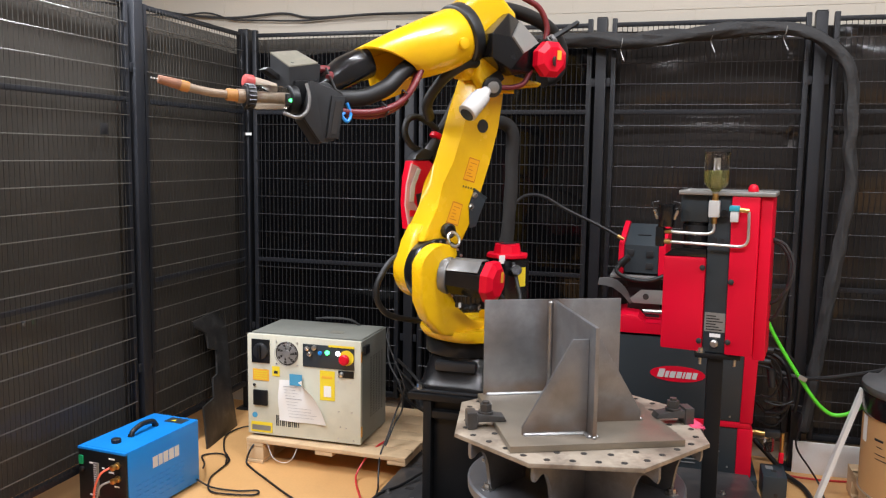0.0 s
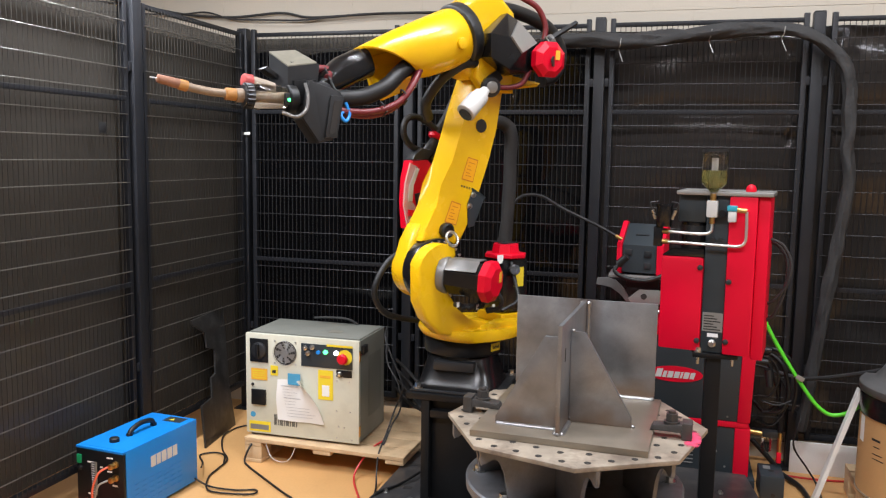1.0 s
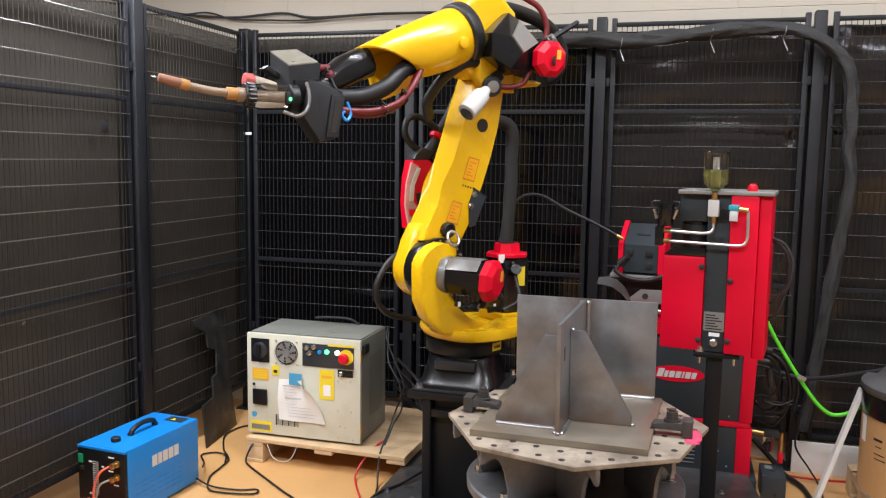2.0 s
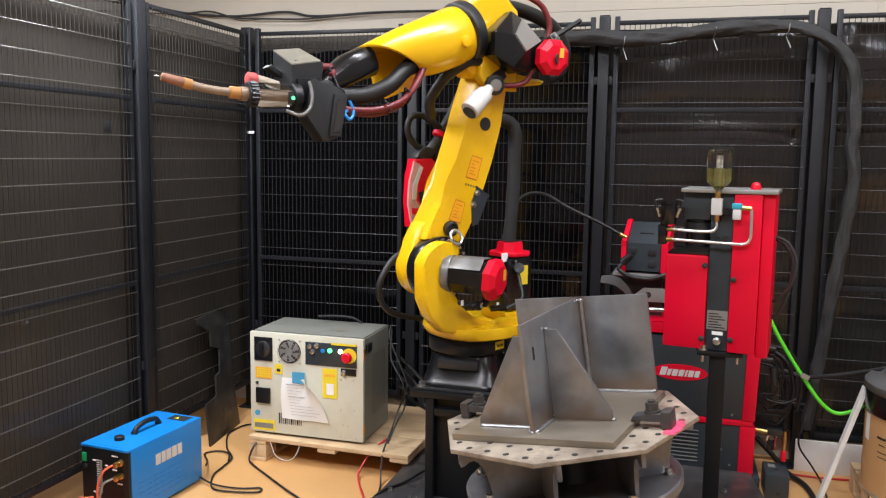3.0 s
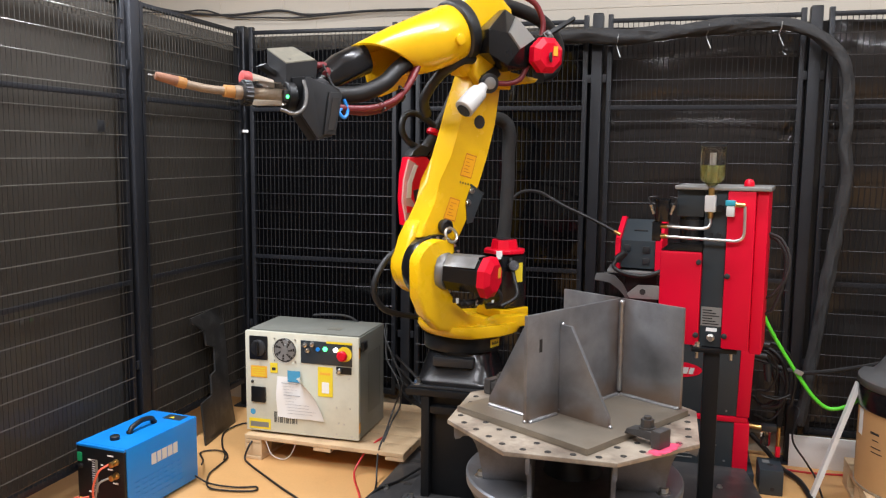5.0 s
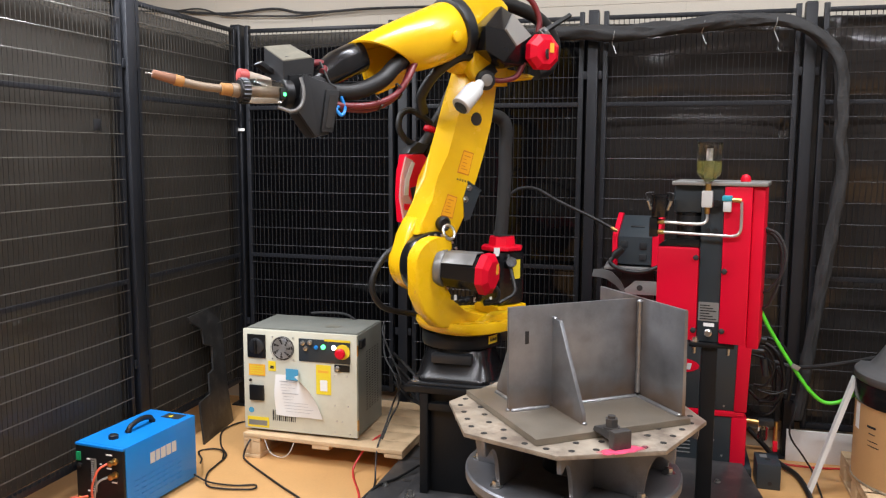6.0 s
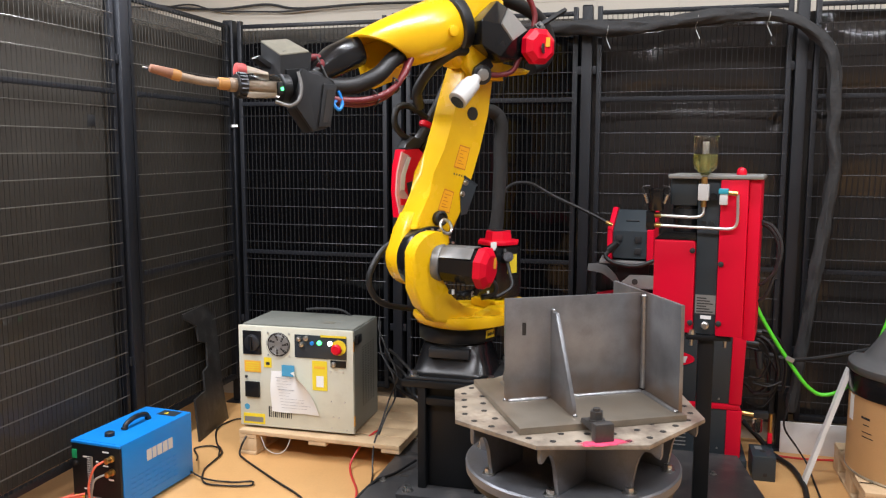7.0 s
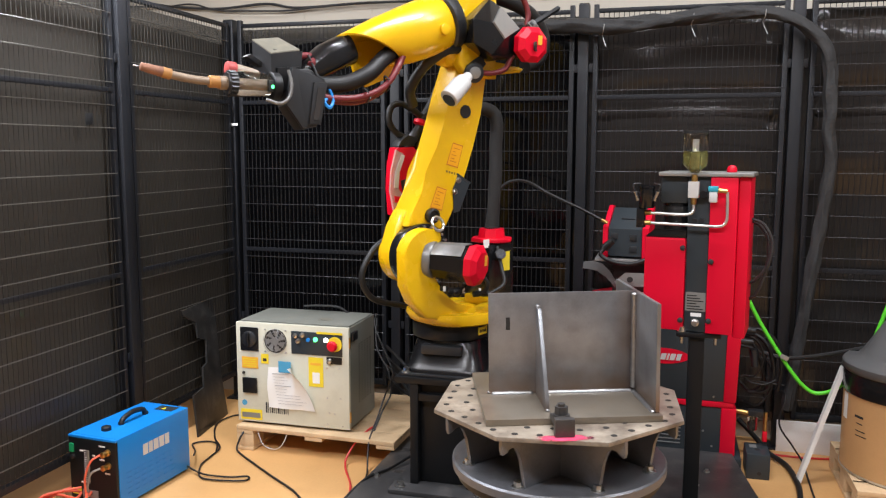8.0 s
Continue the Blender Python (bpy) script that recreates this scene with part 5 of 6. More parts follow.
    part("blue_button", lathe([(0.010, 0), (0.010, 0.006), (0.008, 0.007)], 14, base=(0.778 - ox, yf - 0.0045 - oy, 0.562 - oz), axis=(0, -1, 0)), M_BLUETIE, door)
    part("stop_collar", lathe([(0.036, 0), (0.036, 0.003)], 28, base=(0.912 - ox, yf - 0.0045 - oy, 0.548 - oz), axis=(0, -1, 0)), M_YLABEL, door, "yellow emergency stop collar")
    part("emergency_stop", lathe([(0.016, 0), (0.016, 0.012), (0.025, 0.016), (0.025, 0.026), (0.018, 0.032)], 28, base=(0.908 - ox, yf - 0.0080 - oy, 0.544 - oz), axis=(0, -1, 0)), M_RED, door, "red mushroom emergency stop")
    plate("latch_plate", 0.868, 0.945, 0.452, 0.485, M_BLACK, 0.004, 0.002)
    part("latch", lathe([(0.012, 0), (0.012, 0.01), (0.006, 0.014)], 14, base=(0.885 - ox, yf - 0.0045 - oy, 0.468 - oz), axis=(0, -1, 0)), M_STEEL, door)
    plate("orange_label", 0.424, 0.510, 0.402, 0.458, M_OLABEL, lab="orange printed label")
    for i in range(4):
        plate("print_bar", 0.432, 0.500, 0.411 + i * 0.011, 0.416 + i * 0.011, M_YLABEL, 0.0006, base=0.0022)
    plate("small_label", 0.527, 0.566, 0.430, 0.478, M_YLABEL, lab="small yellow label")
    plate("print_mark", 0.537, 0.556, 0.442, 0.456, M_INK, 0.0006, base=0.0022)
    plate("outlet_cover", 0.428, 0.503, 0.280, 0.356, M_BLACK, 0.012, 0.004, "black hinged outlet cover")
    part("door_lock", cyl((0.432 - ox, yf - oy, 0.378 - oz), (0.432 - ox, yf - 0.006 - oy, 0.378 - oz), 0.007, seg=14), M_INK, door)
    part("round_badge", cyl((0.432 - ox, yf - oy, 0.228 - oz), (0.432 - ox, yf - 0.001 - oy, 0.228 - oz), 0.014, seg=20), M_BLUETAPE, door, "round blue badge")
    plate("rating_strip", 0.412, 0.525, 0.145, 0.196, M_YLABEL, lab="yellow rating label strip")
    plate("rating_text", 0.418, 0.516, 0.155, 0.180, M_LTGREY, 0.0006, base=0.0022)
    for i in range(12):
        x = 0.545 + i * 0.0105
        plate("barcode_bar", x, x + (0.004 if i % 3 else 0.007), 0.185, 0.238, M_INK, 0.0008)
    plate("yellow_notice", 0.775, 0.850, 0.335, 0.478, M_YLABEL, lab="yellow caution notice")
    plate("notice_print", 0.795, 0.832, 0.352, 0.405, M_PAPER, 0.0006, base=0.0022)
    plate("notice_print", 0.785, 0.838, 0.440, 0.452, M_OLABEL, 0.0006, base=0.0022)
    for x, z in ((0.868, 0.285), (0.935, 0.285), (0.878, 0.21), (0.905, 0.208), (0.868, 0.155), (0.945, 0.15), (0.868, 0.43), (0.93, 0.43)):
        part("door_screw", cyl((x - ox, yf - oy, z - oz), (x - ox, yf - 0.003 - oy, z - oz), 0.004, seg=10), M_STEEL, door)
    for z in (0.17, 0.53):
        part("hinge", L(X1 - 0.003, X1 + 0.004, Y0 + 0.002, Y0 + 0.018, z, z + 0.05, 0.002), M_BRASS, c, "brass-coloured hinge")
    # side vents
    mesh = bpy.data.meshes.new("vent_slot")
    b = box(-0.0006, 0.0006, -0.009, 0.009, -0.0022, 0.0022)
    b.to_mesh(mesh)
    b.free()
    mesh.materials.append(M_HOLE)
    for col in range(5):
        for row in range(24):
            v = new("vent_slot", mesh)
            v.parent = c
            v.location = (X1 - 0.002 - ox, Y0 + 0.14 + col * 0.038 - oy, 0.235 + row * 0.0125 - oz)
    part("side_clip", L(X1 - 0.0015, X1 + 0.012, Y0 + 0.03, Y0 + 0.09, 0.56, 0.60, 0.003), M_DKGREY, c)
    part("top_label", L(0.775, 0.835, -0.60, -0.55, Z1 + 0.0045, Z1 + 0.0055), M_BEIGE, c, "faded paper label")
    return c


def paper_sheet():
    """A printed sheet taped to the cabinet, its corner curling forward."""
    b = bmesh.new()
    n = 12
    g = []
    for j in range(n + 1):
        row = []
        for i in range(n + 1):
            s, t = i / n, j / n
            x, z = 0.567 + 0.215 * s + 0.03 * t * s, 0.415 - 0.20 * t + 0.012 * s * (1 - t)
            lift = 0.055 * max(0, s - 0.52) ** 1.2 * max(0, 1.0 - t) * 2.2 + 0.006 * math.sin(5 * s + 3 * t) ** 2
            x -= 1.6 * lift * max(0, 1.0 - t)
            row.append(b.verts.new((x, -0.7205 - lift, z)))
        g.append(row)
    for j in range(n):
        for i in range(n):
            b.faces.new((g[j][i], g[j][i + 1], g[j + 1][i + 1], g[j + 1][i]))
    r = bmesh.ops.extrude_face_region(b, geom=b.faces[:])
    bmesh.ops.translate(b, vec=(0, -0.0006, 0), verts=[v for v in r["geom"] if isinstance(v, bmesh.types.BMVert)])
    p = thing("notice_sheet", "white printed paper taped to the cabinet door, corner curling", "paper")
    part("sheet", b, M_PAPER, p, smooth=60)
    for k in range(11):
        z = 0.385 - k * 0.0145
        x0 = 0.592 + 0.003 * k
        wd = (0.10, 0.06, 0.075, 0.05, 0.09, 0.06, 0.05, 0.14, 0.12, 0.15, 0.13)[k]
        part("print_bar", box(x0, x0 + min(wd, 0.085 if k < 7 else 0.15), -0.7295, -0.7288, z, z + (0.0036 if k in (0, 4) else 0.0014)), M_PRINT, p)
    part("tape", box(0.625, 0.690, -0.7290, -0.7275, 0.395, 0.450), M_BLUETAPE, p, "blue masking tape")
    return p


def chiller():
    """Portable water cooler in blue sheet metal."""
    W, Ln, Hh = 0.245, 0.455, 0.298
    c = thing("water_cooler", "bright blue portable welding water cooler with a black front panel", "water cooler", pose(0.300, -1.505, 0, 0, 0, -4.5))
    for x in (-W + 0.03, -0.03):
        for y in (0.04, Ln - 0.04):
            part("foot", cyl((x, y, 0), (x, y, 0.012), 0.014, seg=14), M_RUBBER, c)
    part("case", box(-W, 0, 0.012, Ln, 0.0125, Hh, 0.005), M_BLUE, c)
    front = part("front_panel", box(-W + 0.003, -0.003, -0.002, 0.0115, 0.0135, Hh - 0.012, 0.003), M_BLACK, c, "black printed front panel")
    part("top_lip", box(-W + 0.001, -0.001, -0.003, 0.0112, Hh - 0.0115, Hh - 0.001, 0.002), M_BLUE, c)
    part("power_switch", box(-W + 0.010, -W + 0.032, -0.010, -0.0025, 0.225, 0.262, 0.003), M_SWITCH, front, "green rocker switch")
    part("knob", lathe([(0.011, 0), (0.011, 0.008), (0.007, 0.011)], 14, base=(-W + 0.025, -0.0025, 0.205), axis=(0, -1, 0)), M_RUBBER, front)
    part("level_gauge", box(-W + 0.098, -W + 0.110, -0.007, -0.0025, 0.10, 0.24, 0.003), M_BEIGE, front, "pale water level window")
    for i in range(15):
        part("gauge_mark", box(-W + 0.080, -W + (0.094 if i % 5 else 0.097), -0.0035, -0.0024, 0.103 + i * 0.0095, 0.105 + i * 0.0095), M_PAPER, front)
    for z in (0.243, 0.188):
        part("coupling", lathe([(0.014, 0), (0.014, 0.008), (0.009, 0.010), (0.009, 0.022), (0.012, 0.024), (0.012, 0.034), (0.007, 0.036)], 16, base=(-0.040, -0.0025, z), axis=(0, -1, 0)), M_BRASS, front, "brass hose coupling")
    for x0, x1, z0 in ((-W + 0.125, -W + 0.137, 0.218), (-W + 0.06, -W + 0.078, 0.232), (-W + 0.06, -W + 0.078, 0.098), (-0.085, -0.055, 0.262), (-0.085, -0.06, 0.205), (-0.06, -0.035, 0.150)):
        part("panel_print", box(x0, x1, -0.0034, -0.0024, z0, z0 + 0.006), M_PAPER, front)
    part("yellow_label", box(-W + 0.012, -W + 0.058, -0.0034, -0.0024, 0.045, 0.070), M_YLABEL, front, "yellow caution label")
    part("data_label", box(-W + 0.065, -W + 0.145, -0.0034, -0.0024, 0.02, 0.072), M_LTGREY, front, "grey data label")
    part("filler_cap", lathe([(0.020, 0), (0.020, 0.014), (0.016, 0.017)], 20, base=(-0.125, 0.085, Hh + 0.0003)), M_RUBBER, c, "black filler cap")
    hp = [(-0.118, 0.165, Hh + 0.006), (-0.118, 0.180, Hh + 0.022), (-0.118, 0.235, Hh + 0.034), (-0.118, 0.295, Hh + 0.026), (-0.118, 0.312, Hh + 0.006)]
    b = tube(hp, 0.011, 10)
    cyl((-0.118, 0.163, Hh + 0.0003), (-0.118, 0.166, Hh + 0.008), 0.014, seg=12, bm=b)
    cyl((-0.118, 0.313, Hh + 0.0003), (-0.118, 0.311, Hh + 0.008), 0.014, seg=12, bm=b)
    part("carry_handle", b, M_RUBBER, c, "black plastic carry handle")
    part("top_label", box(-0.125, -0.03, 0.375, 0.435, Hh + 0.0003, Hh + 0.001), M_SLATE, c, "dark label with a yellow triangle")
    part("triangle", prism([(-0.10, 0.392), (-0.075, 0.392), (-0.0875, 0.415)], Hh + 0.0012, Hh + 0.0016, "xy"), M_YLABEL, c)
    word_blocks((0.030, 0.024, 0.030, 0.030, 0.028), 0.047, 0.006, Matrix.Translation((0.0004, 0.235, 0.205)) @ Matrix.Rotation(radians(90), 4, "Z") @ Matrix.Rotation(radians(90), 4, "X"), c, "white_mark")
    for row in range(5):
        for i in range(7):
            part("louvre", box(0.0002, 0.002, 0.05 + i * 0.045, 0.078 + i * 0.045, 0.05 + row * 0.022, 0.056 + row * 0.022, 0.0008), M_BLUE, c)
    part("red_tube", tube([(-0.052, -0.036, 0.243), (-0.068, -0.070, 0.225), (-0.085, -0.085, 0.16), (-0.078, -0.09, 0.09), (-0.06, -0.11, 0.03), (-0.09, -0.16, 0.007)], 0.0045, 8), M_ORWIRE, c, "red hose on the upper coupling")
    part("blue_tube", tube([(-0.052, -0.036, 0.188), (-0.078, -0.062, 0.17), (-0.090, -0.07, 0.11), (-0.085, -0.075, 0.05), (-0.07, -0.10, 0.007)], 0.0045, 8), M_LTGREY, c, "grey hose on the lower coupling")
    return c


def leaning_plate():
    ol = [(0.0, 0.0), (0.372, 0.0), (0.364, 0.22), (0.421, 0.651), (0.038, 0.649), (0.048, 0.621), (0.166, 0.563), (0.166, 0.482), (0.253, 0.452), (0.226, 0.33), (0.167, 0.322), (0.148, 0.221), (0.018, 0.213)]
    b = prism(ol, -0.005, 0.005, "yz", 0.001)
    return solo("cut_steel_plate", b, M_DARKPLATE, "dark profile-cut steel plate leaning against the fence", "steel plate",
                pose(0.133, -0.668, 0.0, 0, 0, 7.4) @ pose(0, 0, 0.001, 0, -7.4, 0))


def cable(name, pts, r, mt, label, category="cable", seg=8, **kw):
    return solo(name, tube(pts, r, seg, **kw), mt, label, category)


pallet(0.405, -0.755, -1.5, 0.82, 0.70, "pale pine pallet under the control cabinet")
controller()
paper_sheet()
chiller()
leaning_plate()

# ---- welding source, torch cleaner and wire drum ----
def power_source():
    s = thing("welding_power_source", "slate grey and red welding power source stacked on its cooling unit", "welder", pose(2.06, -0.36, 0.0, 0, 0, 0))
    part("cart_plate", box(-0.05, 0.70, -0.03, 0.32, 0.0, 0.06, 0.004), M_SLATE, s)
    part("cooler_case", box(0.0, 0.655, 0.0, 0.29, 0.0605, 0.285, 0.006), M_SLATE, s)
    part("cooler_red_rail", box(-0.004, 0.66, -0.004, 0.294, 0.2855, 0.312, 0.006), M_REDPAINT, s)
    part("cooler_red_end", box(0.605, 0.672, -0.006, 0.296, 0.061, 0.285, 0.006), M_REDPAINT, s)
    part("side_panel", box(0.0, 0.62, 0.0, 0.29, 0.3125, 0.68, 0.006), M_SLATE, s)
    part("red_end", prism([(0.613, 0.3125), (0.668, 0.3125), (0.680, 0.69), (0.620, 0.69)], -0.006, 0.296, "xz", 0.006), M_REDPAINT, s)
    part("red_hood", prism([(-0.01, 0.69), (0.62, 0.69), (0.62, 0.735), (0.18, 0.735), (0.15, 0.77), (0.09, 0.775), (-0.01, 0.755)], -0.008, 0.298, "xz", 0.006), M_REDPAINT, s, "red handle hood")
    part("chrome_bar", cyl((0.17, -0.004, 0.795), (0.60, -0.004, 0.795), 0.010, seg=14), M_STEEL, s, "bright round bar")
    # red oval badge with a white mark
    b = lathe([(1.0, 0), (1.0, 0.0015)], 40, axis=(0, -1, 0))
    bmesh.ops.transform(b, matrix=Matrix.Translation((0.335, -0.0005, 0.512)) @ Matrix.Diagonal((0.122, 1, 0.037, 1)), verts=b.verts[:])
    badge = part("badge", b, M_REDPAINT, s, "red oval badge with a white mark")
    word_blocks((0.027, 0.016, 0.024, 0.023, 0.009, 0.023, 0.020), 0.030, 0.005, Matrix.Translation((0.331, -0.0026, 0.509)) @ Matrix.Rotation(radians(90), 4, "X"), badge, "white_mark", 0.25, tall=(0,))
    for x, z in ((0.57, 0.335), (0.57, 0.10), (0.30, 0.335), (0.53, 0.17)):
        part("screw", cyl((x, -0.0003, z), (x, -0.003, z), 0.005, seg=10), M_STEEL, s)
    for i in range(9):
        part("louvre", box(0.06, 0.43, -0.004, -0.0004, 0.10 + i * 0.018, 0.104 + i * 0.018), M_LTGREY, s)
    for k, (q, pts) in enumerate(((0.009, ((0.67, 0.10, 0.60), (0.74, 0.08, 0.62), (0.80, 0.06, 0.57), (0.83, 0.07, 0.45), (0.80, 0.08, 0.36), (0.73, 0.10, 0.34))),
                                  (0.007, ((0.67, 0.12, 0.57), (0.73, 0.10, 0.58), (0.77, 0.09, 0.50), (0.79, 0.10, 0.40), (0.74, 0.12, 0.34), (0.69, 0.14, 0.38))),
                                  (0.008, ((0.68, 0.06, 0.645), (0.76, 0.02, 0.655), (0.83, 0.03, 0.60), (0.86, 0.06, 0.48), (0.85, 0.08, 0.36))),
                                  (0.005, ((0.68, 0.05, 0.62), (0.75, 0.03, 0.60), (0.78, 0.03, 0.52), (0.75, 0.04, 0.44), (0.70, 0.06, 0.43))),
                                  (0.005, ((0.68, 0.16, 0.55), (0.78, 0.14, 0.52), (0.84, 0.14, 0.40), (0.78, 0.12, 0.28), (0.70, 0.10, 0.30))),
                                  (0.004, ((0.84, 0.05, 0.42), (0.78, 0.03, 0.40), (0.72, 0.05, 0.41), (0.88, 0.08, 0.39))))):
        part("looped_cable", tube(pts, q, 10), M_RUBBER, s, "black looped cable")
    part("cable_gland", cyl((0.672, 0.02, 0.655), (0.74, 0.015, 0.650), 0.017, 0.014, seg=14), M_DKGREY, s)
    part("cable_gland", cyl((0.672, 0.02, 0.600), (0.73, 0.015, 0.598), 0.015, 0.012, seg=14), M_DKGREY, s)
    part("plug", cyl((0.735, 0.04, 0.56), (0.745, 0.035, 0.48), 0.018, 0.014, seg=14), M_DKGREY, s)
    part("water_fitting", cyl((0.672, 0.04, 0.265), (0.73, 0.03, 0.262), 0.011, seg=14), M_BRASS, s, "brass water fitting")
    part("filter_bowl", lathe([(0.018, 0), (0.022, 0.006), (0.022, 0.06), (0.016, 0.066)], 18, base=(0.745, 0.03, 0.185)), M_CLEAR, s, "clear filter bowl")
    part("filter_head", box(0.725, 0.79, 0.012, 0.052, 0.2515, 0.280, 0.004), M_DKGREY, s)
    part("brass_elbow", cyl((0.80, 0.03, 0.272), (0.80, 0.03, 0.185), 0.009, seg=12), M_BRASS, s, "brass pipe elbow")
    part("red_valve", box(0.79, 0.81, 0.018, 0.042, 0.135, 0.184, 0.004), M_RED, s, "red valve handle")
    return s


def cart_foot():
    b = box(0, 0.10, 0, 0.16, 0, 0.115, 0.006)
    o = thing("grey_steel_box", "slate grey steel foot box beside the welder", "box", pose(2.775, -0.46, 0))
    part("shell", b, M_SLATE, o)
    part("hole", cyl((0.055, -0.0005, 0.03), (0.055, -0.002, 0.03), 0.009, seg=14), M_HOLE, o)
    part("top_hole", cyl((0.05, 0.07, 0.1152), (0.05, 0.07, 0.1162), 0.012, seg=14), M_HOLE, o)
    part("label", box(0.02, 0.05, 0.09, 0.13, 0.1152, 0.1160), M_LTGREY, o)
    return o


def remote_feeder():
    f = thing("wire_feed_unit", "grey and red wire feed unit on a bracket above the welder", "wire feeder", pose(0, -0.25, 0))
    # the case is turned so that its ends recede to one side
    turned = Matrix.Translation((2.205, 0.02, 0)) @ Matrix.Rotation(radians(-8), 4, "Z") @ Matrix.Translation((-2.205, -0.02, 0))

    def swung(name, b, mt, lab=""):
        bmesh.ops.transform(b, matrix=turned, verts=b.verts[:])
        return part(name, b, mt, f, lab)
    side = [(0.0, 0.955), (0.0, 1.085), (0.13, 1.178), (0.155, 1.175), (0.155, 0.955)]
    swung("feed_case", prism(side, 2.130, 2.290, "yz", 0.004), M_SLATE)
    guard = [(-0.008, 0.945), (-0.008, 1.091), (0.127, 1.189), (0.163, 1.185), (0.163, 0.945)]
    for x0, x1 in ((2.105, 2.129), (2.291, 2.322)):
        swung("red_corner", prism(guard, x0, x1, "yz", 0.004), M_REDPAINT, "red end guard")
    swung("top_grip", box(2.180, 2.245, -0.004, 0.004, -0.004, 0.006, 0.003, m=Matrix.Translation((0, 0.06, 1.128)) @ Matrix.Rotation(radians(35.6), 4, "X")), M_DKGREY)
    for x, z in ((2.160, 1.050), (2.250, 1.045), (2.250, 0.990)):
        swung("square_button", box(x - 0.017, x + 0.017, -0.006, -0.0005, z - 0.015, z + 0.015, 0.003), M_DKGREY)
    part("black_plug", cyl((2.115, -0.03, 0.995), (2.155, -0.04, 1.035), 0.020, 0.016, seg=16), M_RUBBER, f)
    part("bracket", prism([(2.07, 0.943), (2.37, 0.943), (2.37, 0.930), (2.07, 0.930)], -0.02, 0.19, "xz", 0.003), M_LTGREY, f, "grey folded bracket")
    part("bracket_leg", box(2.15, 2.30, 0.06, 0.09, 0.72, 0.93, 0.003), M_DKGREY, f)
    part("bracket_foot", prism([(2.165, 0.835), (2.215, 0.880), (2.37, 0.880), (2.37, 0.815), (2.18, 0.815)], -0.03, -0.022, "xz", 0.002), M_LTGREY, f, "grey plate with a round hole")
    part("foot_hole", cyl((2.237, -0.0305, 0.848), (2.237, -0.032, 0.848), 0.014, seg=18), M_HOLE, f)
    part("loop_lead", tube([(2.12, -0.035, 1.00), (2.10, -0.045, 0.965), (2.15, -0.05, 0.935), (2.24, -0.045, 0.925), (2.32, -0.02, 0.95)], 0.010, 10), M_RUBBER, f, "black looped lead")
    part("strap", prism([(2.018, 0.925), (2.065, 0.930), (2.105, 0.918), (2.145, 0.880), (2.18, 0.82), (2.165, 0.808), (2.125, 0.858), (2.085, 0.885), (2.045, 0.893), (2.012, 0.890)], -0.022, -0.012, "xz", 0.003), M_HOOD, f, "grey bent strap")
    part("wire_liner", tube([(2.113, -0.01, 1.118), (2.0, 0.0, 1.175), (1.84, 0.02, 1.245), (1.73, 0.03, 1.302), (1.64, 0.02, 1.30), (1.585, 0.0, 1.24), (1.56, -0.02, 1.16), (1.54, -0.04, 1.08)], 0.0075, 10), M_RUBBER, f, "thin black wire liner")
    part("liner_fitting", cyl((2.125, -0.01, 1.112), (2.095, -0.01, 1.127), 0.009, seg=12), M_BRASS, f, "brass liner fitting")
    return f


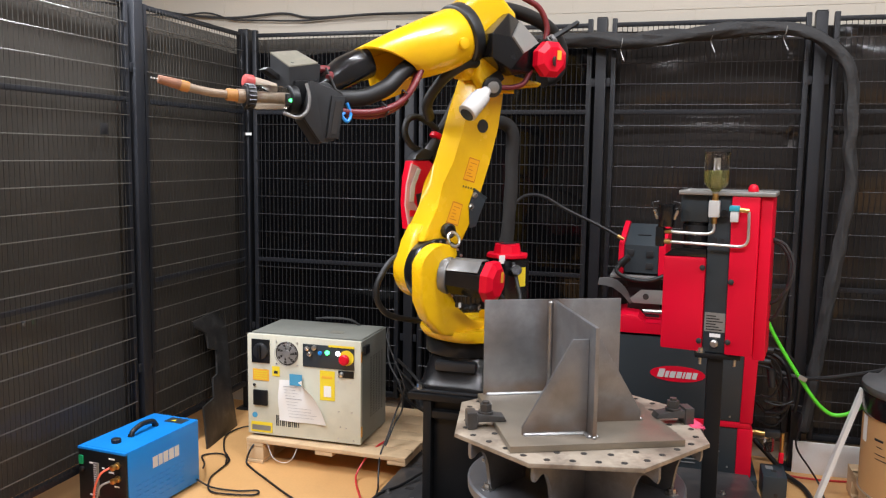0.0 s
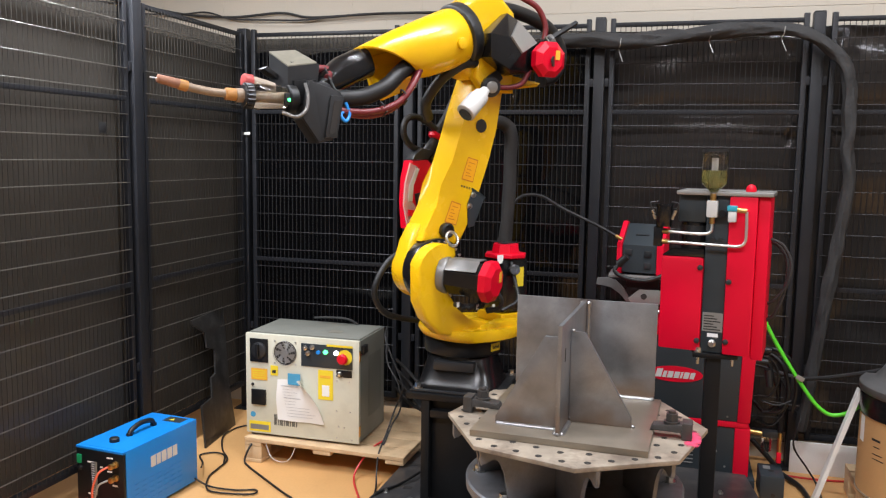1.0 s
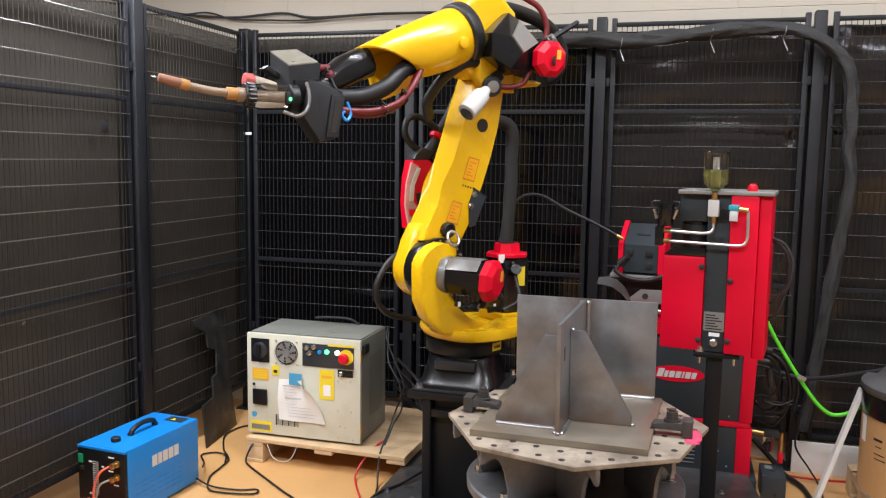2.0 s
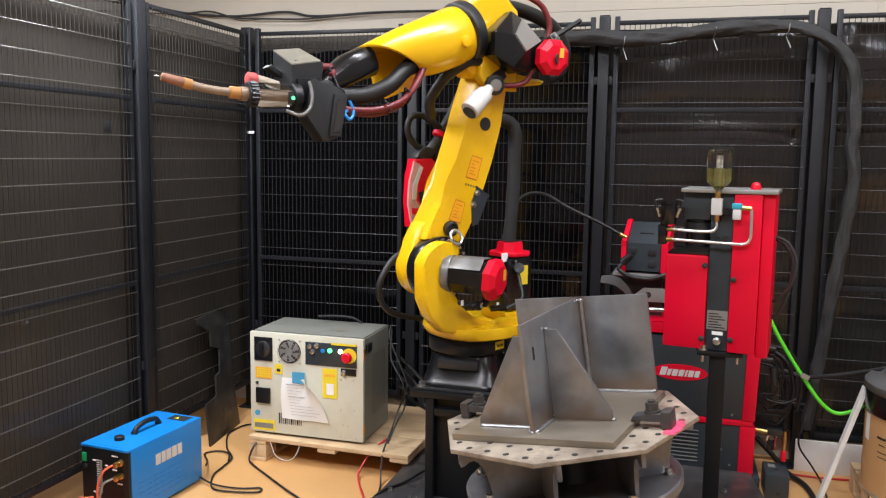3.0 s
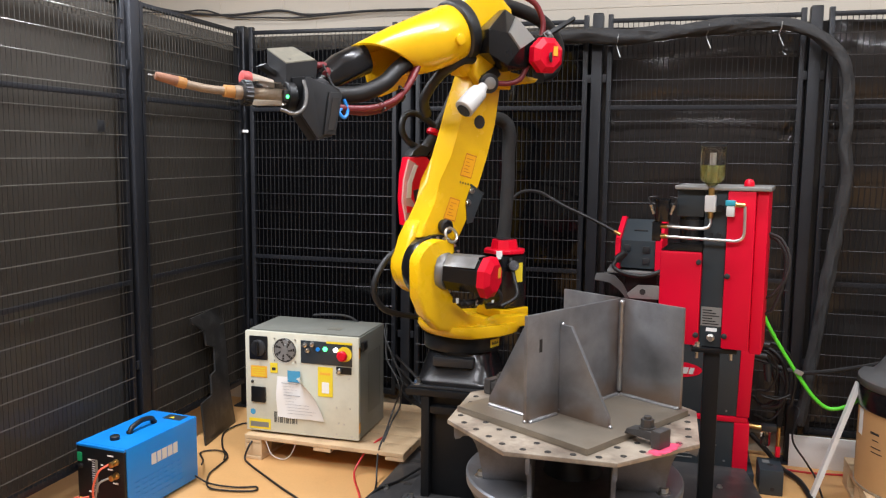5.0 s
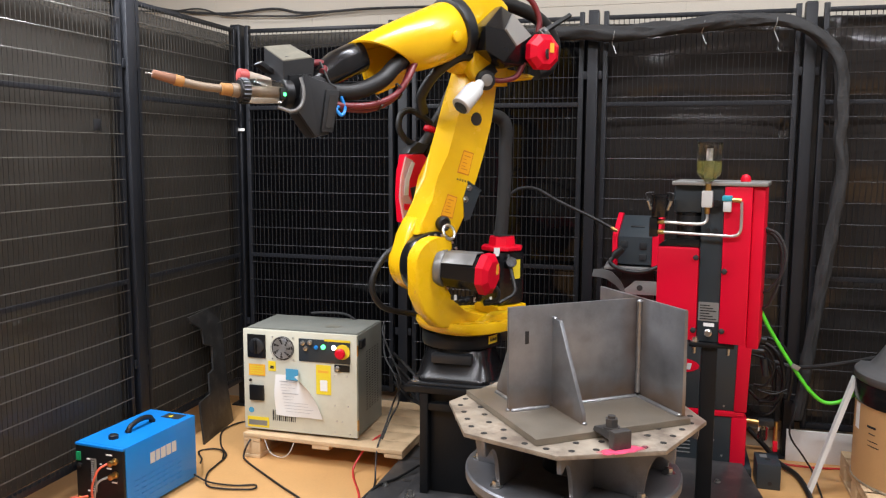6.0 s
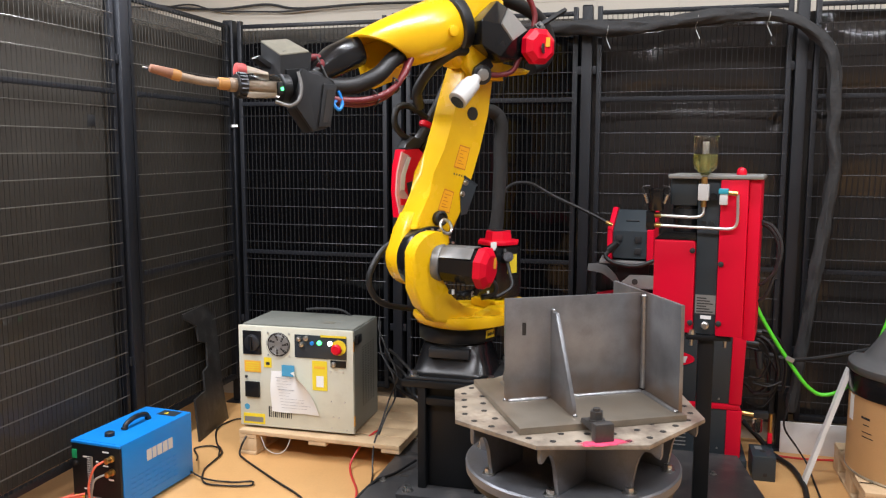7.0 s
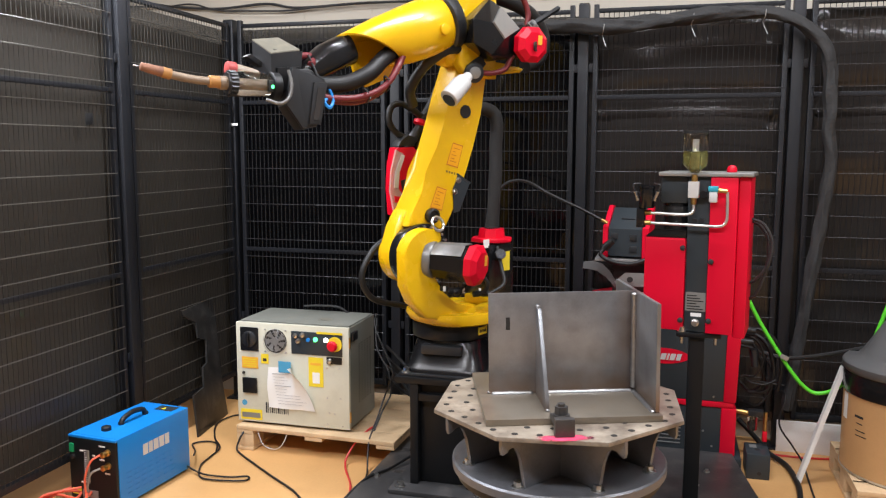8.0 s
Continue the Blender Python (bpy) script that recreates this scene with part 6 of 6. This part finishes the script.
def torch_cleaner():
    """Red torch cleaning station on a slender black post."""
    c = thing("torch_cleaning_station", "red torch cleaning station with oil bottle on a black post", "torch cleaner", pose(2.520, -1.03, 0.0, 0, 0, 0))
    part("post", box(-0.028, 0.028, -0.03, 0.03, 0.0845, 0.765, 0.004), M_BLACK, c, "square black post")
    part("post_foot", box(-0.08, 0.08, -0.08, 0.08, 0.0745, 0.084, 0.002), M_BLACK, c)
    part("saddle", box(-0.075, 0.085, -0.05, 0.07, 0.7655, 0.785, 0.005), M_BLACK, c)
    for x in (-0.055, 0.065):
        part("saddle_bolt", hexbolt((x, -0.035, 0.785), (0, 0, 1), 0.010, 0.018), M_STEEL, c, "bright hexagon bolt")
        part("saddle_stub", cyl((x, -0.035, 0.765), (x, -0.035, 0.74), 0.006, seg=10), M_STEEL, c)
    # cabinet turned a little to the side
    m = Matrix.Rotation(radians(-9), 4, "Z")

    def pt(name, b, mt, lab="", parent=c):
        bmesh.ops.transform(b, matrix=m, verts=b.verts[:])
        return part(name, b, mt, parent, lab)
    pt("left_housing", box(-0.195, -0.045, -0.050, 0.13, 0.787, 1.135, 0.010), M_REDPAINT, "red sheet metal cover")
    pt("left_top", prism([(-0.195, 1.136), (-0.045, 1.136), (-0.045, 1.165), (-0.160, 1.165)], -0.045, 0.125, "xz", 0.004), M_MOTOR)
    pt("right_housing", box(0.035, 0.130, -0.055, 0.16, 0.787, 1.362, 0.006), M_REDPAINT, "red sheet metal cover")
    pt("right_lip", box(0.1305, 0.172, -0.040, 0.165, 0.775, 1.362, 0.006), M_REDPAINT, "red sheet metal cover")
    pt("spine", box(-0.044, 0.034, -0.040, 0.12, 0.787, 1.362, 0.004), M_SLATE, "dark grey spine plate")
    pt("top_cover", box(-0.150, 0.180, -0.06, 0.165, 1.363, 1.378, 0.004), M_LTGREY, "grey top plate")
    pt("motor_head", box(-0.145, -0.046, -0.03, 0.10, 1.262, 1.362, 0.008), M_SLATE)
    pt("motor_neck", cyl((-0.09, 0.02, 1.166), (-0.09, 0.02, 1.261), 0.048, seg=24), M_MOTOR)
    pt("neck_band", cyl((-0.09, 0.02, 1.225), (-0.09, 0.02, 1.250), 0.052, seg=24), M_DKGREY)
    b = lathe([(0.018, 0), (0.018, 0.012), (0.013, 0.022), (0.005, 0.026)], 20, base=(0.100, 0.0, 1.3785))
    pt("red_lamp", b, M_RED, "red signal lamp")
    for x, z in ((-0.054, 1.10), (0.046, 1.055), (-0.054, 0.83), (0.046, 0.835)):
        pt("cover_bolt", lathe([(0.010, 0), (0.010, 0.006), (0.006, 0.008)], 14, base=(x, -0.058, z), axis=(0, -1, 0)), M_INK)
    lab = pt("data_plate", box(-0.040, 0.032, -0.0425, -0.0405, 0.865, 0.935), M_LTGREY, "grey data plate")
    for i in range(6):
        pt("print_bar", box(-0.034, 0.024 - (i % 3) * 0.012, -0.0434, -0.0427, 0.871 + i * 0.010, 0.875 + i * 0.010), M_INK, "", lab)
    pt("white_tag", box(-0.020, 0.018, -0.0425, -0.0405, 0.845, 0.858), M_PAPER, "white tag")
    pt("lock", lathe([(0.014, 0), (0.014, 0.010), (0.009, 0.014), (0.009, 0.022)], 16, base=(-0.002, -0.0405, 0.822), axis=(0, -1, 0)), M_STEEL, "bright lock barrel")
    # oil bottle
    pt("oil_bottle", lathe([(0.012, 0), (0.014, 0.01), (0.040, 0.035), (0.043, 0.045), (0.043, 0.145), (0.041, 0.150)], 28, base=(-0.022, -0.055, 1.368)), M_CLEAR, "clear oil reservoir bottle")
    pt("oil", lathe([(0.010, 0.012), (0.036, 0.036), (0.0395, 0.046), (0.0395, 0.085)], 28, base=(-0.022, -0.055, 1.368)), M_OIL, "pale yellow oil")
    pt("bottle_tube", cyl((-0.022, -0.055, 1.40), (-0.022, -0.055, 1.495), 0.008, seg=14), M_WHITE)
    pt("bottle_lid", cyl((-0.022, -0.055, 1.5185), (-0.022, -0.055, 1.528), 0.044, seg=28), M_DKGREY)
    pt("bottle_neck", cyl((-0.022, -0.055, 1.345), (-0.022, -0.055, 1.370), 0.011, seg=14), M_BRASS, "brass neck")
    pt("drip_valve", box(-0.042, -0.004, -0.074, -0.041, 1.285, 1.345, 0.004), M_WHITE, "white drip valve")
    pt("drip_union", cyl((-0.022, -0.058, 1.285), (-0.022, -0.058, 1.262), 0.010, seg=12), M_BRASS)
    pt("regulator", box(0.034, 0.062, -0.088, -0.058, 1.272, 1.310, 0.004), M_WHITE, "white and teal air valve")
    pt("regulator_top", box(0.030, 0.064, -0.089, -0.057, 1.3105, 1.330, 0.004), M_TEAL)
    pt("regulator_fitting", cyl((0.064, -0.073, 1.315), (0.095, -0.073, 1.312), 0.009, seg=14), M_BRASS, "brass fitting")
    pt("gauge", cyl((0.012, -0.060, 1.30), (0.012, -0.075, 1.30), 0.013, seg=16), M_MOTOR)
    for x in (-0.018, 0.008):
        pt("bore", cyl((x, -0.0405, 1.20), (x, -0.048, 1.20), 0.010, seg=16), M_DKGREY)
    pt("spray_pipe", tube([(-0.022, -0.058, 1.262), (-0.022, -0.062, 1.238), (-0.040, -0.068, 1.225), (-0.09, -0.072, 1.224), (-0.195, -0.072, 1.228)], 0.0055, 10), M_ALU, "bright bent metal pipe")
    pt("spray_pipe", tube([(0.095, -0.073, 1.31), (0.097, -0.074, 1.25), (0.095, -0.075, 1.205), (0.075, -0.075, 1.187), (0.02, -0.075, 1.186), (-0.195, -0.073, 1.190)], 0.0055, 10), M_ALU, "bright bent metal pipe")
    pt("spray_head", box(-0.222, -0.192, -0.088, -0.055, 1.172, 1.244, 0.004), M_MOTOR)
    for z in (1.19, 1.228):
        pt("pipe_union", cyl((-0.191, -0.072, z), (-0.170, -0.072, z), 0.010, seg=12), M_BRASS)
    cup = (-0.188, -0.075, 1.245)
    pt("spray_cup", lathe([(0.026, 0), (0.028, 0.003), (0.028, 0.072), (0.031, 0.074), (0.031, 0.082), (0.025, 0.082), (0.024, 0.01)], 28, base=cup), M_MOTOR, "black glossy spray cup")
    for e in (0.15, 3.0):
        c = (cup[0] + 0.030 * math.cos(e), cup[1] - 0.006)
        pt("cup_fitting", cyl((c[0], c[1], 1.272), (c[0] + 0.012 * math.cos(e), c[1] - 0.002, 1.305), 0.006, seg=8), M_STEEL)
        pt("cup_lead", tube([(c[0] + 0.012 * math.cos(e), c[1], 1.305), (c[0] + 0.02 * math.cos(e), c[1], 1.33), (c[0] - 0.005 * math.cos(e), c[1] + 0.01, 1.335)], 0.003, 6, 4), M_RUBBER)
    pt("side_loop", tube([(0.172, 0.08, 1.205), (0.215, 0.07, 1.185), (0.245, 0.07, 1.12), (0.235, 0.07, 1.04), (0.195, 0.08, 0.98), (0.172, 0.09, 0.965)], 0.006, 8), M_SLEEVE, "thin black looped hose")
    pt("side_loop", tube([(0.172, 0.10, 1.195), (0.205, 0.09, 1.175), (0.232, 0.09, 1.12), (0.228, 0.09, 1.02), (0.20, 0.09, 0.93), (0.172, 0.10, 0.90)], 0.006, 8), M_SLEEVE, "thin black looped hose")
    return c


def wire_drum():
    d = thing("wire_drum", "brown fibre wire drum with black band and smoky hood", "wire drum", pose(3.425, -0.50, 0.1225))
    part("drum_shell", lathe([(0.275, 0), (0.281, 0.005), (0.281, 0.012)], 64), M_ALU, d, "bright metal bottom hoop")
    part("drum_side", lathe([(0.278, 0.0125), (0.278, 0.335)], 64), M_CARD, d, "brown fibre drum side")
    part("black_band", lathe([(0.281, 0.3355), (0.284, 0.34), (0.284, 0.42), (0.280, 0.425)], 64), M_MOTOR, d, "glossy black top band")
    part("hood", lathe([(0.283, 0.4255), (0.290, 0.435), (0.289, 0.458), (0.275, 0.472), (0.235, 0.478), (0.215, 0.50), (0.13, 0.64), (0.06, 0.70)], 64), M_HOOD, d, "smoky grey conical hood")
    for k, (a, z, wd) in enumerate(((-152, 0.25, 10), (-151, 0.225, 7), (-150, 0.195, 11), (-149, 0.175, 12))):
        b = bmesh.new()
        n = 6
        e = [radians(a - wd / 2 + wd * i / n) for i in range(n + 1)]
        hh = 0.010 if k == 0 else 0.004
        lo = [b.verts.new((0.2787 * math.cos(q), 0.2787 * math.sin(q), z)) for q in e]
        hi = [b.verts.new((0.2787 * math.cos(q), 0.2787 * math.sin(q), z + hh)) for q in e]
        for i in range(n):
            b.faces.new((lo[i], lo[i + 1], hi[i + 1], hi[i]))
        part("print_bar", b, M_INK, d)
    b = bmesh.new()
    e = [radians(-178 + 9 * i / 6) for i in range(7)]
    lo = [b.verts.new((0.279 * math.cos(q), 0.279 * math.sin(q), 0.22)) for q in e]
    hi = [b.verts.new((0.279 * math.cos(q), 0.279 * math.sin(q), 0.33)) for q in e]
    for i in range(6):
        b.faces.new((lo[i], lo[i + 1], hi[i + 1], hi[i]))
    part("paper_label", b, M_PAPER, d, "torn white paper label")
    return d


def white_board():
    b = prism([(-0.004, -0.02), (0.004, -0.02), (0.004, 0.02), (-0.004, 0.02)], 0.0, 0.56, "xy", 0.002)
    box(0.0, 0.014, -0.0215, -0.0205, 0.0, 0.56, bm=b)
    return solo("aluminium_angle", b, M_WHITEPAINT, "white painted angle bar leaning against the wire drum", "metal bar", pose(2.985, -0.45, 0.002, 0, 16.3, 0))


def sleeves():
    sl = thing("cable_sleeve", "black fabric cable sleeve tied along the fence top", "cable sleeve")
    part("sleeve", tube([(1.45, -0.07, 2.045), (1.684, -0.09, 2.052), (1.802, -0.09, 2.055), (1.933, -0.09, 2.056), (2.067, -0.09, 2.046), (2.198, -0.09, 2.052), (2.326, -0.09, 2.064), (2.453, -0.09, 2.073), (2.576, -0.09, 2.087),
                         (2.698, -0.09, 2.091), (2.818, -0.09, 2.083), (2.914, -0.09, 2.052), (2.987, -0.09, 2.005), (3.048, -0.09, 1.945), (3.082, -0.09, 1.865), (3.095, -0.09, 1.69), (3.095, -0.09, 1.54), (3.110, -0.09, 1.379),
                         (3.086, -0.09, 1.146), (3.055, -0.09, 0.882), (3.030, -0.09, 0.667), (3.005, -0.09, 0.421), (2.98, -0.09, 0.22)],
          0.035, 24, 14, ruck=0.42, r_end=0.025), M_SLEEVE, sl)
    for x, z in ((2.075, 2.045), (2.485, 2.078), (2.80, 2.082)):
        part("cable_tie", tube([(x, -0.122, z + 0.012), (x - 0.004, -0.118, z - 0.02), (x - 0.010, -0.09, z - 0.040), (x + 0.01, -0.11, z - 0.095)], 0.0022, 6), M_LTGREY, sl, "pale plastic cable tie")
    cable("robot_cable_sleeve", [(1.44, -0.50, 1.655), (1.53, -0.42, 1.652), (1.580, -0.37, 1.635), (1.603, -0.36, 1.585), (1.600, -0.36, 1.45), (1.599, -0.36, 1.30), (1.588, -0.36, 1.12), (1.57, -0.37, 0.85), (1.55, -0.42, 0.68)], 0.031, M_SLEEVE,
          "black fabric cable sleeve behind the robot", "cable sleeve", seg=16, ruck=0.15)
    solo("wall_cable", tube([(-1.2, 0.10, 2.40), (-0.716, 0.10, 2.335), (-0.45, 0.10, 2.285), (-0.134, 0.10, 2.258), (0.17, 0.10, 2.272), (0.33, 0.10, 2.245), (0.481, 0.10, 2.242), (0.75, 0.10, 2.25), (1.2, 0.10, 2.245)], 0.007, 8), M_SLEEVE, "thin dark cable clipped along the wall", "cable")
    solo("wall_cable", tube([(-1.2, 0.095, 2.33), (-0.55, 0.095, 2.285), (-0.30, 0.095, 2.29), (-0.134, 0.095, 2.248), (0.10, 0.095, 2.235), (0.30, 0.095, 2.228), (0.481, 0.095, 2.238), (0.8, 0.095, 2.252)], 0.005, 8), M_SLEEVE, "thin dark cable clipped along the wall", "cable")
    cable("green_hose", [(2.735, -0.33, 0.85), (2.751, -0.38, 0.816), (2.808, -0.39, 0.704), (2.909, -0.40, 0.545), (2.995, -0.40, 0.432), (3.066, -0.40, 0.399), (3.154, -0.41, 0.450), (3.235, -0.42, 0.581), (3.305, -0.42, 0.795), (3.36, -0.42, 1.02)], 0.0085, M_GREEN, "bright green gas hose hanging in a loop", "hose", seg=12)
    solo("hose_tag", box(-0.018, 0.018, -0.003, 0.003, -0.010, 0.010, 0.001), M_LTGREY, "small clear plastic tag on the green hose", "tag", pose(2.915, -0.415, 0.553, 0, 25, 0))
    cable("drum_conduit", [(3.40, -0.5, 0.74), (3.28, -0.46, 0.65), (3.12, -0.30, 0.555), (2.97, -0.16, 0.49), (2.86, -0.12, 0.50)], 0.010, M_SLEEVE, "black conduit from the drum hood", "conduit")
    cable("floor_cable", [(2.90, -0.02, 0.30), (2.955, -0.22, 0.33), (2.93, -0.25, 0.20), (3.0, -0.20, 0.08), (3.045, -0.20, 0.010), (3.04, -0.42, 0.008), (3.03, -0.75, 0.008)], 0.0045, M_RUBBER, "thin black cable trailing to the floor", "cable")
    cable("floor_hose", [(2.76, -0.14, 0.17), (2.84, -0.15, 0.09), (2.895, -0.17, 0.03), (2.965, -0.28, 0.014), (2.985, -0.47, 0.014), (2.98, -0.60, 0.014), (2.95, -0.80, 0.014)], 0.012, M_RUBBER, "thick black hose on the floor", "hose", seg=10)
    cable("red_floor_wire", [(2.82, -0.12, 0.012), (2.92, -0.13, 0.006), (3.05, -0.14, 0.006), (3.2, -0.12, 0.006)], 0.005, M_REDWIRE, "thin red wire on the floor", "wire")
    # around the control cabinet
    cable("black_floor_cable", [(0.36, -0.42, 0.05), (0.25, -0.33, 0.010), (0.153, -0.32, 0.008), (0.125, -0.47, 0.008), (0.225, -0.66, 0.008), (0.325, -0.78, 0.008), (0.345, -0.90, 0.008), (0.359, -1.00, 0.008), (0.428, -1.12, 0.008), (0.513, -1.135, 0.008), (0.64, -1.105, 0.008), (0.632, -1.06, 0.008), (0.55, -1.09, 0.008), (0.43, -1.10, 0.013), (0.34, -1.08, 0.03)], 0.0042, M_RUBBER, "black cable lying in a loop on the floor", "cable")
    cable("black_floor_cable", [(0.335, -1.02, 0.06), (0.24, -0.86, 0.012), (0.17, -0.77, 0.008), (0.22, -0.72, 0.008), (0.29, -0.75, 0.013), (0.33, -0.82, 0.008)], 0.0042, M_RUBBER, "black cable lying on the floor", "cable")
    cable("black_floor_cable", [(0.452, -0.70, 0.11), (0.440, -0.765, 0.08), (0.425, -0.79, 0.02), (0.47, -0.83, 0.008), (0.601, -0.93, 0.008), (0.749, -1.04, 0.008), (0.89, -1.14, 0.008), (1.0, -1.25, 0.008)], 0.0048, M_RUBBER, "black cable trailing across the floor", "cable")
    cable("white_tie_cord", [(0.52, -0.755, 0.10), (0.56, -0.775, 0.045), (0.62, -0.78, 0.03), (0.66, -0.775, 0.055), (0.68, -0.755, 0.11)], 0.0015, M_WHITE, "white cord hanging from the pallet", "cord")
    cable("red_floor_wire", [(1.075, -0.60, 0.130), (1.055, -0.66, 0.127), (1.02, -0.73, 0.09), (0.995, -0.79, 0.03), (1.01, -0.84, 0.008), (1.041, -0.90, 0.008), (1.112, -1.03, 0.008), (1.15, -1.15, 0.008)], 0.0048, M_REDWIRE, "red cable from the cabinet to the floor", "cable")
    cable("black_drop_cable", [(1.04, -0.50, 0.66), (1.06, -0.56, 0.60), (1.16, -0.62, 0.43), (1.165, -0.63, 0.38), (1.125, -0.62, 0.285), (1.115, -0.70, 0.20), (1.10, -0.76, 0.125), (1.105, -0.80, 0.06), (1.125, -0.86, 0.010), (1.15, -0.95, 0.008)], 0.0042, M_RUBBER, "black cable dropping beside the cabinet", "cable")
    cable("black_drop_cable", [(1.03, -0.46, 0.63), (1.05, -0.52, 0.50), (1.13, -0.58, 0.40), (1.15, -0.60, 0.30), (1.12, -0.64, 0.22), (1.10, -0.70, 0.14)], 0.0042, M_RUBBER, "black cable dropping beside the cabinet", "cable")
    cable("black_skid_cable", [(1.33, -0.86, 0.10), (1.27, -0.98, 0.082), (1.215, -1.08, 0.080), (1.175, -1.20, 0.05), (1.15, -1.32, 0.012)], 0.006, M_RUBBER, "black cable over the edge of the skid", "cable")
    for k in range(4):
        cable("black_back_cable", [(1.02, -0.30, 0.30 + 0.05 * k), (1.10 + 0.02 * k, -0.33, 0.24 + 0.03 * k), (1.22, -0.42 - 0.03 * k, 0.22 + 0.02 * k), (1.33, -0.52, 0.16 + 0.03 * k), (1.42, -0.62, 0.12)], 0.009, M_RUBBER, "black cable between cabinet and robot", "cable")
    cable("cabinet_top_lead", [(0.62, -0.42, 0.66), (0.70, -0.41, 0.665), (0.80, -0.40, 0.66), (0.86, -0.38, 0.62)], 0.006, M_SLEEVE, "thin lead on top of the cabinet", "cable")
    rnd = random.Random(5)
    for k in range(9):
        x, y = 0.13 + rnd.uniform(-0.05, 0.05), -1.62 + rnd.uniform(-0.07, 0.07)
        pts = [(x + 0.11 * math.cos(a + k) * rnd.uniform(0.6, 1.2), y + 0.12 * math.sin(a + k) * rnd.uniform(0.6, 1.2), 0.008 + 0.011 * k) for a in (0, 1.2, 2.4, 3.6, 4.8, 6.0)]
        cable("orange_tubing", [(max(0.05, p[0]), p[1], p[2]) for p in pts], 0.0055, M_ORWIRE, "coiled orange-red tubing on the floor", "tubing", seg=8)


power_source()
cart_foot()
remote_feeder()
torch_cleaner()
pallet(3.16, -0.78, 0, 0.6, 0.58, "pine pallet under the wire drum")
wire_drum()
white_board()
sleeves()
solo("kick_board", box(2.945, 3.25, -0.062, -0.048, 0.0, 0.155, 0.002), M_WHITEPAINT, "white painted kick board under the fence", "kick board", kind="structure")
solo("fence_tag", box(-0.02, 0.02, -0.003, 0.0, -0.007, 0.007, 0.001), M_PAPER, "small white tag on the corner post", "tag", pose(0.030, -0.031, 1.596))
solo("fence_sticker", box(-0.0015, 0.0015, -0.022, 0.022, -0.024, 0.024, 0.0005), M_DKGREY, "small dark vent sticker on the fence mesh", "sticker", pose(0.022, -1.221, 1.585))


# ---- what moves ----
SWING = [(0.0, 23.8, 0.2), (0.1, 18.4, 0.2), (0.2, 12.2, 0.2), (0.3, 6.3, 0.2), (0.4, 1.1, 0.2), (0.5, -2.0, 0.2), (0.6, -2.7, 0.1), (1.7, -2.7, 0.1), (1.9, -2.7, 0.2),
         (2.3, -4.8, 4.2), (2.6, -8.2, 7.6), (2.8, -11.0, 8.6), (3.0, -14.3, 8.4), (3.3, -19.6, 6.5), (3.5, -23.7, 4.55), (3.7, -28.0, 1.9), (3.9, -31.0, 0.3), (4.0, -31.4, 0.2), (4.8, -31.3, 0.2),
         (5.2, -32.8, 0.2), (5.6, -38.6, 0.3), (5.8, -44.2, 0.4), (6.0, -54.0, 0.5), (6.2, -59.0, 0.5), (6.4, -62.1, 0.5), (6.5, -62.7, 0.5), (6.7, -62.9, 0.5), (7.6, -62.9, 0.5), (7.8, -64.4, 0.6), (7.9, -67.4, 0.7), (8.0, -72.1, 0.9)]


def motions():
    rows = [(t, Matrix.Translation((CX, CY, PIVOT)) @ Matrix.Rotation(radians(-tilt), 4, "Y") @ Matrix.Rotation(radians(turn), 4, "Z")) for t, turn, tilt in SWING]
    for ob in (TABLE, WELDMENT, *CLAMPS):
        walk(ob, rows)


motions()
